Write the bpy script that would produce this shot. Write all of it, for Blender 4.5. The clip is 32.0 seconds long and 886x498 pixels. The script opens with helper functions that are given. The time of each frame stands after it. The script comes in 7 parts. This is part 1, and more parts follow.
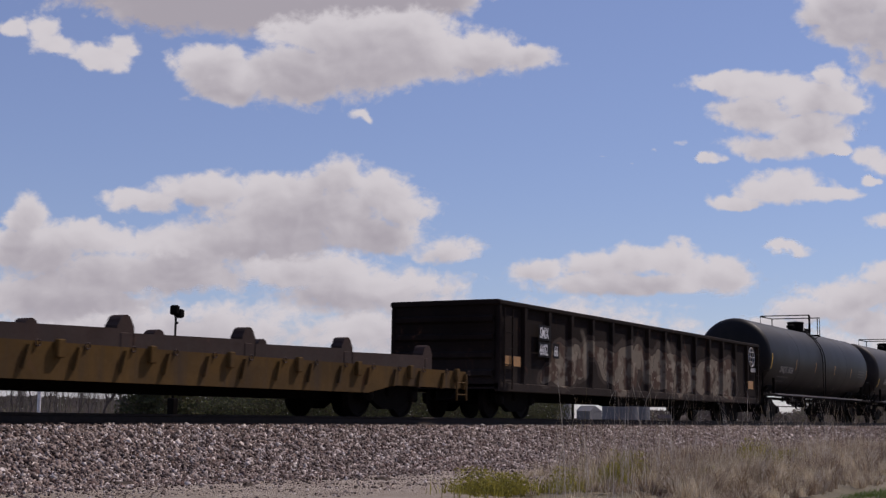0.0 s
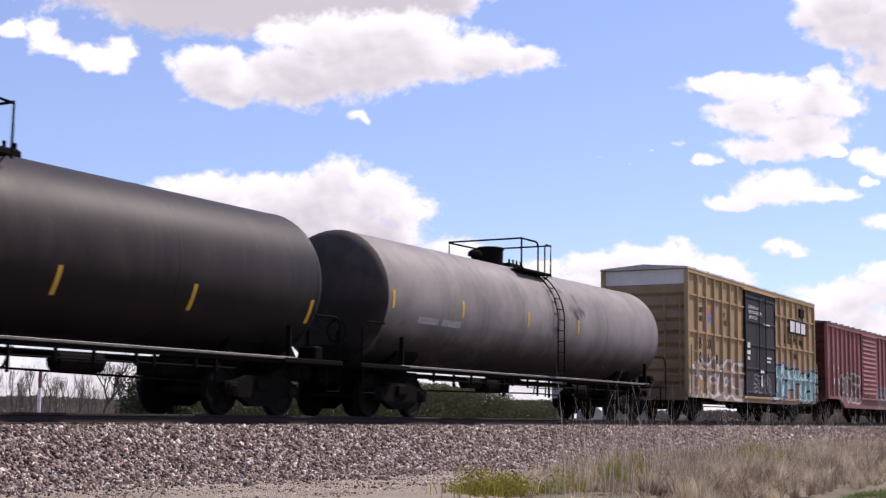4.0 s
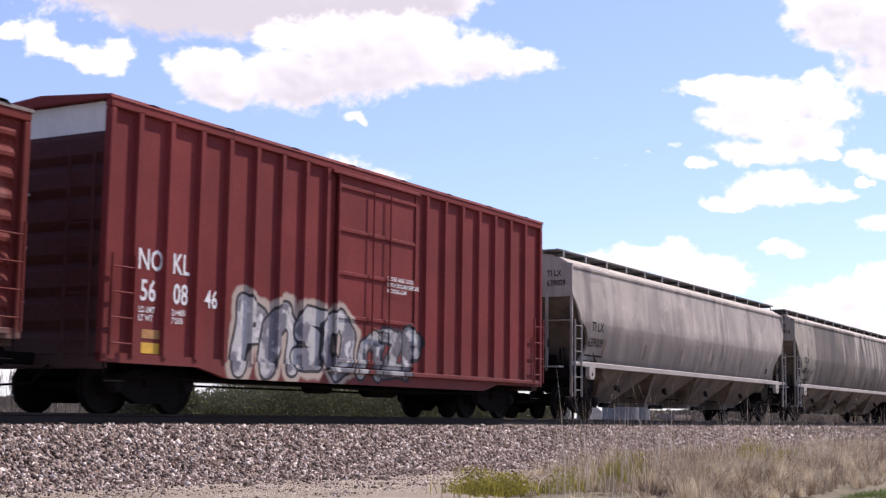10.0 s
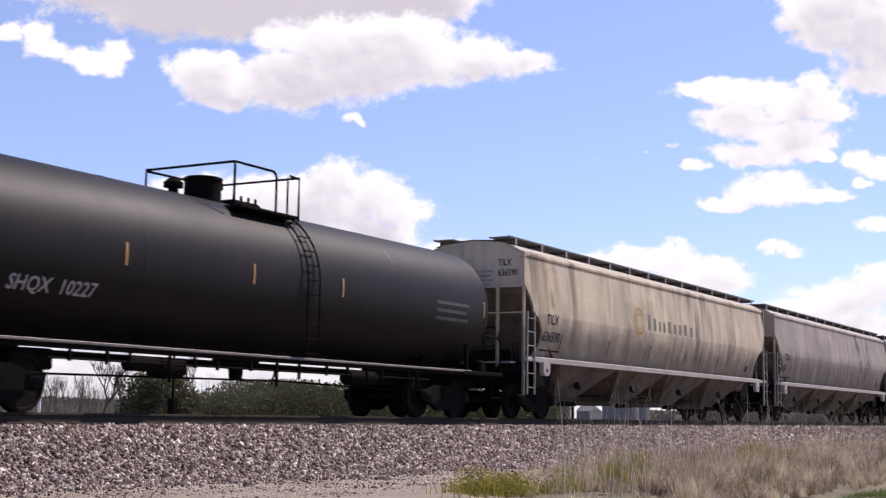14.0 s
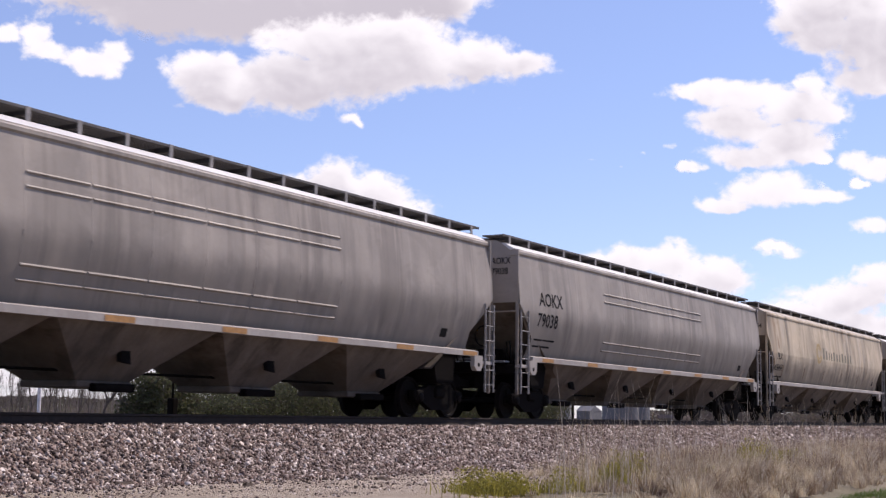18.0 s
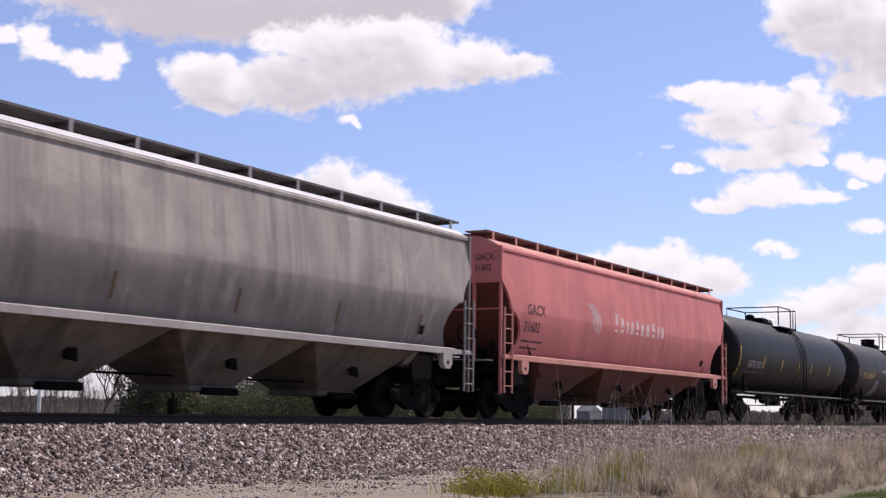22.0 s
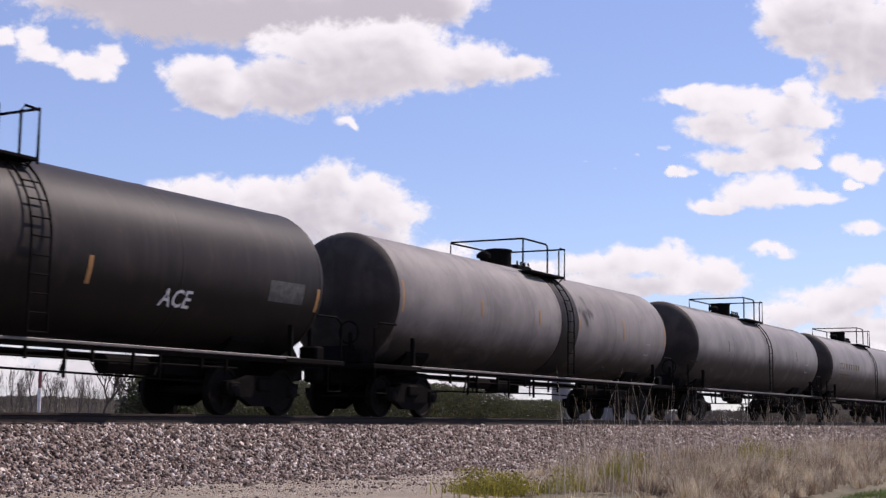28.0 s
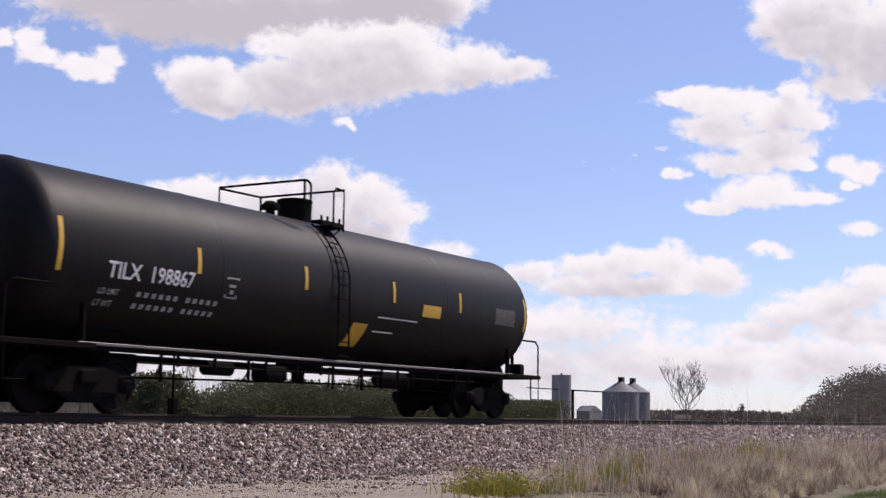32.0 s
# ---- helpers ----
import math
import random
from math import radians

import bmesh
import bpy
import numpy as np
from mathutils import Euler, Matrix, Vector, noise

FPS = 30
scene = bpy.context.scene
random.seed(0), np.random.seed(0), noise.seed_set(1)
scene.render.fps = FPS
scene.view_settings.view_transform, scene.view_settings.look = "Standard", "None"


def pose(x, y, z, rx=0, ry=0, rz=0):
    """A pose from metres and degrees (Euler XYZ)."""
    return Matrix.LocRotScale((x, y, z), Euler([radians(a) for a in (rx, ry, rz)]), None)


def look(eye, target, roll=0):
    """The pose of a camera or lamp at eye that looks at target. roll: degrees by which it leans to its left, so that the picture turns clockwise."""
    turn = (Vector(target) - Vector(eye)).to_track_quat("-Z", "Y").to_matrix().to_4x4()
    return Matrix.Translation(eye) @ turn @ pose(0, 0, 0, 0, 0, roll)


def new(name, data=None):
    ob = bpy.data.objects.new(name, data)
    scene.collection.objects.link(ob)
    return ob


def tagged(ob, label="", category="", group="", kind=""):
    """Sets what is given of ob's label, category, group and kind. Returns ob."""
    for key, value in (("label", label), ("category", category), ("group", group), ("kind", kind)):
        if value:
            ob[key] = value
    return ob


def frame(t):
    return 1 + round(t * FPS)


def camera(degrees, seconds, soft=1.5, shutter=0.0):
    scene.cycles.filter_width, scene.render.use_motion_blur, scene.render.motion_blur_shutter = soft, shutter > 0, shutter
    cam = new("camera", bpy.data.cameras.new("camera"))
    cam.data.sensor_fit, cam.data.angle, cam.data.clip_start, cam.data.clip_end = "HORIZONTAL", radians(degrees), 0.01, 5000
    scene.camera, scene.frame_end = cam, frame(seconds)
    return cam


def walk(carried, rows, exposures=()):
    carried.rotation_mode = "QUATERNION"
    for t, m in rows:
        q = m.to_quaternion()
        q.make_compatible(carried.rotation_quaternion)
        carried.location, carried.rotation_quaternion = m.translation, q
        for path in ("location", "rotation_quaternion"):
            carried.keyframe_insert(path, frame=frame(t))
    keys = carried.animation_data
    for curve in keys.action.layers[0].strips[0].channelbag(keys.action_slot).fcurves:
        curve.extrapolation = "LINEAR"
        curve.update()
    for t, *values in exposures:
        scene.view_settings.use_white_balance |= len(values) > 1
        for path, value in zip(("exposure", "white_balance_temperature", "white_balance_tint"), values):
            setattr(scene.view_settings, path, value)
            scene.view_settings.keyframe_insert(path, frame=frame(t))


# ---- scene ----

# ======== camera ========
EYE = Vector((0.0, 0.0, 1.109))
YAW, TILT, LEAN = radians(29.89), radians(7.016), 0.813
AHEAD = Vector((math.cos(TILT) * math.cos(YAW), math.cos(TILT) * math.sin(YAW), math.sin(TILT)))
STAND = look(EYE, EYE + AHEAD * 10, LEAN)
cam = camera(36.18, 32.0, soft=1.35, shutter=0.1)
walk(cam, [(0, STAND), (32, STAND)],
     exposures=[(t, stops, 6500, 20.5) for t, stops in ((0, -0.61), (1, -0.3), (2, -0.1), (3.5, 0.1), (5.5, 0.44), (10, 0.46), (14, 0.24), (19, 0.13), (24, 0.05), (32, 0.0))])

# ======== light ========
SUN_EL, SUN_AZ = radians(50), radians(-24)      # azimuth from the track's direction +x
SUN_DIR = Vector((math.cos(SUN_EL) * math.cos(SUN_AZ), math.cos(SUN_EL) * math.sin(SUN_AZ), math.sin(SUN_EL)))
world = bpy.data.worlds.new("sky")
scene.world = world
world.use_nodes = True
wn = world.node_tree.nodes
sky = wn.new("ShaderNodeTexSky")
sky.sky_type, sky.sun_disc = "NISHITA", False
sky.sun_elevation, sky.sun_rotation = SUN_EL, math.atan2(SUN_DIR.x, SUN_DIR.y)
sky.altitude, sky.air_density, sky.dust_density, sky.ozone_density = 300, 1.0, 0.2, 4.0
wn["Background"].inputs["Strength"].default_value = 0.118
veil = wn.new("ShaderNodeMix")                  # thin high haze over the blue
veil.data_type = "RGBA"
veil.inputs[0].default_value, veil.inputs[7].default_value = 0.23, (4.5, 5.3, 10.0, 1)
world.node_tree.links.new(sky.outputs[0], veil.inputs[6])
world.node_tree.links.new(veil.outputs[2], wn["Background"].inputs["Color"])
sun = new("sun", bpy.data.lights.new("sun", "SUN"))
sun.data.energy, sun.data.angle, sun.data.color = 4.4, radians(0.55), (1.0, 0.93, 0.83)
sun.matrix_world = look(SUN_DIR * 100, (0, 0, 0))

# ======== mesh helpers ========
class Shape:
    """Vertices and faces gathered in lists, made into one mesh at the end."""
    def __init__(self):
        self.v, self.f = [], []

    def add(self, verts, faces):
        k = len(self.v)
        self.v += [tuple(p) for p in verts]
        self.f += [tuple(i + k for i in q) for q in faces]
        return self

    def box(self, x0, x1, y0, y1, z0, z1):
        return self.add([(x, y, z) for x in (x0, x1) for y in (y0, y1) for z in (z0, z1)],
                        [(0, 1, 3, 2), (4, 6, 7, 5), (0, 4, 5, 1), (2, 3, 7, 6), (0, 2, 6, 4), (1, 5, 7, 3)])

    def bevel_box(self, x0, x1, y0, y1, z0, z1, b):
        """A box whose edges are cut at 45 degrees."""
        def ring(z, e):
            return [(x0 + e + b, y0 + e, z), (x1 - e - b, y0 + e, z), (x1 - e, y0 + e + b, z), (x1 - e, y1 - e - b, z),
                    (x1 - e - b, y1 - e, z), (x0 + e + b, y1 - e, z), (x0 + e, y1 - e - b, z), (x0 + e, y0 + e + b, z)]
        return self.loft([ring(z0, b), ring(z0 + b, 0), ring(z1 - b, 0), ring(z1, b)], True, True)

    def loft(self, rings, closed=True, caps=False):
        n, faces = len(rings[0]), []
        for i in range(len(rings) - 1):
            for j in range(n if closed else n - 1):
                a, b = i * n + j, i * n + (j + 1) % n
                faces.append((a, b, b + n, a + n))
        if caps:
            faces += [tuple(range(n))[::-1], tuple(range((len(rings) - 1) * n, len(rings) * n))]
        return self.add([p for r in rings for p in r], faces)

    def tube(self, points, r, n=6, r_end=None, caps=True):
        """A round bar along a line of points."""
        rings, pts = [], [Vector(p) for p in points]
        for i, p in enumerate(pts):
            d = (pts[min(i + 1, len(pts) - 1)] - pts[max(i - 1, 0)]).normalized()
            a = d.cross(Vector((0, 0, 1)) if abs(d.z) < 0.9 else Vector((1, 0, 0))).normalized()
            b, rr = d.cross(a), r if r_end is None else r + (r_end - r) * i / (len(pts) - 1)
            rings.append([p + (a * math.cos(t) + b * math.sin(t)) * rr for t in (2 * math.pi * k / n for k in range(n))])
        return self.loft(rings, True, caps)

    def disc_y(self, x, y0, y1, z, profile, n=24):
        """A turned shape about the y axis: profile of (share of the way from y0 to y1, radius)."""
        rings = [[(x + r * math.cos(2 * math.pi * k / n), y0 + (y1 - y0) * s, z + r * math.sin(2 * math.pi * k / n)) for k in range(n)] for s, r in profile]
        return self.loft(rings, True, True)

    def prism(self, outline, y0, y1):
        """An outline of (x, z), drawn out from y0 to y1."""
        n = len(outline)
        return self.loft([[(x, y0, z) for x, z in outline], [(x, y1, z) for x, z in outline]], True, True)

    def mesh(self, name):
        me = bpy.data.meshes.new(name)
        me.from_pydata(self.v, [], self.f)
        bm = bmesh.new()
        bm.from_mesh(me)
        bmesh.ops.recalc_face_normals(bm, faces=bm.faces)
        bm.to_mesh(me)
        bm.free()
        return me


def smooth(me, limit=40):
    me.polygons.foreach_set("use_smooth", [True] * len(me.polygons))
    me.set_sharp_from_angle(angle=radians(limit))
    return me


def part(name, shape, material, parent=None, label="", soft=False):
    """Links a shape as one mesh object under a thing or a part."""
    me = shape if isinstance(shape, bpy.types.Mesh) else shape.mesh(name)
    if soft:
        smooth(me)
    if not me.materials:
        me.materials.append(material)
    ob = new(name, me)
    if parent:
        ob.parent = parent
    return tagged(ob, label)


def thing(name, label, category, group="", kind="", at=(0, 0, 0)):
    ob = new(name)
    ob.location, ob.empty_display_size = at, 0.3
    return tagged(ob, label, category, group, kind)


# ======== materials ========
class Nodes:
    """Short calls for the nodes of one material."""
    def __init__(self, name):
        self.mat = bpy.data.materials.new(name)
        self.mat.use_nodes = True
        self.t = self.mat.node_tree
        self.bsdf = self.t.nodes["Principled BSDF"]
        self.pos = self.node("ShaderNodeTexCoord").outputs["Object"]

    def node(self, kind, **values):
        n = self.t.nodes.new(kind)
        for k, v in values.items():
            if k == "op":
                n.operation = v
        return n

    def put(self, value, socket):
        if isinstance(value, bpy.types.NodeSocket):
            self.t.links.new(value, socket)
        elif value is not None:
            socket.default_value = (*value, 1) if isinstance(value, tuple) and len(value) == 3 and socket.type == "RGBA" else value

    def math(self, op, a, b=0.5, clamp=False):
        n = self.node("ShaderNodeMath", op=op)
        n.use_clamp = clamp
        self.put(a, n.inputs[0])
        self.put(b, n.inputs[1])
        return n.outputs[0]

    def scaled(self, s):
        n = self.node("ShaderNodeMapping")
        self.put(self.pos, n.inputs["Vector"])
        n.inputs["Scale"].default_value = s
        return n.outputs[0]

    def noise(self, scale=1.0, detail=4, rough=0.6, stretch=(1, 1, 1), warp=0.0):
        n = self.node("ShaderNodeTexNoise")
        self.put(self.scaled(stretch), n.inputs["Vector"])
        n.inputs["Scale"].default_value, n.inputs["Detail"].default_value = scale, detail
        n.inputs["Roughness"].default_value, n.inputs["Distortion"].default_value = rough, warp
        return n.outputs["Fac"]

    def step(self, value, lo, hi, a=0.0, b=1.0):
        n = self.node("ShaderNodeMapRange")
        n.interpolation_type = "SMOOTHSTEP"
        for k, v in zip(("Value", "From Min", "From Max", "To Min", "To Max"), (value, lo, hi, a, b)):
            self.put(v, n.inputs[k])
        return n.outputs[0]

    def mix(self, f, a, b):
        n = self.node("ShaderNodeMix")
        n.data_type = "RGBA"
        self.put(f, n.inputs[0])
        self.put(a, n.inputs[6])
        self.put(b, n.inputs[7])
        return n.outputs[2]

    def xyz(self):
        n = self.node("ShaderNodeSeparateXYZ")
        self.put(self.pos, n.inputs[0])
        return n.outputs

    def done(self, color, rough=0.7, metal=0.0, bump=None, height=0.01, spec=None):
        self.put(color, self.bsdf.inputs["Base Color"])
        self.put(rough, self.bsdf.inputs["Roughness"])
        self.put(metal, self.bsdf.inputs["Metallic"])
        if spec is not None:
            self.put(spec, self.bsdf.inputs["Specular IOR Level"])
        if bump is not None:
            b = self.node("ShaderNodeBump")
            b.inputs["Distance"].default_value = height
            self.put(bump, b.inputs["Height"])
            self.put(b.outputs[0], self.bsdf.inputs["Normal"])
        return self.mat


def mul(c, k):
    return tuple(min(1, x * k) for x in c)


GLYPHS = {                                      # capital letters, and small keys for loops, hooks and arches that are no letters
    "A": ((-0.4, -0.5, 0.0, 0.55), (0.0, 0.5, 0.4, -0.5), (-0.2, -0.12, 0.2, -0.1)),
    "C": ((0.4, 0.4, -0.1, 0.48), (-0.1, 0.48, -0.38, 0.2), (-0.38, 0.2, -0.36, -0.25), (-0.36, -0.25, -0.05, -0.48), (-0.05, -0.48, 0.4, -0.38)),
    "D": ((-0.35, -0.5, -0.32, 0.5), (-0.35, 0.48, 0.2, 0.35), (0.2, 0.35, 0.38, 0.0), (0.38, 0.0, 0.2, -0.4), (0.2, -0.4, -0.35, -0.48)),
    "E": ((0.4, 0.45, -0.3, 0.33), (-0.3, 0.4, -0.26, -0.4), (-0.3, -0.4, 0.42, -0.47), (-0.3, 0.0, 0.2, 0.07)),
    "c": ((-0.35, -0.5, -0.33, 0.2), (-0.33, 0.2, 0.0, 0.5), (0.0, 0.5, 0.33, 0.25), (0.33, 0.25, 0.36, -0.5)),
    "I": ((0.0, -0.5, 0.04, 0.36), (0.05, 0.5, 0.06, 0.53)),
    "L": ((-0.3, 0.5, -0.3, -0.45), (-0.3, -0.45, 0.4, -0.4)),
    "N": ((-0.3, -0.5, -0.35, 0.5), (-0.3, 0.5, 0.3, -0.55), (0.3, -0.5, 0.36, 0.5)),
    "a": ((-0.34, -0.2, -0.3, 0.3), (-0.3, 0.3, 0.1, 0.48), (0.1, 0.48, 0.36, 0.15), (0.36, 0.15, 0.3, -0.3), (0.3, -0.3, -0.05, -0.48), (-0.05, -0.48, -0.34, -0.2)),
    "e": ((-0.3, -0.5, -0.28, 0.5), (-0.28, 0.45, 0.28, 0.35), (0.28, 0.35, 0.25, 0.02), (0.25, 0.02, -0.25, -0.06)),
    "R": ((-0.35, -0.5, -0.3, 0.5), (-0.35, 0.46, 0.25, 0.38), (0.25, 0.38, 0.22, 0.08), (0.22, 0.08, -0.3, 0.0), (-0.05, 0.0, 0.42, -0.5)),
    "b": ((0.35, 0.4, -0.2, 0.42), (-0.2, 0.42, -0.28, 0.12), (-0.28, 0.12, 0.28, -0.1), (0.28, -0.1, 0.2, -0.42), (0.2, -0.42, -0.38, -0.42)),
    "T": ((-0.4, 0.4, 0.42, 0.46), (0.0, 0.42, 0.02, -0.5)),
    "U": ((-0.35, 0.5, -0.33, -0.3), (-0.33, -0.3, 0.0, -0.5), (0.0, -0.5, 0.33, -0.3), (0.33, -0.3, 0.36, 0.5)),
    "d": ((-0.4, 0.42, 0.35, 0.4), (0.35, 0.42, -0.3, -0.4), (-0.35, -0.45, 0.45, -0.42))}


def reach(g, at, strokes):
    """How far a place on the side is from the nearest of some round-ended strokes (x, z, x, z, half width)."""
    out = None
    for ax, az, bx, bz, w in strokes:
        m = g.node("ShaderNodeMapping")
        m.vector_type = "TEXTURE"
        m.inputs["Location"].default_value = ((ax + bx) / 2, 0, (az + bz) / 2)
        m.inputs["Rotation"].default_value = (0, math.atan2(az - bz, bx - ax), 0)
        g.put(at, m.inputs["Vector"])
        v = m.outputs[0]
        for op, second in (("ABSOLUTE", None), ("SUBTRACT", (math.hypot(bx - ax, bz - az) / 2, 99.0, 0.0)), ("MAXIMUM", (0.0, 0.0, 0.0))):
            n = g.node("ShaderNodeVectorMath", op=op)
            g.put(v, n.inputs[0])
            if second:
                n.inputs[1].default_value = second
            v = n.outputs[0]
        n = g.node("ShaderNodeVectorMath", op="LENGTH")
        g.put(v, n.inputs[0])
        d = g.math("SUBTRACT", n.outputs["Value"], w)
        out = d if out is None else g.math("MINIMUM", out, d)
    return out


def bent(g, scale, amount):
    n, half_, sc, add = g.node("ShaderNodeTexNoise"), g.node("ShaderNodeVectorMath", op="SUBTRACT"), g.node("ShaderNodeVectorMath", op="SCALE"), g.node("ShaderNodeVectorMath", op="ADD")
    n.inputs["Scale"].default_value, n.inputs["Detail"].default_value = scale, 1
    g.put(g.pos, n.inputs["Vector"])
    g.put(n.outputs["Color"], half_.inputs[0])
    half_.inputs[1].default_value = (0.5, 0.5, 0.5)
    g.put(half_.outputs[0], sc.inputs[0])
    sc.inputs["Scale"].default_value = amount
    g.put(g.pos, add.inputs[0])
    g.put(sc.outputs[0], add.inputs[1])
    return add.outputs[0]


def sprayed(g, c, x0, x1, z0, z1, first, second, line, word, halo=None, fat=0.13, rim=0.05, wild=0.16):
    """A sprayed word: overlapping letters, each with a fill of two tones and an outline, over a cloud of colour."""
    rng = random.Random(int(abs(x0) * 37 + z1 * 11))
    cell, hgt = (x1 - x0) / len(word), z1 - z0
    at, letters = bent(g, 1.1 / cell, wild * cell), []
    for i, ch in enumerate(word):
        cx, cz, lean, sc = x0 + cell * (i + 0.5), (z0 + z1) / 2 + rng.uniform(-0.06, 0.06) * hgt, rng.uniform(-0.1, 0.22), rng.uniform(0.88, 1.1)
        w = cell * fat
        letters.append(reach(g, at, [(cx + (ax + lean * az) * cell * 1.1, cz + az * (hgt - 2 * w) * sc, cx + (bx + lean * bz) * cell * 1.1, cz + bz * (hgt - 2 * w) * sc, w * rng.uniform(0.8, 1.2)) for ax, az, bx, bz in GLYPHS[ch]]))
    if halo:
        near = letters[0]
        for d in letters[1:]:
            near = g.math("MINIMUM", near, d)
        c = g.mix(g.step(g.math("ADD", near, g.math("MULTIPLY", g.noise(1.6, 3), 0.3)), 0.28, 0.36, 0.93, 0), c, halo)
    fill = g.mix(g.step(g.noise(1.3, 3), 0.46, 0.54), first, second)
    fill = g.mix(g.step(g.noise(5, 3), 0.5, 0.62, 0, 0.35), fill, mul(first, 0.6))
    for d in letters:
        c = g.mix(g.step(d, rim, rim + 0.015, 0.95, 0), c, line)
        c = g.mix(g.step(d, -0.012, 0.004, 0.97, 0), c, fill)
        c = g.mix(g.math("MULTIPLY", g.step(d, -w * 0.75, -w * 0.6, 0.7, 0), g.step(g.noise(2.3, 2), 0.52, 0.6)), c, mul(first, 1.5))
    return c


def swept(g, c, x0, x1, z0, z1, tint, n, amount, wave=0.9):
    """Soft pale sweeps of a spray can."""
    rng = random.Random(int(abs(x1) * 31 + z1 * 7))
    strokes = []
    for i in range(n):
        cx = x0 + (x1 - x0) * (i + rng.uniform(0.2, 0.8)) / n
        za, zb = rng.uniform(z0 + 0.4 * (z1 - z0), z1), rng.uniform(z0, z0 + 0.45 * (z1 - z0))
        strokes.append((cx - rng.uniform(0, 0.35), za, cx + rng.uniform(0, 0.35), zb, rng.uniform(0.0, 0.05)))
    d = reach(g, bent(g, 0.7, wave), strokes)
    return g.mix(g.math("MULTIPLY", g.step(d, -0.02, 0.16, amount, 0), g.step(g.noise(1.2, 2), 0.3, 0.6)), c, tint)


def painted(name, base, fade=0.25, streaks=0.0, streak_color=(0.05, 0.04, 0.035), rust=0.0, grime=0.3, rough=0.55, tags=(), low=None, dents=0.0, grain=0.15, spec=0.25, drips=(2.6, 0.16), sweeps=(), patch=None, smudge=0.0, runs=()):
    """Weathered vehicle paint: faded patches, grain, streaks down the side, rust, a second tone below a height (low),
    grime near the foot, sprayed tags within boxes.
    """
    g = Nodes(name)
    big, fine = g.noise(0.7, 5), g.noise(14, 5, 0.7)
    c = g.mix(g.step(big, 0.3, 0.75), mul(base, 1 - fade), mul(base, 1 + fade * 0.6))
    c = g.mix(g.step(fine, 0.35, 0.8, 0, min(0.35, 0.08 + grain * 1.8)), c, mul(base, 0.6))
    if streaks:
        s = g.noise(1.0, 6, 0.62, (drips[0], 1.0, drips[1]), 0.3)
        c = g.mix(g.step(s, 0.5, 0.68, 0, streaks), c, streak_color)
        s2 = g.noise(1.0, 5, 0.6, (drips[0] * 1.6, 1.0, drips[1] * 1.5), 0.2)
        c = g.mix(g.step(s2, 0.56, 0.7, 0, streaks * 0.7), c, mul(base, 1.35))
    if rust:
        r = g.noise(2.2, 8, 0.7, (1.2, 1, 0.6), 0.6)
        c = g.mix(g.step(r, 0.58, 0.72, 0, rust), c, (0.13, 0.055, 0.03))
    x, y, z = g.xyz()
    # low: second tone below a height; on tank cars it carries shade
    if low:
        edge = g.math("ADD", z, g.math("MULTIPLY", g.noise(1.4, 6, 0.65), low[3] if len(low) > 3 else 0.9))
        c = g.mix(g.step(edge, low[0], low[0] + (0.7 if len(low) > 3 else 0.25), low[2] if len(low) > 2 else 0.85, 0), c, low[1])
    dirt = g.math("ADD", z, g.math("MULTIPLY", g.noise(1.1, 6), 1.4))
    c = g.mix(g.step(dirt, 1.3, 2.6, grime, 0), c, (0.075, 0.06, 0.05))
    if smudge:                                  # broad dull smears with ragged edges
        sm = g.noise(0.55, 7, 0.62, (1.0, 1, 1.5), 0.8)
        c = g.mix(g.step(sm, 0.52, 0.6, 0, smudge), c, mul(base, 0.55))
        c = g.mix(g.step(g.noise(0.8, 6, 0.6, (1.6, 1, 0.8), 0.4), 0.56, 0.66, 0, smudge * 0.8), c, mul(base, 1.3))
    for tint, amount, often, lowest, part_of in runs:      # long thin runs down the side, in groups, ending ragged
        line = g.noise(1.0, 4, 0.62, (often, 1.0, often * 0.035), 0.15)
        group = g.noise(1.0, 2, 0.5, (0.5, 1.0, 0.12))
        ends = g.math("ADD", z, g.math("MULTIPLY", g.noise(1.0, 3, 0.6, (often * 1.3, 1.0, 0.1)), -1.6))
        m = g.math("MULTIPLY", g.step(line, 0.49, 0.58), g.step(group, 0.62 - part_of * 0.3, 0.72 - part_of * 0.3))
        c = g.mix(g.math("MULTIPLY", m, g.step(ends, lowest - 0.85, lowest - 0.55, 0, amount)), c, tint)
    if patch:                                   # patches of another coat, flaking
        box = g.math("MULTIPLY", g.math("MULTIPLY", g.step(x, patch[0], patch[0] + 0.05), g.step(x, patch[1] - 0.05, patch[1], 1, 0)),
                     g.math("MULTIPLY", g.step(z, patch[2], patch[2] + 0.05), g.step(g.math("ADD", z, g.math("MULTIPLY", g.noise(1.2, 3), 0.8)), patch[3] + 0.3, patch[3] + 0.45, 1, 0)))
        c = g.mix(g.math("MULTIPLY", box, g.step(g.noise(1.7, 6, 0.65), 0.4, 0.5, 0.1, 0.85)), c, patch[4])
    for tag in tags:
        c = sprayed(g, c, *tag)
    for sweep in sweeps:
        c = swept(g, c, *sweep)
    bump = g.math("ADD", g.math("MULTIPLY", fine, grain), g.math("MULTIPLY", g.noise(0.9, 2, 0.4, (1, 1, 0.45)), dents * 3.0))
    return g.done(c, g.step(fine if grain > 0.1 else big, 0.2, 0.8, rough, min(1, rough + (0.25 if grain > 0.1 else 0.08))), 0, bump, 0.03, spec)


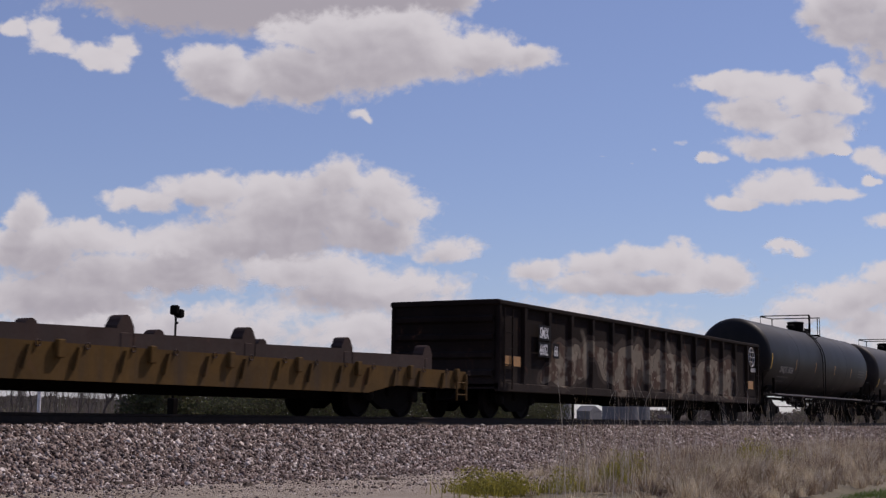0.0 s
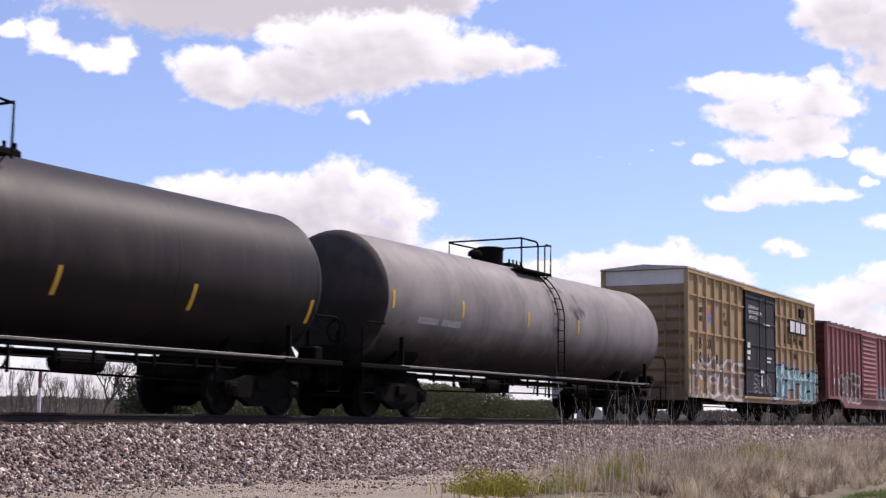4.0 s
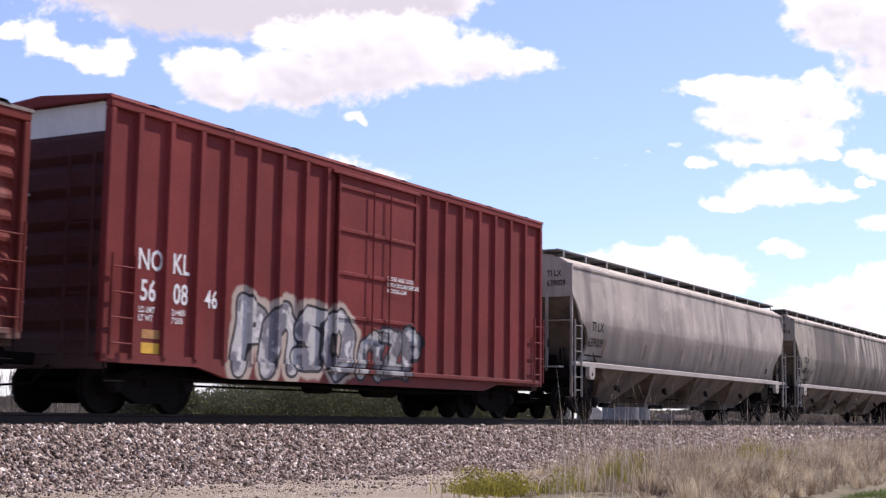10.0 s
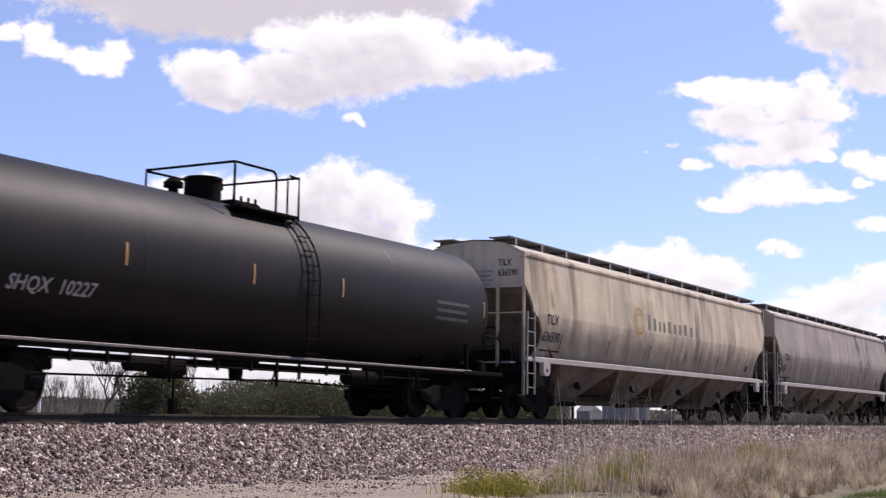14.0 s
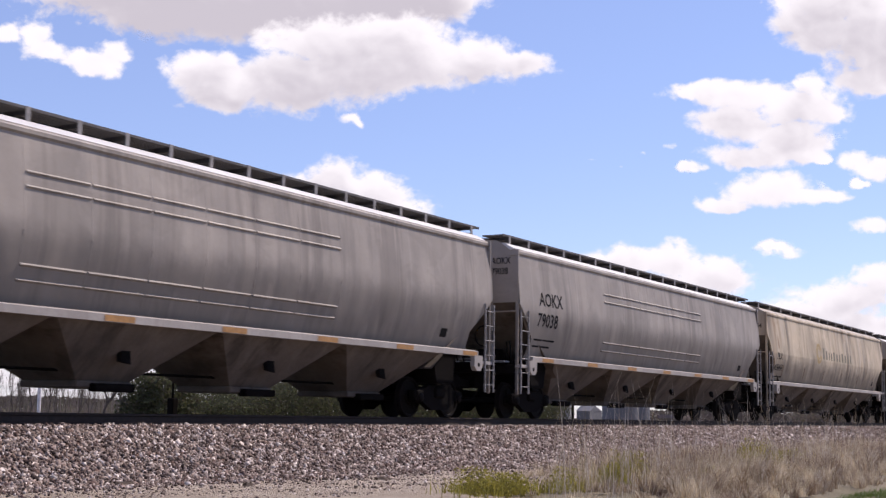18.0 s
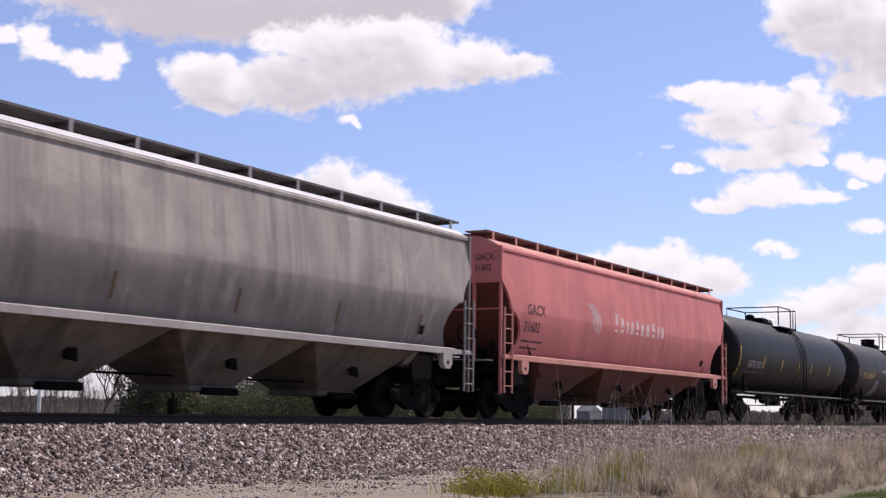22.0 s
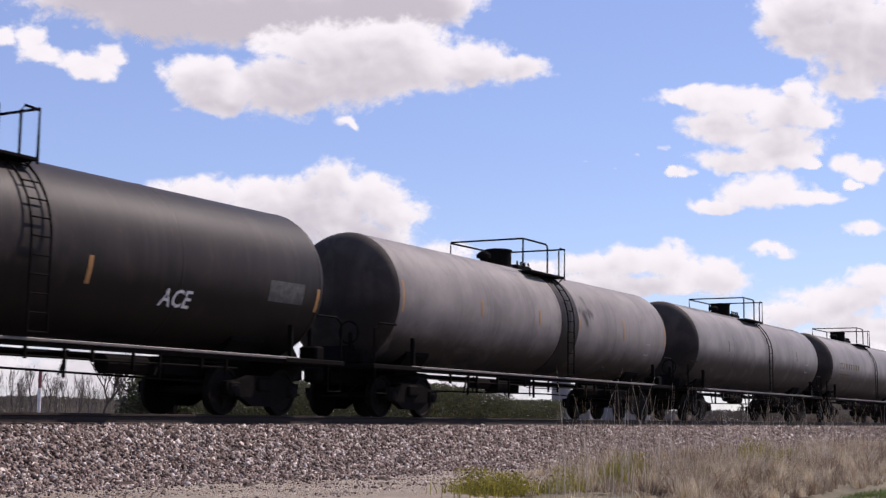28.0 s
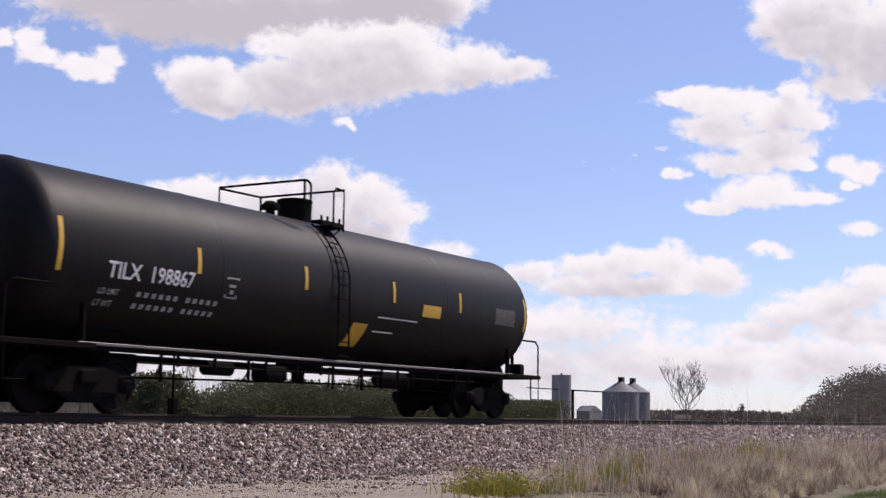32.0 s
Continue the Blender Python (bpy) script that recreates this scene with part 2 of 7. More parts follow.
def plain(name, base, rough=0.6, metal=0.0, scale=8.0, vary=0.35, spec=None):
    g = Nodes(name)
    n = g.noise(scale, 6, 0.65)
    m = g.noise(scale * 0.13, 3)
    c = g.mix(g.step(n, 0.3, 0.75), mul(base, 1 - vary), mul(base, 1 + vary))
    c = g.mix(g.step(m, 0.35, 0.7, 0, 0.4), c, mul(base, 0.7))
    return g.done(c, g.step(n, 0.2, 0.8, max(0.05, rough - 0.1), min(1, rough + 0.15)), metal, n, 0.004, spec)


def by_piece(name, colors, rough=0.9, scale=30.0, thin=0.0, clump=0.0):
    """Each loose piece of one mesh gets its own tone."""
    g = Nodes(name)
    geo = g.node("ShaderNodeNewGeometry")
    ramp = g.node("ShaderNodeValToRGB")
    ramp.color_ramp.interpolation = "LINEAR"
    while len(ramp.color_ramp.elements) < len(colors):
        ramp.color_ramp.elements.new(0.5)
    for i, (e, c) in enumerate(zip(ramp.color_ramp.elements, colors)):
        e.position, e.color = i / (len(colors) - 1), (*c, 1)
    g.put(geo.outputs["Random Per Island"], ramp.inputs[0])
    n = g.noise(scale, 4)
    c = g.mix(g.step(n, 0.35, 0.85, 0, 0.35), ramp.outputs[0], (0.05, 0.045, 0.04))
    if clump:                                   # whole tufts differ, not single blades alone
        c = g.mix(g.step(g.noise(clump, 4, 0.6), 0.5, 0.62, 0, 0.65), c, (0.14, 0.082, 0.052))
        c = g.mix(g.step(g.noise(clump * 1.7, 3), 0.5, 0.6, 0, 0.7), c, (0.78, 0.66, 0.46))
    if thin:                                    # light passes through leaves and blades
        tl, mx = g.node("ShaderNodeBsdfTranslucent"), g.node("ShaderNodeMixShader")
        g.put(c, tl.inputs["Color"])
        mx.inputs[0].default_value = thin
        g.put(g.bsdf.outputs[0], mx.inputs[1])
        g.put(tl.outputs[0], mx.inputs[2])
        g.put(mx.outputs[0], g.t.nodes["Material Output"].inputs["Surface"])
    return g.done(c, rough, 0, n, 0.003, 0.2)


STEEL = plain("wheel_steel", (0.011, 0.0085, 0.0075), 0.75, 0.0, spec=0.06)
BLACK = plain("black_underframe", (0.009, 0.0072, 0.0065), 0.85, spec=0.04)
RAILTOP = plain("rail_steel", (0.04, 0.028, 0.023), 0.75, 0.0, spec=0.2)
GALV = plain("galvanised_steel", (0.4, 0.39, 0.38), 0.5, 0.5, 20)
WHITE = plain("white_lettering", (0.72, 0.7, 0.68), 0.7, 0, 20, 0.12)
DARKINK = plain("black_lettering", (0.02, 0.019, 0.02), 0.9, spec=0.05)
YELLOW = plain("yellow_reflective_tape", (0.62, 0.36, 0.03), 0.5, 0, 10, 0.15)
ORANGE = plain("amber_reflective_tape", (0.4, 0.2, 0.06), 0.6, 0, 10, 0.25)
RUSTTAPE = plain("grimy_rust_brown_tape", (0.13, 0.075, 0.035), 0.7, 0, 10, 0.4)
GRATE = plain("dark_walkway_grating", (0.11, 0.1, 0.095), 0.7, 0.2, 20)
GRATEPINK = plain("reddish_walkway_grating", (0.16, 0.06, 0.05), 0.7, 0.1, 20)
RUNG = plain("grey_ladder_paint", (0.26, 0.24, 0.225), 0.7, 0, 9)
TIE_WOOD = plain("creosoted_wood", (0.06, 0.045, 0.035), 0.9)

# ======== the ground, the track and its bank ========
MID, RAIL_Z = 17.03, 1.07                   # track's centre line and rail top
BED = RAIL_Z - 0.24                         # top of the ballast


def hash_noise(x, y, seed=0):
    """Smooth value noise for arrays, 0 to 1."""
    def h(i, j):
        n = (i * 374761393 + j * 668265263 + seed * 144665) & 0x7FFFFFFF
        n = ((n ^ (n >> 13)) * 1274126177) & 0x7FFFFFFF
        return ((n ^ (n >> 16)) & 0xFFFF) / 65535.0
    xi, yi = np.floor(x).astype(np.int64), np.floor(y).astype(np.int64)
    u, v = x - xi, y - yi
    u, v = u * u * (3 - 2 * u), v * v * (3 - 2 * v)
    a, b, c, d = h(xi, yi), h(xi + 1, yi), h(xi, yi + 1), h(xi + 1, yi + 1)
    return a * (1 - u) * (1 - v) + b * u * (1 - v) + c * (1 - u) * v + d * u * v


def fbm(x, y, octaves=4, seed=0, gain=0.5):
    s, a, t = 0.0, 1.0, 0.0
    for k in range(octaves):
        s = s + a * hash_noise(x * 2 ** k, y * 2 ** k, seed + k)
        t, a = t + a, a * gain
    return s / t


def array_mesh(name, verts, quads, material):
    me = bpy.data.meshes.new(name)
    verts, quads = np.asarray(verts, np.float32), np.asarray(quads, np.int32)
    k = quads.shape[1]
    me.vertices.add(len(verts))
    me.vertices.foreach_set("co", verts.ravel())
    me.loops.add(quads.size)
    me.loops.foreach_set("vertex_index", quads.ravel())
    me.polygons.add(len(quads))
    me.polygons.foreach_set("loop_start", np.arange(0, quads.size, k, dtype=np.int32))
    me.update(calc_edges=True)
    me.materials.append(material)
    return me


def grid_faces(nx, ny):
    i = np.arange((nx - 1) * (ny - 1))
    a = (i // (ny - 1)) * ny + i % (ny - 1)
    return np.stack([a, a + ny, a + ny + 1, a + 1], 1)


def soil():
    g = Nodes("field_soil")
    a, b, c = g.noise(0.05, 5), g.noise(0.9, 6, 0.7), g.noise(24, 4, 0.7)
    col = g.mix(g.step(a, 0.35, 0.65), (0.19, 0.155, 0.085), (0.27, 0.21, 0.135))
    col = g.mix(g.step(b, 0.4, 0.7), col, (0.16, 0.135, 0.07))
    col = g.mix(g.step(c, 0.4, 0.7, 0, 0.6), col, (0.07, 0.06, 0.04))
    return g.done(col, 0.95, 0, c, 0.03)


def lane_dirt():
    g = Nodes("gravel_lane")
    a, b, c = g.noise(0.5, 5), g.noise(7, 6, 0.7), g.noise(70, 3, 0.7)
    col = g.mix(g.step(a, 0.3, 0.7), (0.32, 0.25, 0.175), (0.46, 0.375, 0.275))
    col = g.mix(g.step(b, 0.45, 0.75, 0, 0.6), col, (0.17, 0.125, 0.09))
    col = g.mix(g.step(c, 0.4, 0.7, 0, 0.6), col, (0.42, 0.35, 0.28))
    return g.done(col, 0.95, 0, g.math("ADD", b, c), 0.03)


def ballast_bed():
    g = Nodes("ballast_bed")
    v = g.node("ShaderNodeTexVoronoi")
    g.put(g.pos, v.inputs["Vector"])
    v.inputs["Scale"].default_value = 17
    sep = g.node("ShaderNodeSeparateColor")
    g.put(v.outputs["Color"], sep.inputs[0])
    col = g.mix(sep.outputs[0], (0.07, 0.052, 0.05), (0.22, 0.18, 0.17))
    col = g.mix(g.step(v.outputs["Distance"], 0.35, 0.7), col, (0.04, 0.032, 0.03))
    return g.done(col, 0.95, 0, g.math("SUBTRACT", 1.0, v.outputs["Distance"]), 0.05)


SOIL, LANE, BEDMAT = soil(), lane_dirt(), ballast_bed()


def build_ground():
    # one sheet, fine near the camera and coarse towards the horizon
    xs = np.concatenate([[-4500, -1500, -400, -120, -40], np.arange(-10, 90, 0.8), [110, 150, 220, 400, 900, 2000, 4500]])
    ys = np.concatenate([[-4500, -900, -200, -40, -10], np.arange(-2, 14, 0.8), [16, 20, 30, 60, 120, 300, 900, 2500, 4500]])
    X, Y = np.meshgrid(xs, ys, indexing="ij")
    near = np.exp(-((X - 35) / 60) ** 2) * (Y < 13.6) * (Y > -8)
    Z = 0.10 * (fbm(X * 0.6, Y * 0.6, 3, 3) - 0.5) * near
    me = array_mesh("ground", np.stack([X, Y, Z], -1).reshape(-1, 3), grid_faces(len(xs), len(ys)), SOIL)
    tagged(new("ground", me), "flat field of short spring grass and bare soil", "ground", kind="structure")
    # the gravel lane along the bank
    xs, ys = np.arange(-20, 140, 0.4), np.arange(8.4, 13.81, 0.2)
    X, Y = np.meshgrid(xs, ys, indexing="ij")
    Z = 0.09 + 0.05 * (fbm(X * 1.3, Y * 1.3, 4, 9) - 0.5) - 0.16 * np.clip((9.4 + 0.5 * np.sin(X * 0.7) - Y), 0, 1)
    me = array_mesh("road", np.stack([X, Y, Z], -1).reshape(-1, 3), grid_faces(len(xs), len(ys)), LANE)
    smooth(me, 180)
    tagged(new("road", me), "pale tan gravel lane beside the railway bank", "road", kind="structure")


def build_bank():
    prof = [(12.9, -0.05), (13.4, 0.06), (14.4, 0.46), (15.2, BED - 0.07), (15.45, BED), (18.6, BED), (18.9, BED - 0.06), (21.2, 0.0)]
    xs = np.concatenate([[-4400, -1200, -500, -200, -100], np.arange(-60, 120, 2.0), np.arange(120, 700, 20.0), [1200, 2500, 4400]])
    V = np.array([[(x, y, z) for y, z in prof] for x in xs]).reshape(-1, 3)
    me = array_mesh("ballast_bank", V, grid_faces(len(xs), len(prof)), BEDMAT)
    tagged(new("ballast_bank", me), "long railway embankment of crushed grey-pink stone", "ballast", kind="structure")


def stone_field(name, label, n, place, size, material, seed):
    """Loose stones, each a sharp-cornered broken block, as one mesh."""
    rng = np.random.default_rng(seed)
    block = np.array([(a, b, c) for a in (-1, 1) for b in (-1, 1) for c in (-1, 1)], float)
    sides = np.array([(0, 1, 3, 2), (4, 6, 7, 5), (0, 4, 5, 1), (2, 3, 7, 6), (0, 2, 6, 4), (1, 5, 7, 3)])
    P = place(rng, n)
    n = len(P)
    q = rng.normal(size=(n, 4))
    q /= np.linalg.norm(q, axis=1, keepdims=True)
    w, x, y, z = q.T
    R = np.stack([1 - 2 * (y * y + z * z), 2 * (x * y - z * w), 2 * (x * z + y * w), 2 * (x * y + z * w), 1 - 2 * (x * x + z * z), 2 * (y * z - x * w),
                  2 * (x * z - y * w), 2 * (y * z + x * w), 1 - 2 * (x * x + y * y)], -1).reshape(n, 3, 3)
    shape = block[None] * rng.uniform(0.3, 1.0, (n, 8, 3)) * (size(rng, n)[:, None, None]) * rng.uniform(0.3, 1.6, (n, 1, 3))
    V = np.einsum("nij,nkj->nki", R, shape) + P[:, None]
    F = sides[None] + 8 * np.arange(n)[:, None, None]
    me = array_mesh(name, V.reshape(-1, 3), F.reshape(-1, 4), material)
    return tagged(new(name, me), label, "stones", kind="stuff")


STONE = by_piece("crushed_stone", [(0.034, 0.023, 0.019), (0.22, 0.15, 0.122), (0.075, 0.052, 0.042), (0.46, 0.36, 0.3), (0.085, 0.058, 0.046), (0.22, 0.165, 0.135), (0.8, 0.7, 0.62), (0.15, 0.088, 0.068), (0.04, 0.029, 0.024), (0.44, 0.35, 0.295), (0.12, 0.086, 0.07)])


def bank_height(y):
    return np.interp(y, [12.9, 13.4, 14.4, 15.2, 15.45, 18.6], [-0.02, 0.08, 0.46, BED - 0.07, BED, BED])


def build_stones():
    def near(rng, n):
        x, y = rng.uniform(9, 48, n), rng.uniform(13.25, 15.75, n)
        return np.stack([x, y, bank_height(y) + rng.uniform(-0.012, 0.045, n)], -1)

    def far(rng, n):
        x, y = 48 + 110 * rng.uniform(0, 1, n) ** 1.5, rng.uniform(13.3, 15.8, n)
        return np.stack([x, y, bank_height(y) + rng.uniform(-0.01, 0.03, n)], -1)

    def toe(rng, n):
        x = rng.uniform(9, 60, n)
        y = 13.4 - np.abs(rng.normal(0, 1, n)) * (0.25 + 0.035 * (x - 10))
        return np.stack([x, y, np.full(n, 0.10)], -1)

    stone_field("ballast_stones", "sharp crushed stones in grey, pink and brown", 140000, near, lambda r, n: 0.014 + 0.028 * r.uniform(0, 1, n) ** 1.5, STONE, 1)
    stone_field("ballast_stones", "sharp crushed stones in grey, pink and brown", 26000, far, lambda r, n: r.uniform(0.032, 0.062, n), STONE, 2)
    stone_field("spilled_stones", "stones rolled down onto the lane", 12000, toe, lambda r, n: r.uniform(0.012, 0.035, n), STONE, 3)

    def grit(rng, n):
        x, y = rng.uniform(9, 50, n), rng.uniform(9.6, 13.4, n)
        return np.stack([x, y, np.full(n, 0.095)], -1)
    stone_field("lane_pebbles", "small pebbles strewn on the gravel lane", 17000, grit, lambda r, n: 0.006 + 0.016 * r.uniform(0, 1, n) ** 3, STONE, 6)


def build_track():
    track = thing("railway_track", "rusty steel rails spiked on dark wooden ties", "railway track", kind="structure")
    half = [(-0.075, 0), (-0.075, 0.012), (-0.012, 0.035), (-0.009, 0.13), (-0.036, 0.142), (-0.036, 0.172), (-0.028, 0.178)]
    outline = half + [(-a, b) for a, b in half[::-1]]
    for y in (MID - 0.755, MID + 0.755):
        s = Shape().loft([[(x, y + a, RAIL_Z - 0.178 + b) for a, b in outline] for x in (-1200, -80, 0, 60, 200, 900, 4300)], True, True)
        part("rail", s, RAILTOP, track, "brown rusty rail with a worn head")
    tie = Shape().bevel_box(-0.115, 0.115, MID - 1.3, MID + 1.3, RAIL_Z - 0.375, RAIL_Z - 0.195, 0.012).mesh("tie")
    plate = Shape().bevel_box(-0.1, 0.1, -0.17, 0.17, RAIL_Z - 0.197, RAIL_Z - 0.176, 0.006).mesh("tie_plate")
    rng = random.Random(4)
    for k in range(140):
        x = 4 + k * 0.52
        ob = part("tie", tie, TIE_WOOD, track)
        ob.matrix_basis = pose(x + rng.uniform(-0.03, 0.03), rng.uniform(-0.04, 0.04), rng.uniform(-0.01, 0.005), 0, 0, rng.uniform(-0.08, 0.08))
        if k < 100:
            pl = part("tie_plate", plate, RAILTOP, ob)
            pl.matrix_basis = pose(0, MID - 0.755, 0)


build_ground()
build_bank()
build_stones()
build_track()

# ======== railway cars ========
# A car's space: x along the track, y across it (the camera's side is negative), z = 0 on the rail top.
LETTERS = {}


def letter_mesh(text, size):
    """Writing as a flat mesh in x and z, its left end at 0."""
    if (text, size) not in LETTERS:
        cu = bpy.data.curves.new("text", "FONT")
        cu.body, cu.size, cu.resolution_u, cu.offset = text, size, 2, 0.016 * size
        ob = bpy.data.objects.new("text", cu)
        me = bpy.data.meshes.new_from_object(ob)
        LETTERS[text, size] = ([(v.co.x, v.co.y) for v in me.vertices], [tuple(p.vertices) for p in me.polygons])
        bpy.data.objects.remove(ob)
    return LETTERS[text, size]


def write(text, x, z, size, material, parent, wall, name="lettering", squeeze=1.0, bold=0.0):
    """Lettering on a wall whose y is wall(x, z); z is the writing's foot."""
    v, f = letter_mesh(text, size)
    s = Shape().add([(x + a * squeeze, wall(x + a * squeeze, z + b) - 0.006, z + b) for a, b in v], f)
    me = bpy.data.meshes.new(name)
    me.from_pydata(s.v, [], s.f)
    return part(name, me, material, parent)


def sheet(x0, x1, z0, z1, material, parent, wall, name="decal", label="", n=4, out=0.005):
    """A painted patch or plate that follows a wall."""
    s, k = Shape(), n + 1
    pts = [(x0 + (x1 - x0) * i / n, z0 + (z1 - z0) * j / n) for i in range(k) for j in range(k)]
    s.add([(x, wall(x, z) - out, z) for x, z in pts], [(i * k + j, (i + 1) * k + j, (i + 1) * k + j + 1, i * k + j + 1) for i in range(n) for j in range(n)])
    return part(name, s, material, parent, label)


def end_write(text, car, x, y, z, size, material, squeeze=0.85):
    """Lettering on a car's rear-facing end, reading towards the camera's side."""
    v, f = letter_mesh(text, size)
    me = bpy.data.meshes.new("lettering")
    me.from_pydata([(x, y - a * squeeze, z + b) for a, b in v], [], f)
    return part("lettering", me, material, car)


def end_bar(car, x, y0, y1, z, height, material):
    """A line of small print on a car's end, as a plain bar."""
    return part("small_print", Shape().box(x - 0.003, x + 0.003, y1, y0, z, z + height), material, car)


def bars(x, z, widths, height, gap, material, parent, wall):
    """Small writing that cannot be read, as rows of plain bars."""
    for k, row in enumerate(widths):
        a = x
        for w in row:
            sheet(a, a + w, z - k * (height + gap), z - k * (height + gap) + height * 0.6, material, parent, wall, "small_print", n=1)
            a += w + height * 0.6


PLAIN_PARTS = {}


def once(key, make):
    if key not in PLAIN_PARTS:
        PLAIN_PARTS[key] = make()
    return PLAIN_PARTS[key]


def wheel_mesh():
    prof = [(0, 0.10), (0, 0.16), (0.25, 0.18), (0.3, 0.38), (0.05, 0.40), (0.05, 0.45), (0.12, 0.457), (0.75, 0.462), (0.8, 0.485), (0.95, 0.485), (1, 0.47), (1, 0.1)]
    s = Shape()
    for side in (-1, 1):
        s.disc_y(0, side * 0.84, side * 0.70, 0, prof, 28)
    s.disc_y(0, -1.02, 1.02, 0, [(0, 0.07), (0.08, 0.08), (0.92, 0.08), (1, 0.07)], 12)
    s.box(-0.03, 0.03, -0.86, -0.84, 0.16, 0.3)
    return smooth(s.mesh("wheelset"), 35)


def frame_mesh():
    s = Shape()
    for y0, y1 in ((-1.08, -0.94), (0.94, 1.08)):
        s.prism([(-1.12, 0.62), (-1.1, 0.42), (-0.75, 0.36), (-0.35, 0.17), (0.35, 0.17), (0.75, 0.36), (1.1, 0.42), (1.12, 0.62), (0.7, 0.66), (0.4, 0.75), (-0.4, 0.75), (-0.7, 0.66)], y0, y1)
        for x in (-0.889, 0.889):
            s.bevel_box(x - 0.17, x + 0.17, y0 - 0.04, y1 + 0.02, 0.34, 0.63, 0.04)
    s.bevel_box(-0.22, 0.22, -1.14, 1.14, 0.45, 0.72, 0.04)
    return s.mesh("side_frames")


def spring_mesh():
    s = Shape()
    for x in (-0.16, 0.0, 0.16):
        s.tube([(x + 0.055 * math.cos(a * 1.05), -1.01 + 0.055 * math.sin(a * 1.05), 0.2 + a * 0.0068) for a in range(0, 37)], 0.017, 5)
    return s.mesh("spring_group")


def cap_mesh():
    s = Shape().disc_y(0, -1.17, -1.04, 0.46, [(0, 0.05), (0.2, 0.1), (1, 0.11)], 14)
    return smooth(s.mesh("bearing_cap"))


WHEELS = []


def add_trucks(car, xs, car_x):
    for x in xs:
        truck = part("truck", once("frame", frame_mesh), BLACK, car, "cast steel truck with roller bearings")
        truck.location = (x, 0, 0)
        part("spring_group", once("spring", spring_mesh), STEEL, truck)
        for dx in (-0.889, 0.889):
            w = part("wheelset", once("wheel", wheel_mesh), STEEL, truck, "grimy steel wheels on an axle")
            w.location = (dx, 0, 0.457)
            part("bearing_cap", once("caps", cap_mesh), STEEL, truck).location = (dx, 0, 0)
            WHEELS.append((w, dx, car_x))


def add_couplers(car, half, reach, z=0.88):
    for side in (-1, 1):
        s = Shape()
        a, b = side * (half - 0.4), side * (half + reach)
        s.bevel_box(min(a, b), max(a, b), -0.09, 0.09, z - 0.1, z + 0.1, 0.02)
        s.bevel_box(b - 0.16, b + 0.16, -0.19, 0.16, z - 0.16, z + 0.17, 0.04)
        part("coupler", s, BLACK, car)
        h = Shape().tube([(side * half, -0.45, z - 0.1), (side * (half + reach * 0.4), -0.4, z - 0.42), (side * (half + reach), -0.2, z - 0.45)], 0.022, 6)
        part("air_hose", h, BLACK, car)


def ladder(car, x0, x1, y, z0, z1, n, material, name="ladder", r=0.016):
    s = Shape()
    for x in (x0, x1):
        s.box(x - 0.016, x + 0.016, y - 0.02, y + 0.02, z0, z1)
    for k in range(n):
        z = z0 + (z1 - z0) * (k + 0.5) / n
        s.tube([(x0, y, z), (x1, y, z)], r, 6)
    return part(name, s, material, car)


def car_empty(name, label, category, x):
    ob = thing(name, label, category, "cars of the freight train")
    ob["train_x"] = x
    CARS.append(ob)
    return ob


CARS = []


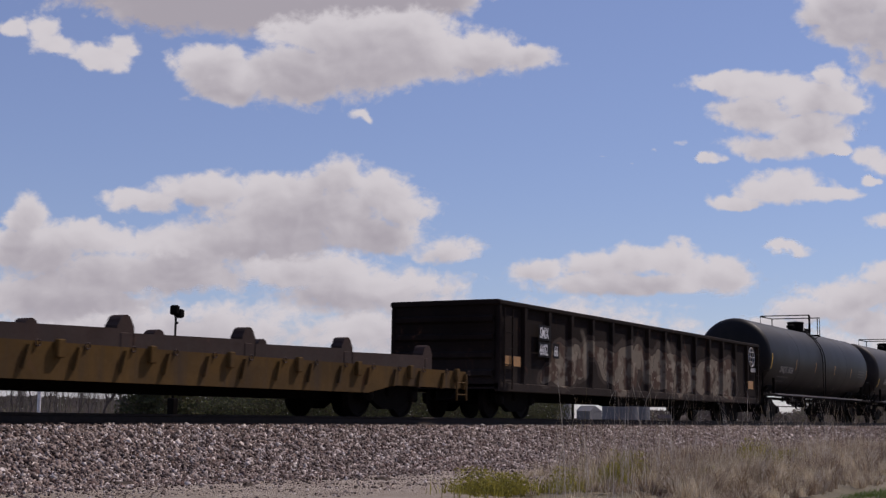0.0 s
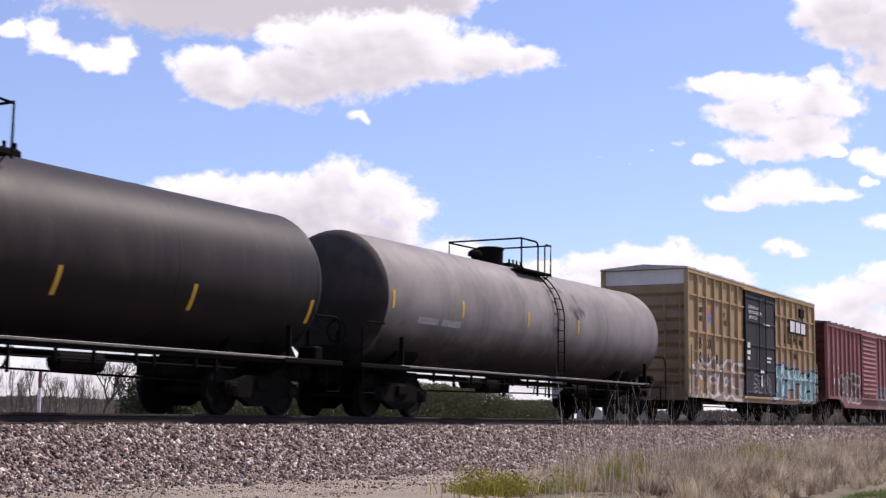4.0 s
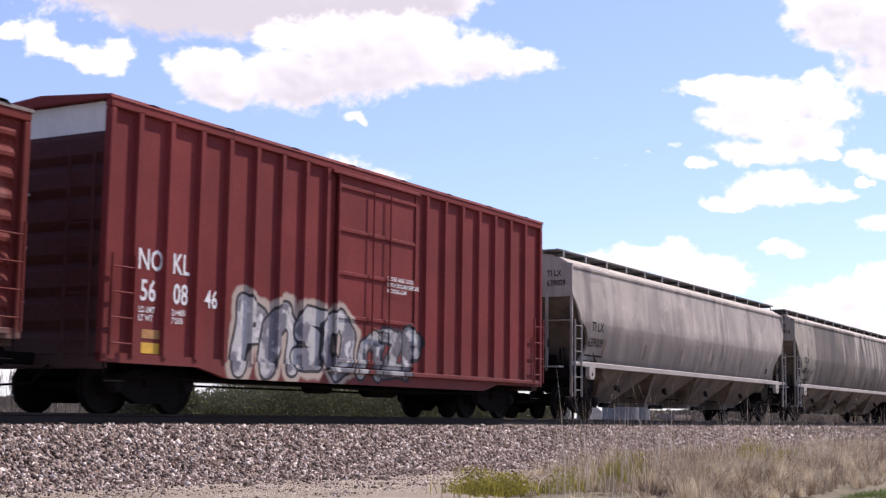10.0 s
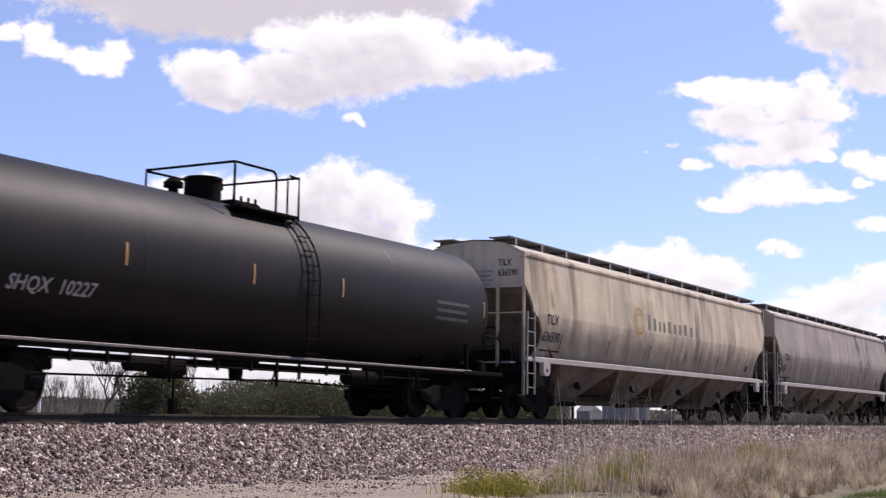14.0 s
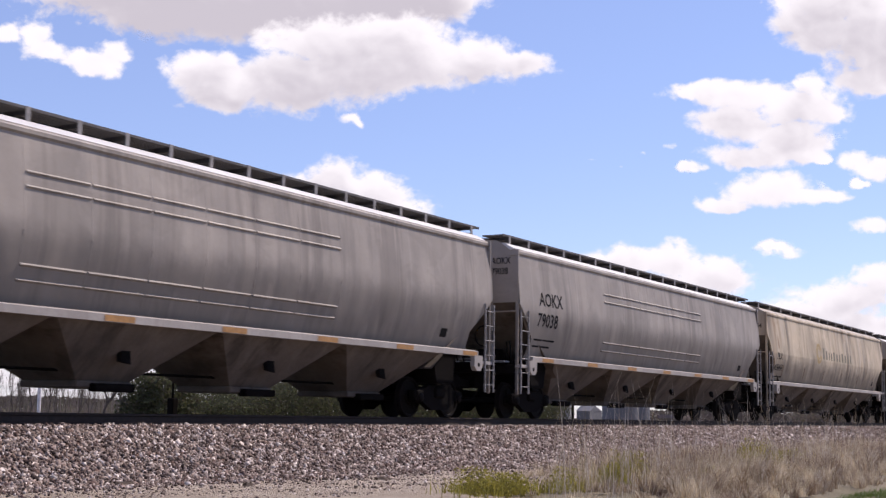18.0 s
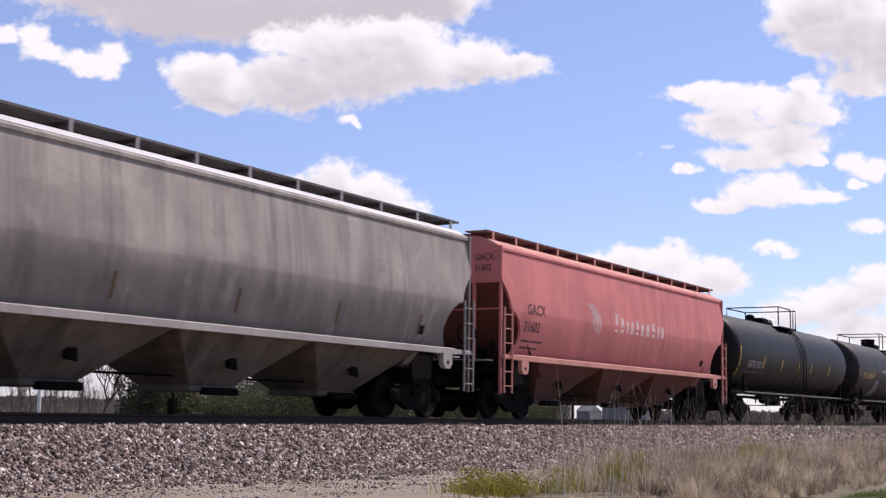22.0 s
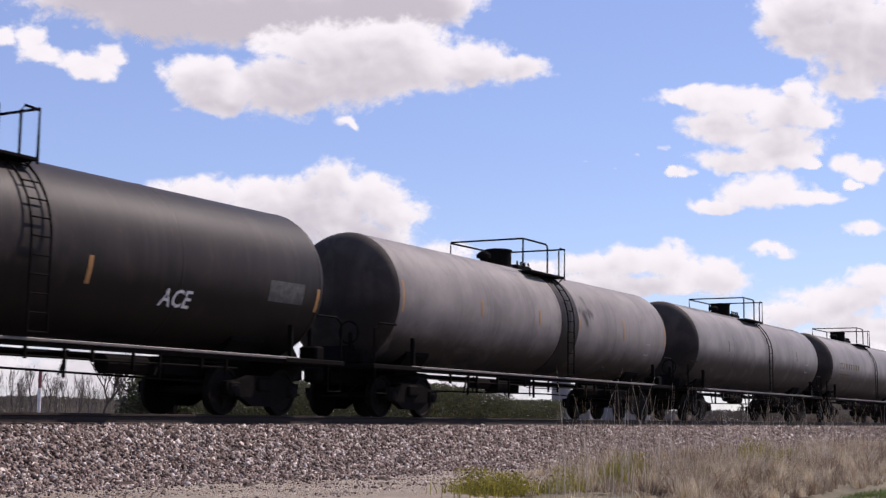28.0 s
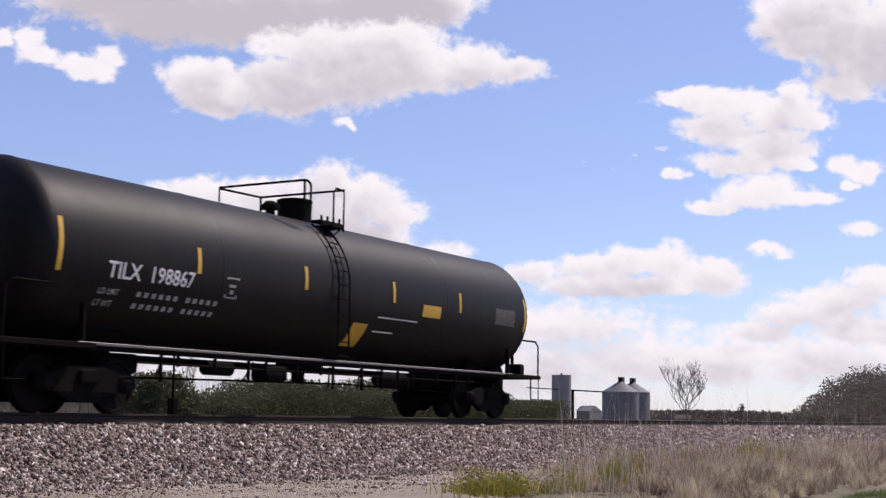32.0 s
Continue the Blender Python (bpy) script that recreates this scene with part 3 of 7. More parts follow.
# ---- boxcars ----
def boxcar(x0, x1, top, label, body, end, roof, door_mat, door, ribs, rows=(), style="post", low=0.8, belly=0.68, end_steps=7, roof_ribs=14, bumps=False, band=None, plug=False):
    """door: its (left, right) from the car's left end. ribs: posts before and after the door. rows: long stiffeners of a panelled side."""
    half, xm = (x1 - x0) / 2, (x0 + x1) / 2
    car = car_empty("boxcar", label, "boxcar", xm)
    yw = 1.50                                              # the sheet's place; posts stand proud of it
    d0, d1 = door[0] - half, door[1] - half
    for s_ in (-1, 1):
        a, b = sorted((s_ * yw, s_ * (yw - 0.05)))
        part("side_sheet", Shape().box(-half + 0.06, d0, a, b, low, top - 0.05), body, car)
        part("side_sheet", Shape().box(d1, half - 0.06, a, b, low, top - 0.05), body, car)
        t0, t1 = sorted((s_ * 1.585, s_ * (yw - 0.06)))
        part("top_chord", Shape().bevel_box(-half, half, t0, t1, top - 0.16, top, 0.015), body, car)
        out = [(-half, low), (-half, low + 0.16), (half, low + 0.16), (half, low), (half - 2.4, low), (half - 3.2, belly - 0.1 if s_ else 0), (-half + 3.2, belly - 0.1), (-half + 2.4, low)]
        part("side_sill", Shape().prism(out, *sorted((s_ * 1.56, s_ * 1.46))), body, car)
        for x in (-half, half - 0.14):
            part("corner_post", Shape().bevel_box(x, x + 0.14, *sorted((s_ * 1.585, s_ * 1.44)), low, top - 0.16, 0.02), body, car)
    part("far_door", Shape().box(d0 - 0.05, d1 + 0.05, yw - 0.04, yw + 0.03, low, top - 0.1), door_mat, car)
    y = -yw
    for n, a, b in ((ribs[0], -half + 0.14, d0), (ribs[1], d1, half - 0.14)):
        for x in (n if isinstance(n, tuple) else [a + (b - a) * k / (n + 1) for k in range(1, n + 1)]):
            w = 0.085 if style == "post" else 0.06
            s = Shape().loft([[(x - w, y, z), (x - w * 0.62, y - 0.085, z), (x + w * 0.62, y - 0.085, z), (x + w, y, z)] for z in (low + 0.12, top - 0.13)], True, True)
            part("side_post", s, body, car)
        for z in rows:
            part("stiffener", Shape().loft([[(x, y, z - 0.05), (x, y - 0.06, z - 0.035), (x, y - 0.06, z + 0.035), (x, y, z + 0.05)] for x in (a, b)], True, True), body, car)
        if bumps:                                          # pressed ridges between the posts
            marks = [a - 0.05, *n, b + 0.05]
            for xa, xb in zip(marks, marks[1:]):
                xa, xb = xa + 0.13, xb - 0.13
                for j in range(9):
                    z = low + 0.42 + (top - low - 0.7) * j / 8.6
                    s = Shape().loft([[(xa + e, y + 0.002, z - 0.1 + f), (xa + e + 0.05, y - g_, z + f), (xb - e - 0.05, y - g_, z + f), (xb - e, y + 0.002, z - 0.1 + f)] for e, f, g_ in ((0, 0, 0), (0.02, 0.05, 0.05), (0.02, 0.11, 0.05), (0, 0.2, -0.002))], False)
                    part("pressed_ridge", s, body, car)
    # the door, its rails and bars
    dm = part("door", Shape().bevel_box(d0 - 0.02, d1 + 0.02, -1.575, -1.52, low + 0.18, top - 0.2, 0.012), door_mat, car)
    dw = d1 - d0
    if style == "louvre":
        for k in range(13):
            z = low + 0.35 + (top - low - 0.7) * k / 12.5
            part("door_ridge", Shape().loft([[(d0 + 0.12, -1.575, z - 0.08), (d0 + 0.12, -1.625, z), (d0 + 0.12, -1.575, z + 0.1)], [(d1 - 0.12, -1.575, z - 0.08), (d1 - 0.12, -1.625, z), (d1 - 0.12, -1.575, z + 0.1)]], True, True), door_mat, dm)
    else:
        n = 5 if plug else 7
        for k in range(n):
            z = low + 0.3 + (top - low - 0.75) * k / (n - 1)
            part("door_stiffener", Shape().bevel_box(d0, d1, -1.605, -1.57, z - 0.04, z + 0.04, 0.01), door_mat, dm)
        for k in (0.0, 1.0):
            x = d0 + dw * k
            part("door_stiffener", Shape().bevel_box(x - 0.035, x + 0.035, -1.61, -1.57, low + 0.2, top - 0.22, 0.01), door_mat, dm)
    for x in (d0 + dw * 0.4, d0 + dw * 0.62) if plug else ():
        part("lock_bar", Shape().tube([(x, -1.65, low + 0.3), (x, -1.65, top - 0.35)], 0.02, 6), door_mat, dm)
    part("door_handle", Shape().tube([(d0 + dw * 0.4, -1.66, low + 1.0), (d0 + dw * 0.62, -1.66, low + 0.95)], 0.022, 6), door_mat, dm)
    part("door_track", Shape().bevel_box(d0 - dw * 0.1, half - 0.3 if style == "post" else d1 + dw, -1.66, -1.56, low + 0.06, low + 0.15, 0.01), body, car)
    part("door_track", Shape().bevel_box(d0 - dw * 0.1, d1 + 0.1, -1.65, -1.56, top - 0.23, top - 0.16, 0.01), body, car)
    # ends with pressed steps
    for s_ in (-1, 1):
        rings, zs = [], []
        for k in range(end_steps):
            za, zb = low + (top - low - 0.5) * k / end_steps, low + (top - low - 0.5) * (k + 1) / end_steps
            zs += [(za, 0.0), (za + (zb - za) * 0.25, 0.1), (za + (zb - za) * 0.75, 0.1), (zb - 0.01, 0.0)]
        zs += [(top - 0.48, 0.0), (top - 0.02, 0.0)]
        s = Shape().loft([[(s_ * (half - 0.12 + d), yy, z) for yy in (-1.46, 1.46)] for z, d in zs], False)
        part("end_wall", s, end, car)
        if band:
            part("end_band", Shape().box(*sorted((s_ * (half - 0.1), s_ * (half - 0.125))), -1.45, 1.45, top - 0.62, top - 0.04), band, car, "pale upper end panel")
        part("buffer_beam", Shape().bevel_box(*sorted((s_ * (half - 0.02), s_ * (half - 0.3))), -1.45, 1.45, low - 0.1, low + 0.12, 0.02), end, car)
    # roof, slightly pitched, with cross ribs
    cr = [(-1.6, top - 0.02), (-1.58, top + 0.04), (0, top + 0.16), (1.58, top + 0.04), (1.6, top - 0.02)]
    part("roof", Shape().loft([[(x, a, b) for a, b in cr] for x in (-half - 0.03, half + 0.03)], True, True), roof, car)
    for k in range(roof_ribs):
        x = -half + 2 * half * (k + 0.5) / roof_ribs
        part("roof_rib", Shape().loft([[(x + e, a, b + f) for a, b in ((-1.6, top + 0.03), (0, top + 0.155), (1.6, top + 0.03))] for e, f in ((-0.14, 0), (-0.06, 0.012 if band else 0.055), (0.06, 0.012 if band else 0.055), (0.14, 0))], False), roof, car)
    # underframe
    part("centre_sill", Shape().bevel_box(-half + 0.2, half - 0.2, -0.3, 0.3, 0.62, 1.0, 0.03), BLACK, car)
    part("floor", Shape().box(-half + 0.1, half - 0.1, -1.45, 1.45, low + 0.08, low + 0.16), BLACK, car)
    for x in np.linspace(-half + 3.4, half - 3.4, 7):
        part("cross_bearer", Shape().prism([(x - 0.06, low + 0.1), (x + 0.06, low + 0.1), (x + 0.06, 0.7), (x - 0.06, 0.7)], -1.4, 1.4), BLACK, car)
    part("brake_cylinder", Shape().tube([(-1.2, -0.7, 0.62), (-0.5, -0.7, 0.62)], 0.16, 12), BLACK, car)
    part("air_tank", Shape().tube([(0.9, -0.75, 0.6), (2.0, -0.75, 0.6)], 0.18, 12), BLACK, car)
    part("brake_rod", Shape().tube([(-half + 3, -0.5, 0.52), (half - 3, -0.5, 0.52)], 0.02, 5), BLACK, car)
    part("train_pipe", Shape().tube([(-half + 1, -1.2, 0.62), (-2, -1.2, 0.6), (2, -1.25, 0.55), (half - 1, -1.2, 0.62)], 0.025, 5), BLACK, car)
    # ladders
    ladder(car, -half + 0.1, -half + 0.62, -1.66, low + 0.1, low + 1.75, 4, body, "side_ladder")
    ladder(car, half - 0.62, half - 0.1, -1.66, low + 0.1, low + 1.75, 4, body, "side_ladder")
    for x in (-half + 0.1, half - 0.62):
        part("sill_step", Shape().tube([(x, -1.55, low), (x, -1.55, low - 0.3), (x + 0.5, -1.55, low - 0.3), (x + 0.5, -1.55, low)], 0.018, 6), BLACK, car)
    for yy in (-1.3, -0.75):
        part("end_ladder_rail", Shape().box(-half - 0.06, -half - 0.02, yy - 0.02, yy + 0.02, low + 0.1, top - 0.9 if end_steps > 6 else low + 1.6), end, car)
    for k in range(6):
        part("end_rung", Shape().tube([(-half - 0.05, -1.3, low + 0.35 + k * 0.38), (-half - 0.05, -0.75, low + 0.35 + k * 0.38)], 0.015, 6), end, car)
    add_couplers(car, half, 0.85)
    add_trucks(car, (-half + 1.75, half - 1.75), xm)
    return car, half


def wall_at(y):
    return lambda x, z: y


# Roof-edge paints, whitened to carry the sun on the sloping strip.
ROOFPALE = painted("dusty_sun_bright_roof_paint", (0.46, 0.4, 0.33), 0.2, 0.3, (0.3, 0.22, 0.16), 0.3, 0.0, 0.6)
ROOFWHITE = plain("sun_bright_white_roof_paint", (0.62, 0.6, 0.57), 0.6, 0, 3, 0.06)


# ---- covered hoppers ----
def hopper_profile(top):
    """Half of the cross-section, from the sill up: (out from the middle, height)."""
    pts = []
    for k in range(13):
        u = k / 12
        z = 1.55 + (top - 0.12 - 1.55) * u
        pts.append((1.6 - (0.3 * (1 - u / 0.42) ** 1.4 if u < 0.42 else 0.17 * ((u - 0.42) / 0.58) ** 1.6), z))
    return pts


def hopper_wall(top):
    prof = hopper_profile(top)
    zs, ys = [p[1] for p in prof], [p[0] for p in prof]
    return lambda x, z: -float(np.interp(z, zs, ys))


def covered_hopper(x0, x1, label, body, bays, top=4.45, panels=False, below=None, trim=None, stripes=True, posts=14, edge=None, grate=None):
    half, xm = (x1 - x0) / 2, (x0 + x1) / 2
    car = car_empty("covered_hopper_car", label, "hopper car", xm)
    wall, trim = hopper_wall(top), trim or body
    cut, sill = 0.8, 1.55
    # how far the side sheet stands back from the car's end, by height
    zs, ds = ((1.55, 1.75, 2.05, 2.9), (0.85, 0.93, 0.93, 0.0)) if panels else ((1.55, 1.7, 1.9, 2.1, 2.3, 2.5, 2.66, 2.72, 2.95, 3.2, 3.42), (0.78, 0.95, 1.1, 1.14, 1.08, 0.92, 0.66, 0.46, 0.4, 0.22, 0.0))
    rows = sorted(set(zs) | set(np.linspace(sill, top - 0.12, 15)))
    for s_ in (-1, 1):
        rings = []
        for u in np.linspace(-1, 1, 25):
            rings.append([(u * (half - float(np.interp(z, zs, ds))), s_ * -wall(0, z), z) for z in rows])
        part("side_sheet", Shape().loft(rings, False), body, car, soft=True)
        for e in (-1, 1):                                  # the bare edge of the cut
            edge_in = [(e * (half - d), z) for z, d in zip(zs, ds)]
            part("cut_edge", Shape().loft([[(x, s_ * -wall(0, z), z), (x, s_ * (-wall(0, z) - 0.06), z)] for x, z in edge_in], False), body, car)
        part("top_chord", Shape().loft([[(x, s_ * a, b) for a, b in ((1.28, top - 0.29), (1.45, top - 0.28), (1.49, top - 0.24), (1.49, top - 0.18), (1.44, top - 0.14), (1.41, top - 0.15), (1.3, top - 0.2))] for x in (-half, half)], True, True), body, car)
        part("roof_edge", Shape().loft([[(x, s_ * a, b) for a, b in ((1.3, top - 0.15), (1.39, top - 0.135), (1.39, top - 0.11), (1.12, top + 0.045), (1.05, top + 0.03))] for x in (-half, half)], True, True), edge or ROOFPALE, car, "sloping roof edge, paint lightened for the sun on it")
        sl = Shape().loft([[(x, s_ * a, b) for a, b in ((1.48, sill - 0.09), (1.6, sill - 0.09), (1.6, sill + 0.03), (1.5, sill + 0.06))] for x in (-half + cut - 0.05, half - cut + 0.05)], True, True)
        part("side_sill", sl, trim, car)
    # roof and its hatch line
    rf = [(-1.14, top + 0.06), (-0.7, top + 0.18), (0, top + 0.22), (0.7, top + 0.18), (1.14, top + 0.06)]
    part("roof", Shape().loft([[(x, a, b) for a, b in rf] for x in (-half, half)], False), body, car, soft=True)
    part("hatch_cover", Shape().bevel_box(-half + 1.2, half - 1.2, -0.32, 0.32, top + 0.18, top + 0.3, 0.03), trim, car)
    # running boards on stands, with the mesh of their grating
    for s_ in (-1, 1):
        ya, yb = sorted((s_ * 0.55, s_ * 1.12))
        g = Shape()
        for k in range(9):
            yy = ya + (yb - ya) * k / 8
            g.box(-half - 0.1, half + 0.1, yy - 0.012, yy + 0.012, top + 0.22, top + 0.255)
        n = int(half * 2 / 0.09)
        for k in range(n):
            x = -half + 2 * half * k / n
            g.box(x - 0.012, x + 0.012, ya, yb, top + 0.225, top + 0.257)
        tagged(part("running_board", g, grate or GRATE, car), "steel grating walkway", kind="stuff")
        for k in range(posts):
            x = -half + 0.3 + (2 * half - 0.6) * k / (posts - 1)
            yo = s_ * 1.14
            part("walkway_stand", Shape().bevel_box(x - 0.05, x + 0.05, *sorted((yo, yo - s_ * 0.02)), top + 0.0, top + 0.27, 0.004), trim if grate else RUNG, car)
            part("walkway_bearer", Shape().box(x - 0.025, x + 0.025, *sorted((s_ * 0.55, s_ * 1.12)), top + 0.15, top + 0.22), grate or GRATE, car)
        part("walkway_edge", Shape().box(-half - 0.1, half + 0.1, *sorted((s_ * 1.13, s_ * 1.1)), top + 0.215, top + 0.265), grate or GRATE, car)
    # ends: upper bulkhead, slope sheet, corner posts
    zc = 2.95 if panels else 3.38
    for s_ in (-1, 1):
        x = s_ * (half - 0.03)
        prof = [(-wall(0, z) - 0.01, z) for z in np.linspace(zc, top - 0.12, 5)]
        ring = [(x, -a, b) for a, b in prof] + [(x, a, b) for a, b in prof[::-1]]
        part("end_sheet", Shape().add(ring + [(x, -0.9, top + 0.12), (x, 0.9, top + 0.12), (x, 0, top + 0.2)], [tuple(range(len(ring))), (4, 5, 11, 12, 10)]), body, car)
        xa, xb = s_ * (half - 0.04), s_ * (half - 2.6)
        part("slope_sheet", Shape().loft([[(xa, -1.47, zc), (xa, 1.47, zc)], [(xb, -1.4, 1.1), (xb, 1.4, 1.1)]], False), below or body, car, "sloping end sheet, grime and shade in its paint")
        for yy in (-1.5, 1.5):
            part("corner_post", Shape().bevel_box(*sorted((x + s_ * 0.03, x - s_ * 0.04)), yy - 0.035, yy + 0.035, 0.6 if yy < 0 else 1.1, top - 0.14, 0.008), body, car)
        for yy in (-0.75, 0.75):
            part("end_post", Shape().bevel_box(*sorted((x + s_ * 0.03, x - s_ * 0.03)), yy - 0.04, yy + 0.04, 1.3, zc + (1.1 if panels else 0.1), 0.008), body, car)
        part("end_brace", Shape().tube([(x, -1.5, 2.72), (x, 1.5, 2.72)], 0.02, 5), body, car)
        part("end_sill", Shape().bevel_box(*sorted((s_ * half, s_ * (half - 0.25))), -1.5, 1.5, 1.12, 1.36, 0.02), BLACK, car)
        part("stub_sill", Shape().bevel_box(*sorted((s_ * (half - 0.1), s_ * (half - 3.3))), -0.28, 0.28, 0.78, 1.2, 0.03), BLACK, car)
        part("bolster_web", Shape().prism([(s_ * (half - 1.35), 0.8), (s_ * (half - 2.1), 0.8), (s_ * (half - 2.3), 1.5), (s_ * (half - 1.2), 1.5)], -1.25, 1.25), BLACK, car)
        xe = sorted((s_ * half, s_ * (half - cut)))
        if panels:
            part("step_shelf", Shape().bevel_box(xe[0], xe[1], -1.6, -1.45, 1.28, 1.36, 0.01), trim, car)
        else:
            part("sill_end", Shape().bevel_box(xe[0], xe[1], -1.6, -1.5, sill - 0.08, sill + 0.03, 0.01), trim, car)
        xp = s_ * (half - (0.75 if panels else 1.2))
        pad = part("jacking_pad", Shape().prism([(xp - 0.2, 1.48), (xp + 0.2, 1.48), (xp + 0.2, 1.22), (xp + 0.1, 1.12), (xp - 0.1, 1.12), (xp - 0.2, 1.22)], -1.62, -1.5), trim, car, "pale jacking pad with a round hole")
        part("pad_hole", Shape().disc_y(xp, -1.626, -1.618, 1.26, [(0, 0.05), (1, 0.05)], 10), BLACK, pad)
        xl = sorted((s_ * half, s_ * (half - 0.45)))
        ladder(car, xl[0] + 0.02, xl[1], -1.62, 0.62, 2.75, 6, trim if grate else RUNG, "side_ladder", 0.013)
        part("brake_platform", Shape().box(*sorted((s_ * (half + 0.1), s_ * (half - 0.2))), -1.2, 1.2, 1.42, 1.46), GALV, car)
        part("air_reservoir", Shape().tube([(s_ * (half - 1.0), -0.55, 1.62), (s_ * (half - 1.0), 0.6, 1.62)], 0.2, 12), BLACK, car)
        part("brake_wheel", Shape().tube([(s_ * (half - 0.02), -0.55 + 0.26 * math.cos(q), 2.1 + 0.26 * math.sin(q)) for q in np.linspace(0, 2 * math.pi, 17)], 0.022, 5), BLACK, car)
        for dx, yy in ((0.55, -1.1), (0.75, -0.9), (0.95, -1.15)):
            part("brake_lever", Shape().tube([(s_ * (half - dx), yy, 1.35), (s_ * (half - dx - 0.05), yy + 0.1, 2.0)], 0.022, 5), BLACK, car)
    # discharge bays
    la, lb = -half + 2.25, half - 2.25
    w = (lb - la) / bays
    for k in range(bays):
        a, b = la + w * k, la + w * (k + 1)
        c = (a + b) / 2
        o, i = 1.5, 0.6
        up = [(a + 0.02, -o, 1.5), (b - 0.02, -o, 1.5), (b - 0.02, o, 1.5), (a + 0.02, o, 1.5)]
        dn = [(c - w * 0.15, -i, 0.52), (c + w * 0.15, -i, 0.52), (c + w * 0.15, i, 0.52), (c - w * 0.15, i, 0.52)]
        bay = part("hopper_bay", Shape().loft([up, dn], True, True), below or body, car, "sloping discharge bay, painted dark for grime and shade")
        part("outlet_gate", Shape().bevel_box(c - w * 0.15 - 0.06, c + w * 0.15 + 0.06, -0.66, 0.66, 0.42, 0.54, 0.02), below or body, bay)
        part("gate_frame", Shape().bevel_box(c - 0.35, c + 0.6, -0.8, -0.6, 0.36, 0.5, 0.02), BLACK, bay)
        zz, yy = 1.02, -(i + (o - i) * 0.5) - 0.01
        part("vibrator_bracket", Shape().loft([[(c - 0.2 + d, yy - e - 0.06, zz - 0.16), (c + 0.1 - d, yy - e - 0.07, zz - 0.2), (c + 0.22 - d, yy - e + 0.07, zz + 0.16), (c - 0.06 + d, yy - e + 0.08, zz + 0.18)] for d, e in ((0, -0.03), (0.04, 0.04))], True, True), BLACK, bay)
    part("train_pipe", Shape().tube([(-half + 1, -0.4, 0.7), (half - 1, -0.4, 0.7)], 0.025, 5), BLACK, car)
    if panels:                                             # long stiffening ribs
        for z in (3.61, 3.38, 2.2, 1.97):
            for k in range(6):
                xa = -4.81 + 1.41 * k
                part("side_rib", Shape().loft([[(x, wall(x, z - 0.03) - 0.001, z - 0.03), (x, wall(x, z) - 0.028, z), (x, wall(x, z + 0.03) - 0.001, z + 0.03)] for x in (xa + 0.03, xa + 1.38)], True, True), body, car)
        for k in range(7):
            xa = -4.81 + 1.41 * k
            zs = np.linspace(1.75, 4.0, 8)
            part("weld_seam", Shape().loft([[(xa - 0.02, wall(xa, z) - 0.001, z), (xa, wall(xa, z) - 0.004, z), (xa + 0.02, wall(xa, z) - 0.001, z)] for z in zs], False), body, car)
    if stripes:
        for k in range(6):
            x = -half + 2.3 + k * (2 * half - 4.6) / 5
            sheet(x, x + 0.09, sill + 0.3, sill + 0.75, RUSTTAPE, car, wall, "reflective_tape", n=3)
    add_couplers(car, half, 0.8)
    add_trucks(car, (-half + 1.7, half - 1.7), xm)
    return car, half, wall


# ---- tank cars ----
ROD = plain("worn_side_rail_steel", (0.16, 0.14, 0.13), 0.5, 0.4)

def tank_wall(r, zc):
    return lambda x, z: -math.sqrt(max(0.01, r * r - (z - zc) ** 2))


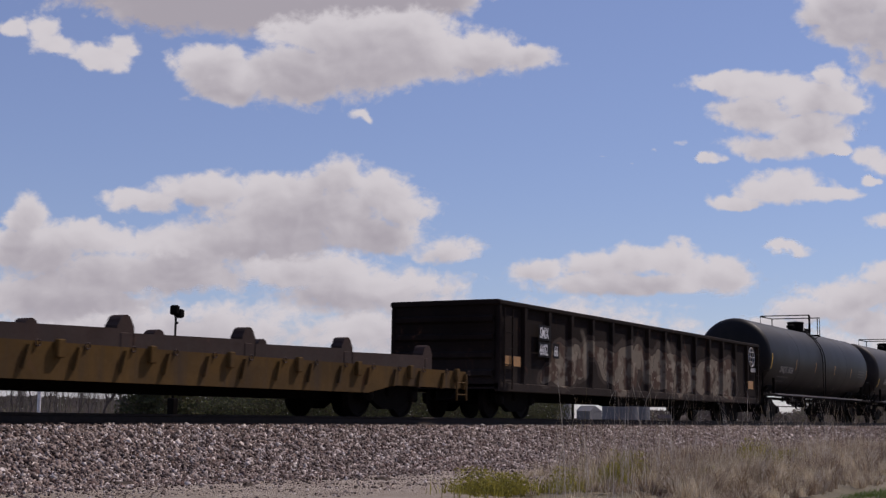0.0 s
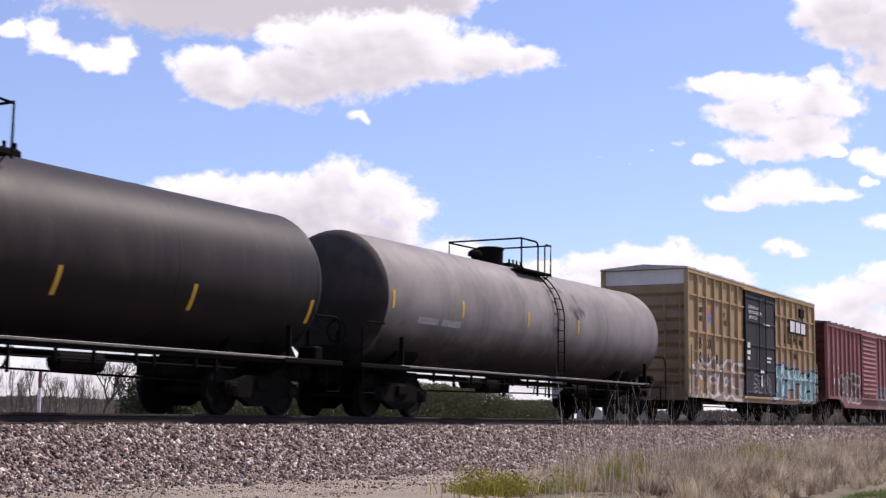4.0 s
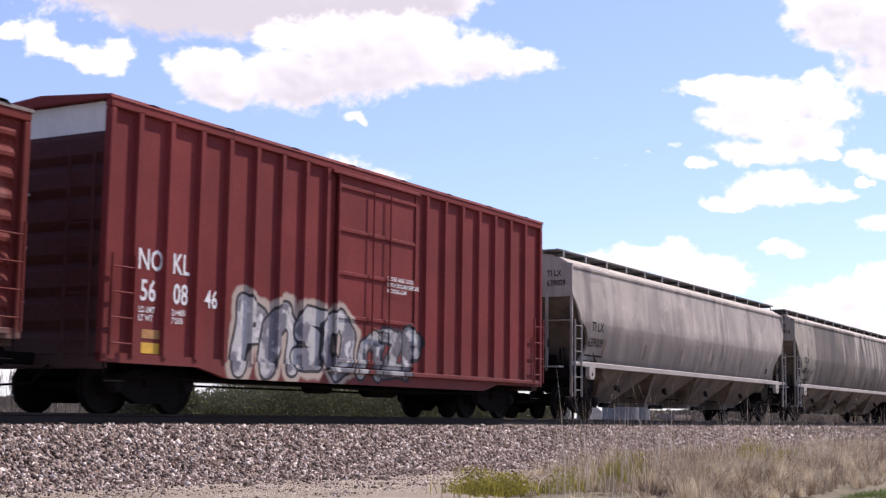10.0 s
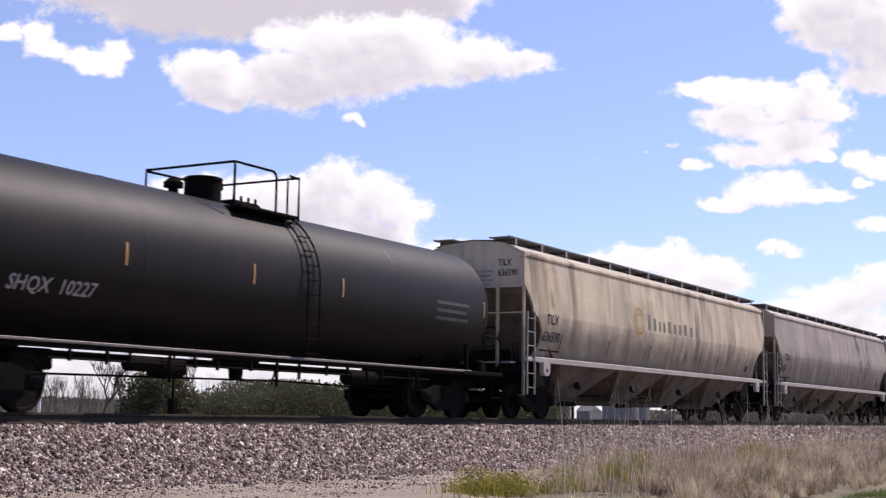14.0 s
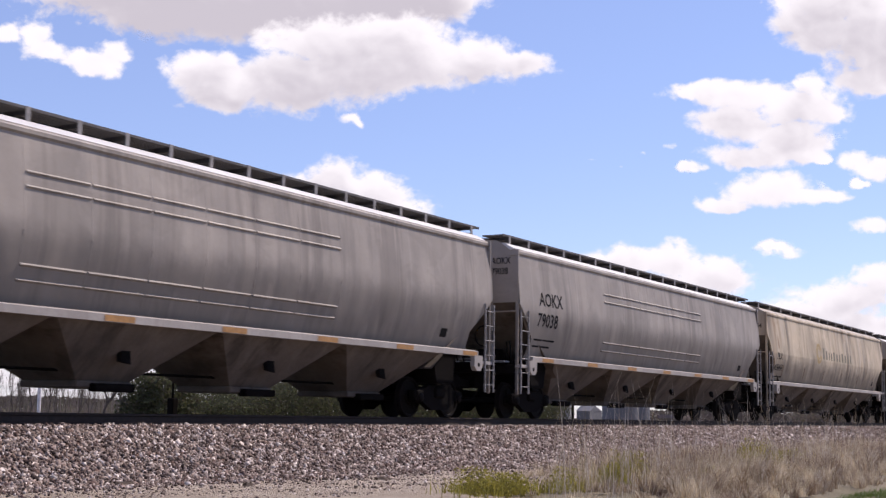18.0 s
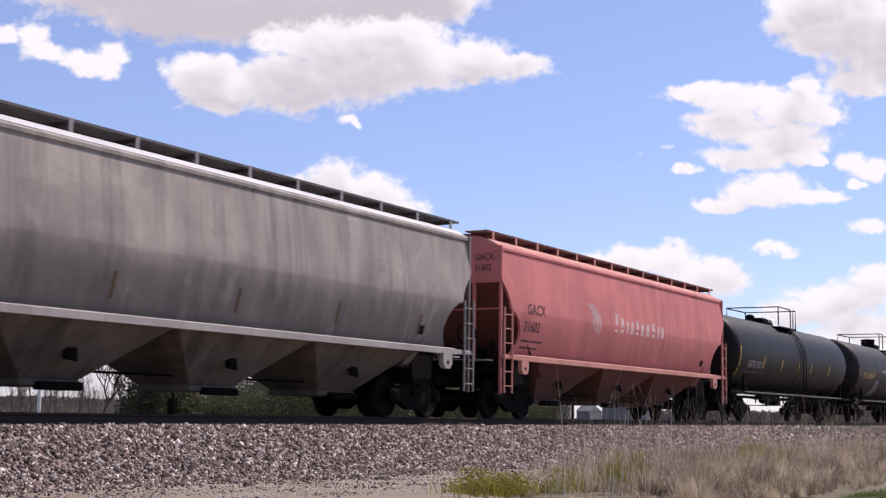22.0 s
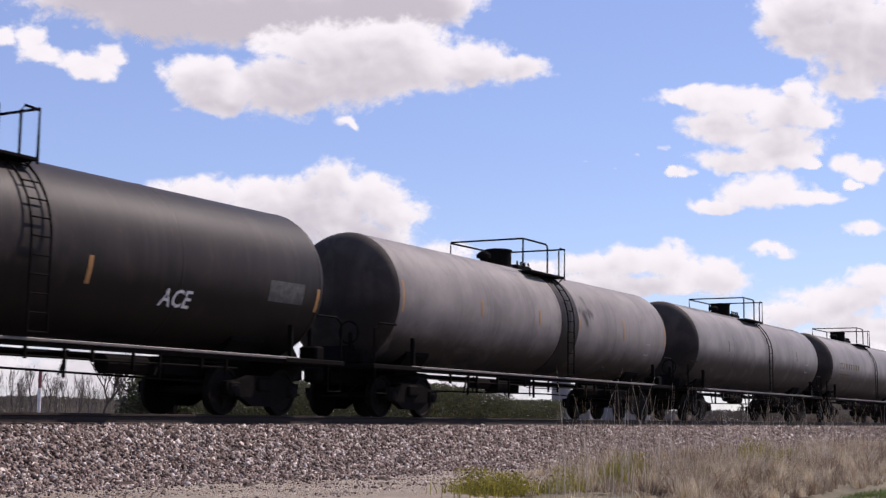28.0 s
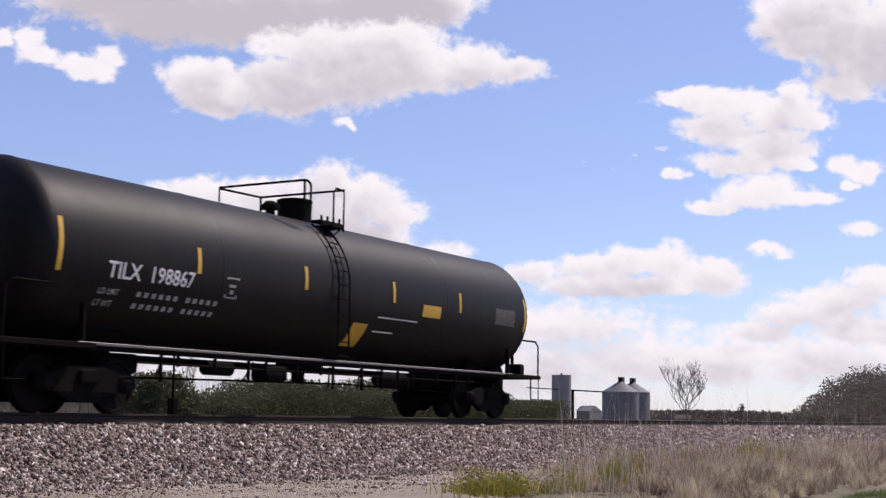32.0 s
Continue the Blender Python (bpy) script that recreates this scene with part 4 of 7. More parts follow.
def tank_car(x0, x1, label, shell, top_at=(-1.5, -0.2, 1.1, -0.9, 0.7), tall=True, r=1.5, zc=2.62, band=0.0, band_mat=None, end_rail=True, trim=None, head=None):
    half, xm = (x1 - x0) / 2, (x0 + x1) / 2
    car = car_empty("tank_car", label, "tank car", xm)
    wall, trim = tank_wall(r, zc), trim or BLACK
    n = 48
    rings = []
    prof = [(-half - 0.45 * math.cos(a), r * math.sin(a) ** 0.5) for a in np.linspace(0.02, math.pi / 2, 13)]
    prof += [(-half * 0.66, r), (-half * 0.33, r), (0, r), (half * 0.33, r), (half * 0.66, r)]
    prof += [(half + 0.45 * math.cos(a), r * math.sin(a) ** 0.5) for a in np.linspace(math.pi / 2, 0.02, 13)]
    for x, q in prof:
        rings.append([(x, q * math.cos(2 * math.pi * k / n), zc + q * math.sin(2 * math.pi * k / n)) for k in range(n)])
    part("tank_shell", Shape().loft(rings[11:-11], True), shell, car, soft=True)
    for end in (rings[:12], rings[:-13:-1]):
        part("tank_head", smooth(Shape().loft(end, True, True).mesh("tank_head"), 60), head or shell, car, "domed tank end, painted darker for grime and shade" if head else "")
    for x in (-half, -half * 0.5, half * 0.5, half):       # weld beads
        part("weld_seam", Shape().loft([[(x + e, (r + f) * math.cos(2 * math.pi * k / n), zc + (r + f) * math.sin(2 * math.pi * k / n)) for k in range(n)] for e, f in ((-0.03, 0), (0, 0.008), (0.03, 0))], True), shell, car, soft=True)
    # fittings on top
    zt = zc + r
    xa, xc, xd, xm_, xl = top_at                           # platform's left end, near rail's end, right end, manway, ladder
    if tall:
        part("manway", Shape().loft([[(xm_ + q * math.cos(2 * math.pi * k / 20), q * math.sin(2 * math.pi * k / 20), z) for k in range(20)] for q, z in ((0.36, zt - 0.1), (0.36, zt + 0.37), (0.385, zt + 0.38), (0.385, zt + 0.43), (0.34, zt + 0.45), (0.05, zt + 0.48))], True, True), trim, car, soft=True)
        part("manway_hinge", Shape().bevel_box(xm_ + 0.3, xm_ + 0.52, -0.1, 0.1, zt + 0.26, zt + 0.42, 0.02), trim, car)
    else:
        part("manway", Shape().bevel_box(xm_ - 0.4, xm_ + 0.4, -0.4, 0.4, zt - 0.1, zt + 0.2, 0.06), trim, car)
    part("relief_valve", Shape().loft([[(xm_ - 0.85 + q * math.cos(2 * math.pi * k / 12), q * math.sin(2 * math.pi * k / 12), z) for k in range(12)] for q, z in ((0.1, zt - 0.1), (0.1, zt + 0.12), (0.19, zt + 0.13), (0.19, zt + 0.22), (0.1, zt + 0.3))], True, True), trim, car)
    plate = part("fitting_plate", Shape().bevel_box(xm_ + 0.55, xm_ + 1.45, -0.32, 0.32, zt - 0.12, zt + 0.1, 0.04), trim, car)
    for k in range(4):
        part("eye_bolt", Shape().tube([(xm_ + 0.65 + 0.23 * k, -0.25, zt + 0.05), (xm_ + 0.65 + 0.23 * k, -0.25, zt + 0.2)], 0.03, 6), trim, plate)
    py, pz, hz = 1.1, zt - 0.16, zt + 0.62
    for s_ in (-1, 1):
        g = Shape().bevel_box(max(xa, xm_ - 0.2), xd, *sorted((s_ * 0.58, s_ * 1.12)), pz - 0.06, pz, 0.012)
        part("platform", g, trim, car, "grating platform beside the manway")
        part("platform_brace", Shape().tube([(xd - 0.1, s_ * 1.1, pz - 0.05), (xd - 0.1, s_ * 0.85, pz - 0.25), (xd - 0.9, s_ * 0.8, pz - 0.1)], 0.02, 5), trim, car)
    bend = 0.12
    part("handrail", Shape().tube([(xa, py, pz + 0.2), (xa, py, hz), (xa, -py, hz), (xc - bend, -py, hz), (xc - 0.03, -py, hz - 0.04), (xc, -py, hz - bend), (xc, -py, pz)], 0.026, 6), trim, car)
    part("handrail", Shape().tube([(xd, -py, pz - 0.1), (xd, -py, hz - 0.0), (xd, py, hz), (xa, py, hz - 0.02)], 0.026, 6), trim, car)
    part("handrail", Shape().tube([(xd - 0.02, -py, hz - 0.02), (xd - 0.3, -py, hz), (xd - 0.38, -py, hz - 0.1), (xd - 0.38, -py, pz)], 0.022, 6), trim, car)
    part("rail_post", Shape().tube([(xa, -py, hz), (xa, -py, pz)], 0.026, 6), trim, car)
    part("rail_post", Shape().tube([(xd, py, hz), (xd, py, pz)], 0.026, 6), trim, car)
    # side ladder that follows the shell
    for dx in (-0.2, 0.2):
        part("ladder_rail", Shape().tube([(xl + dx, -(r + 0.07) * math.cos(a), zc + (r + 0.07) * math.sin(a)) for a in np.linspace(1.0, 0.0, 9)] + [(xl + dx, -r - 0.07, 1.2)], 0.02, 6), trim, car)
    for k in range(11):
        z = zt - 0.3 - k * 0.29
        yy = -(r + 0.07) * math.cos(math.asin(max(-1, min(1, (z - zc) / (r + 0.07))))) if z > zc else -r - 0.07
        part("ladder_rung", Shape().tube([(xl - 0.2, yy, z), (xl + 0.2, yy, z)], 0.014, 6), trim, car)
    if band:                                               # stained girth band beside the ladder
        part("girth_band", Shape().loft([[(xl + 0.1 + e, (r + f) * math.cos(a), zc + (r + f) * math.sin(a)) for a in np.linspace(0.2, 2 * math.pi + 0.2, 49)] for e, f in ((-band, 0.0), (-band, 0.012), (band, 0.012), (band, 0.0))], False), band_mat or shell, car, "dirty band round the shell", soft=True)
    # frame: walkway line along the side, end platforms, saddles
    for s_ in (-1, 1):
        part("side_rod", Shape().bevel_box(-half + 0.6, half - 0.6, *sorted((s_ * 1.38, s_ * 1.44)), 1.08, 1.13, 0.008), ROD, car, "thin side running rail")
        part("side_channel", Shape().bevel_box(-half + 0.9, half - 0.9, *sorted((s_ * 1.33, s_ * 1.38)), 1.0, 1.08, 0.008), BLACK, car, "dark side channel below the rail")
        xe = s_ * half
        part("end_platform", Shape().bevel_box(*sorted((xe - s_ * 1.0, xe + s_ * 1.0)), -1.45, 1.45, 1.02, 1.12, 0.015), trim, car)
        part("draft_sill", Shape().bevel_box(*sorted((xe - s_ * 3.2, xe + s_ * 0.9)), -0.32, 0.32, 0.7, 1.05, 0.03), BLACK, car)
        sd = [(xe - s_ * (2.2 if s_ else 0), 0)]
        c0, c1 = sorted((xe - s_ * 1.1, xe - s_ * 2.1))
        part("saddle", Shape().loft([[(x, yy, z) for yy, z in ((-0.6, 0.95), (-0.98, 1.4), (-0.95, 1.6), (0.95, 1.6), (0.98, 1.4), (0.6, 0.95))] for x in (c0, c1)], True, True), BLACK, car)
        part("brake_stand", Shape().tube([(xe + s_ * 0.8, -0.7, 1.1), (xe + s_ * 0.8, -0.7, 1.8)], 0.045, 8), trim, car)
        part("brake_gear", Shape().bevel_box(*sorted((xe + s_ * 0.55, xe + s_ * 0.85)), -1.05, -0.6, 1.12, 1.42, 0.04), trim, car)
        if s_ < 0:
            part("brake_wheel", Shape().tube([(xe + s_ * 0.86, -0.7 + 0.24 * math.cos(q), 1.8 + 0.24 * math.sin(q)) for q in np.linspace(0, 2 * math.pi, 17)], 0.02, 5), trim, car)
        part("end_gusset", Shape().prism([(xe - s_ * 0.9, 1.1), (xe + s_ * 0.75, 1.1), (xe + s_ * 0.2, 1.75), (xe - s_ * 0.6, 1.75)], -0.5, 0.5), trim, car)
        if end_rail:
            for yy in (-1.4, 1.4):
                part("end_handrail", Shape().tube([(xe + s_ * 0.05, yy, 2.0), (xe + s_ * 0.75, yy, 2.0), (xe + s_ * 0.92, yy, 1.88), (xe + s_ * 0.92, yy, 1.05)], 0.025, 6), trim, car)
        part("end_step", Shape().tube([(xe + s_ * 0.9, -1.42, 1.05), (xe + s_ * 0.9, -1.42, 0.5), (xe + s_ * 0.45, -1.42, 0.5), (xe + s_ * 0.45, -1.42, 1.05)], 0.02, 6), trim, car)
        part("shell_support", Shape().prism([(xe - s_ * 0.75 - 0.03, 1.1), (xe - s_ * 0.75 + 0.03, 1.1), (xe - s_ * 0.75 + 0.03, 1.6), (xe - s_ * 0.75 - 0.03, 1.75)], -1.4, -1.3), trim, car)
    part("bottom_outlet", Shape().loft([[(0.3 + q * math.cos(2 * math.pi * k / 16), q * math.sin(2 * math.pi * k / 16), z) for k in range(16)] for q, z in ((0.5, 1.2), (0.45, 0.95), (0.15, 0.9), (0.13, 0.68))], True, True), BLACK, car)
    for y_ in (-1.2, -0.9):
        part("brake_pipe", Shape().tube([(-half + 2.2, y_, 0.86 + 0.1 * (y_ > -1)), (half - 2.2, y_, 0.86 + 0.1 * (y_ > -1))], 0.02, 5), trim, car)
    rng = random.Random(int(x1 * 10))
    for k in range(15):                                    # hangers of uneven length, some with a crank
        x = -half + 2.6 + (2 * half - 5.2) * (k + rng.uniform(-0.3, 0.3)) / 14
        deep = rng.choice((0.82, 0.8, 0.72, 0.6, 0.55))
        part("pipe_hanger", Shape().box(x - 0.022, x + 0.022, -1.24, -1.19, deep, 1.1), trim, car)
        if deep < 0.7:
            part("brake_lever", Shape().tube([(x, -1.1, deep + 0.05), (x + rng.uniform(0.25, 0.5), -0.95, 1.0)], 0.022, 5), trim, car)
    part("pull_rod", Shape().tube([(-half + 2.4, -0.7, 0.62), (0.8, -0.75, 0.68), (half - 2.4, -0.7, 0.6)], 0.02, 5), trim, car)
    xb = rng.uniform(1.8, 3.0)
    part("valve_box", Shape().bevel_box(-xb - 0.35, -xb + 0.35, -1.15, -0.75, 0.66, 0.95, 0.04), BLACK, car)
    part("air_reservoir", Shape().tube([(xb, -0.95, 0.82), (xb + 1.0, -0.95, 0.82)], 0.17, 10), BLACK, car)
    part("brake_cylinder", Shape().tube([(-half + 4.2, -1.0, 0.85), (-half + 4.9, -1.0, 0.85)], 0.14, 10), BLACK, car)
    add_couplers(car, half, 1.15)
    add_trucks(car, (-half + 1.2, half - 1.2), xm)
    return car, half, wall


def tapes(car, wall, xs, z0, z1, material=None, w=0.1):
    for x in xs:
        sheet(x, x + w, z0, z1, material or YELLOW, car, wall, "reflective_tape", n=5, out=0.006)


# ---- gondola and flat car ----
def gondola(x0, x1, label, body, top=2.93):
    half, xm = (x1 - x0) / 2, (x0 + x1) / 2
    car = car_empty("gondola_car", label, "gondola car", xm)
    low = 0.72
    for s_ in (-1, 1):
        part("side_sheet", Shape().box(-half + 0.05, half - 0.05, *sorted((s_ * 1.5, s_ * 1.45)), low, top - 0.06), body, car)
        part("top_rail", Shape().bevel_box(-half - 0.04, half + 0.04, *sorted((s_ * 1.6, s_ * 1.42)), top - 0.13, top, 0.03), body, car)
        part("side_sill", Shape().bevel_box(-half, half, *sorted((s_ * 1.57, s_ * 1.44)), low - 0.06, low + 0.16, 0.02), body, car)
        part("end_sheet", Shape().box(*sorted((s_ * half, s_ * (half - 0.06))), -1.47, 1.47, low, top - 0.05), body, car)
        part("end_rail", Shape().bevel_box(*sorted((s_ * (half + 0.06), s_ * (half - 0.12))), -1.58, 1.58, top - 0.14, top + 0.01, 0.03), body, car)
        for z in (1.1, 1.55, 2.0, 2.45):
            part("end_rib", Shape().loft([[(s_ * half, y, z - 0.1), (s_ * (half + 0.09), y, z - 0.05), (s_ * (half + 0.09), y, z + 0.05), (s_ * half, y, z + 0.1)] for y in (-1.4, 1.4)], True, True), body, car)
        for x in (-half, half - 0.14):
            part("corner_post", Shape().bevel_box(x, x + 0.14, *sorted((s_ * 1.58, s_ * 1.42)), low, top - 0.1, 0.02), body, car)
    n = 15
    for k in range(1, n):
        x = -half + 2 * half * k / n
        part("side_post", Shape().loft([[(x - 0.11, -1.5, z), (x - 0.07, -1.6 + e, z), (x + 0.07, -1.6 + e, z), (x + 0.11, -1.5, z)] for z, e in ((low, 0.04), (low + 0.5, 0), (top - 0.12, 0))], True, True), body, car)
    part("floor", Shape().box(-half, half, -1.45, 1.45, low + 0.05, low + 0.12), BLACK, car)
    part("centre_sill", Shape().bevel_box(-half + 0.2, half - 0.2, -0.35, 0.35, 0.45, low, 0.03), BLACK, car)
    part("brake_gear", Shape().bevel_box(-2.5, -1.2, -1.2, -0.6, 0.4, 0.7, 0.05), BLACK, car)
    ladder(car, half - 0.6, half - 0.15, -1.64, low, top - 0.2, 5, body, "side_ladder")
    ladder(car, -half + 0.15, -half + 0.6, -1.64, low, top - 0.2, 5, body, "side_ladder")
    add_couplers(car, half, 0.8)
    add_trucks(car, (-half + 1.9, half - 1.9), xm)
    return car, half


def flat_car(x0, x1, label, deck, saddle):
    half, xm = (x1 - x0) / 2, (x0 + x1) / 2
    car = car_empty("flat_car", label, "flat car", xm)
    part("deck", Shape().bevel_box(-half, half, -1.45, 1.45, 0.95, 1.05, 0.02), deck, car)
    for s_ in (-1, 1):
        out = [(-half, 1.08), (half, 1.08), (half, 0.68), (half - 3.2, 0.68), (half - 4.2, 0.5), (-half + 4.2, 0.5), (-half + 3.2, 0.68), (-half, 0.68)]
        part("side_sill", Shape().prism(out, *sorted((s_ * 1.53, s_ * 1.42))), deck, car)
    for k in range(26):
        x = -half + 0.5 + (2 * half - 1) * k / 25
        if k % 2:
            part("stake_pocket", Shape().bevel_box(x - 0.08, x + 0.08, -1.62, -1.52, 0.84, 1.13, 0.015), deck, car, "bent yellow stake pocket")
        part("side_gusset", Shape().prism([(x + 0.3, 0.66), (x + 0.36, 0.66), (x + 0.46, 1.02), (x + 0.4, 1.02)], -1.6, -1.53), deck, car)
        part("lashing_ring", Shape().tube([(x + 0.6 + 0.05 * math.cos(q), -1.56, 1.05 + 0.05 * math.sin(q)) for q in np.linspace(0, 2 * math.pi, 9)], 0.014, 4), saddle, car)
    part("centre_sill", Shape().bevel_box(-half + 0.2, half - 0.2, -0.35, 0.35, 0.35, 0.95, 0.03), BLACK, car)
    # cross cradles with raised ends
    for k in range(8):
        x = half - 1.3 - 3.3 * k
        s = Shape().bevel_box(x - 0.14, x + 0.14, -1.25, 1.25, 1.04, 1.36, 0.03)
        part("load_cradle", s, saddle, car, "rusty steel load cradle across the deck")
        for yy in (-1.1, 1.1):
            part("cradle_stop", Shape().prism([(x - 0.2, 1.05), (x + 0.2, 1.05), (x + 0.2, 1.45)] + [(x + 0.16 * math.cos(q), 1.47 + 0.17 * math.sin(q)) for q in np.linspace(0.2, 2.9, 9)] + [(x - 0.2, 1.45)], yy - 0.14, yy + 0.14), saddle, car)
        if k < 7:
            for yy in (-1.25, 0.95):
                part("cradle_beam", Shape().prism([(x - 3.1, 1.05), (x - 0.2, 1.05), (x - 0.2, 1.4), (x - 3.1, 1.34)], yy, yy + 0.3), saddle, car)
    ladder(car, half - 0.55, half - 0.1, -1.6, 0.4, 0.95, 2, deck, "side_step")
    add_couplers(car, half, 0.7)
    add_trucks(car, (-half + 3.0, half - 2.6), xm)
    return car, half


# ---- the train, from its front ----
TANKBLACK = painted("black_tank_paint", (0.0095, 0.0069, 0.0063), 0.35, 0.4, (0.018, 0.0137, 0.012), 0.08, 0.03, 0.5, grain=0.02, spec=0.18, smudge=0.35)
# Here low paints the underside's shade, along with grime, onto the shell.
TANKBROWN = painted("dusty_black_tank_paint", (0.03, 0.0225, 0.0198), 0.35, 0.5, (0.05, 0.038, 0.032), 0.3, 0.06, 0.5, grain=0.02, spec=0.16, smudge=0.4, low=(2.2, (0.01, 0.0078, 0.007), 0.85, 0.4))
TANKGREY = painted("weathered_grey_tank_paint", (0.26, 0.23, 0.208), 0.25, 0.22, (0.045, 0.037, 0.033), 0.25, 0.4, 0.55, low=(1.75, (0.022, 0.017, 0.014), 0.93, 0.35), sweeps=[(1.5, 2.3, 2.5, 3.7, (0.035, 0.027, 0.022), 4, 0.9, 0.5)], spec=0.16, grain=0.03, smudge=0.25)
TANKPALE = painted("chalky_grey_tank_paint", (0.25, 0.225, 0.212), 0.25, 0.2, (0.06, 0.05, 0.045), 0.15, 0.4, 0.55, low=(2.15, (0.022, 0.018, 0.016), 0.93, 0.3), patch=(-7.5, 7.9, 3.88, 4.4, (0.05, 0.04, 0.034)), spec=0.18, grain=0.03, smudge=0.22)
# Tank-end paint: grime plus the shade of ends turned from the sun.
HEAD_GRIME_SHADE = painted("grimy_shaded_tank_end_paint", (0.075, 0.06, 0.05), 0.35, 0.6, (0.03, 0.023, 0.018), 0.4, 0.4, 0.65, low=(2.6, (0.02, 0.016, 0.013), 0.9, 0.6), grain=0.03, smudge=0.5, spec=0.12)
INK = (0.03, 0.03, 0.035)
CHALK = plain("dull_white_lettering", (0.36, 0.34, 0.32), 0.7, 0, 20, 0.25)
PLATE = plain("dull_grey_plate", (0.1, 0.095, 0.09), 0.7, spec=0.15)

LOGO_DARK = plain("dark_logo_panel", (0.012, 0.01, 0.01), 0.7, spec=0.1)


def swirl(c, w, x, z, r, material, name="emblem_ring"):
    s = Shape()
    for k0, rr in ((0, r), (1, r * 0.62)):
        a = [(x + rr * math.cos(q), z + rr * math.sin(q)) for q in np.linspace(0.5, 6.0, 26)]
        b = [(x + rr * 0.72 * math.cos(q), z + rr * 0.72 * math.sin(q)) for q in np.linspace(0.5, 6.0, 26)]
        n = len(s.v)
        pts = [p for ab in zip(a, b) for p in ab]
        s.add([(p, w(p, q) - 0.006, q) for p, q in pts], [(2 * i, 2 * i + 1, 2 * i + 3, 2 * i + 2) for i in range(25)])
    part(name, s, material, c)


def globe(c, x, z, r, material):
    """A ringed globe emblem drawn in plain lines, with a bar below."""
    for q in (1.0, 0.45):
        part("emblem_line", Shape().tube([(x + q * r * math.cos(a), -1.606, z + r * math.sin(a)) for a in np.linspace(0, 2 * math.pi, 25)], 0.02, 4), material, c)
    for dz in (-0.5, 0.0, 0.5):
        e = r * math.sqrt(1 - dz * dz)
        part("emblem_line", Shape().tube([(x - e, -1.606, z + dz * r), (x + e, -1.606, z + dz * r)], 0.018, 4), material, c)
    part("emblem_bar", Shape().bevel_box(x - 0.1, x + 0.6, -1.61, -1.6, z - r - 0.2, z - r - 0.05, 0.004), material, c)


FLATMAT = painted("mustard_flat_car_paint", (0.11, 0.056, 0.008), 0.35, 0.55, (0.04, 0.03, 0.024), 0.5, 0.25, 0.75, spec=0.12)
CRADLE = painted("rusty_cradle_paint", (0.045, 0.024, 0.018), 0.3, 0.3, (0.04, 0.03, 0.03), 0.6, 0.4, 0.8)
flat_car(-265.84, -238.84, "mustard-painted flat car with rusty load cradles, empty", FLATMAT, CRADLE)

GONDMAT = painted("sooty_gondola_paint", (0.018, 0.0115, 0.009), 0.3, 0.5, (0.008, 0.007, 0.007), 0.5, 0.3, 0.85,
                  [(-7.8, 7.8, 0.8, 2.35, (0.19, 0.155, 0.115), (0.085, 0.052, 0.038), (0.045, 0.033, 0.026), "bcacdeab", (0.06, 0.045, 0.035), 0.2, 0.02, 0.9)], sweeps=[(-8, 9, 1.2, 2.4, (0.24, 0.2, 0.15), 8, 0.6)], spec=0.08)
gon, gh = gondola(-237.23, -215.6, "sooty black gondola car covered in faded graffiti", GONDMAT)
for x, z, wd, txt in ((-8.6, 2.1, 0.68, "SMIX"), (-8.6, 1.66, 0.68, "6602"), (-7.72, 1.66, 0.32, "66")):
    sheet(x - 0.05, x + wd, z - 0.06, z + 0.34, LOGO_DARK, gon, wall_at(-1.604), "stencil_panel")
    write(txt, x, z, 0.4, WHITE, gon, wall_at(-1.61), squeeze=0.6)
sheet(-10.6, -9.7, 1.3, 1.55, ORANGE, gon, wall_at(-1.604), "reflective_tape")
sheet(gh - 1.5, gh - 0.9, 1.2, 1.5, ORANGE, gon, wall_at(-1.604), "reflective_tape")
globe(gon, gh - 1.05, 2.4, 0.36, CHALK)

t, h, w = tank_car(-213.64, -197.0, "clean black tank car with yellow tape marks", TANKBLACK, top_at=(-1.07, -0.9, 0.77, 0.75, -0.4))
write("SHQX  6036", -6.83, 2.0, 0.36, CHALK, t, w)
tapes(t, w, [-h + 0.1], 2.1, 2.7)
tapes(t, w, [-4.65, -1.5, 1.85, 5.0, h - 0.1], 2.15, 2.58, ORANGE, 0.07)
bars(-6.85, 1.8, [(0.5, 0.6, 0.4), (0.5, 0.7)], 0.09, 0.08, PLATE, t, w)
bars(6.5, 2.45, [(1.2,), (1.2,), (1.2,)], 0.1, 0.03, PLATE, t, w)

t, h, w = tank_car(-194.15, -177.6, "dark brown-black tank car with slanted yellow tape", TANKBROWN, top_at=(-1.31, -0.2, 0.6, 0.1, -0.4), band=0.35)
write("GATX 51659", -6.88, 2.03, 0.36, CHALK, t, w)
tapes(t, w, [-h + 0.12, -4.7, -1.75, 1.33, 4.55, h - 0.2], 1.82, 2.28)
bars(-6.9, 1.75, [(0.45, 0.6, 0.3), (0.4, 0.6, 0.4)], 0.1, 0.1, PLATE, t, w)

t, h, w = tank_car(-174.92, -158.9, "grey weathered tank car", TANKGREY, top_at=(-0.9, 0.1, 0.9, -0.6, 0.6), head=HEAD_GRIME_SHADE)
tapes(t, w, [-h + 0.1, -4.8, -1.3, 1.85], 2.35, 2.75)
bars(-6.7, 2.1, [(0.9, 0.9)], 0.25, 0.1, GALV, t, w)

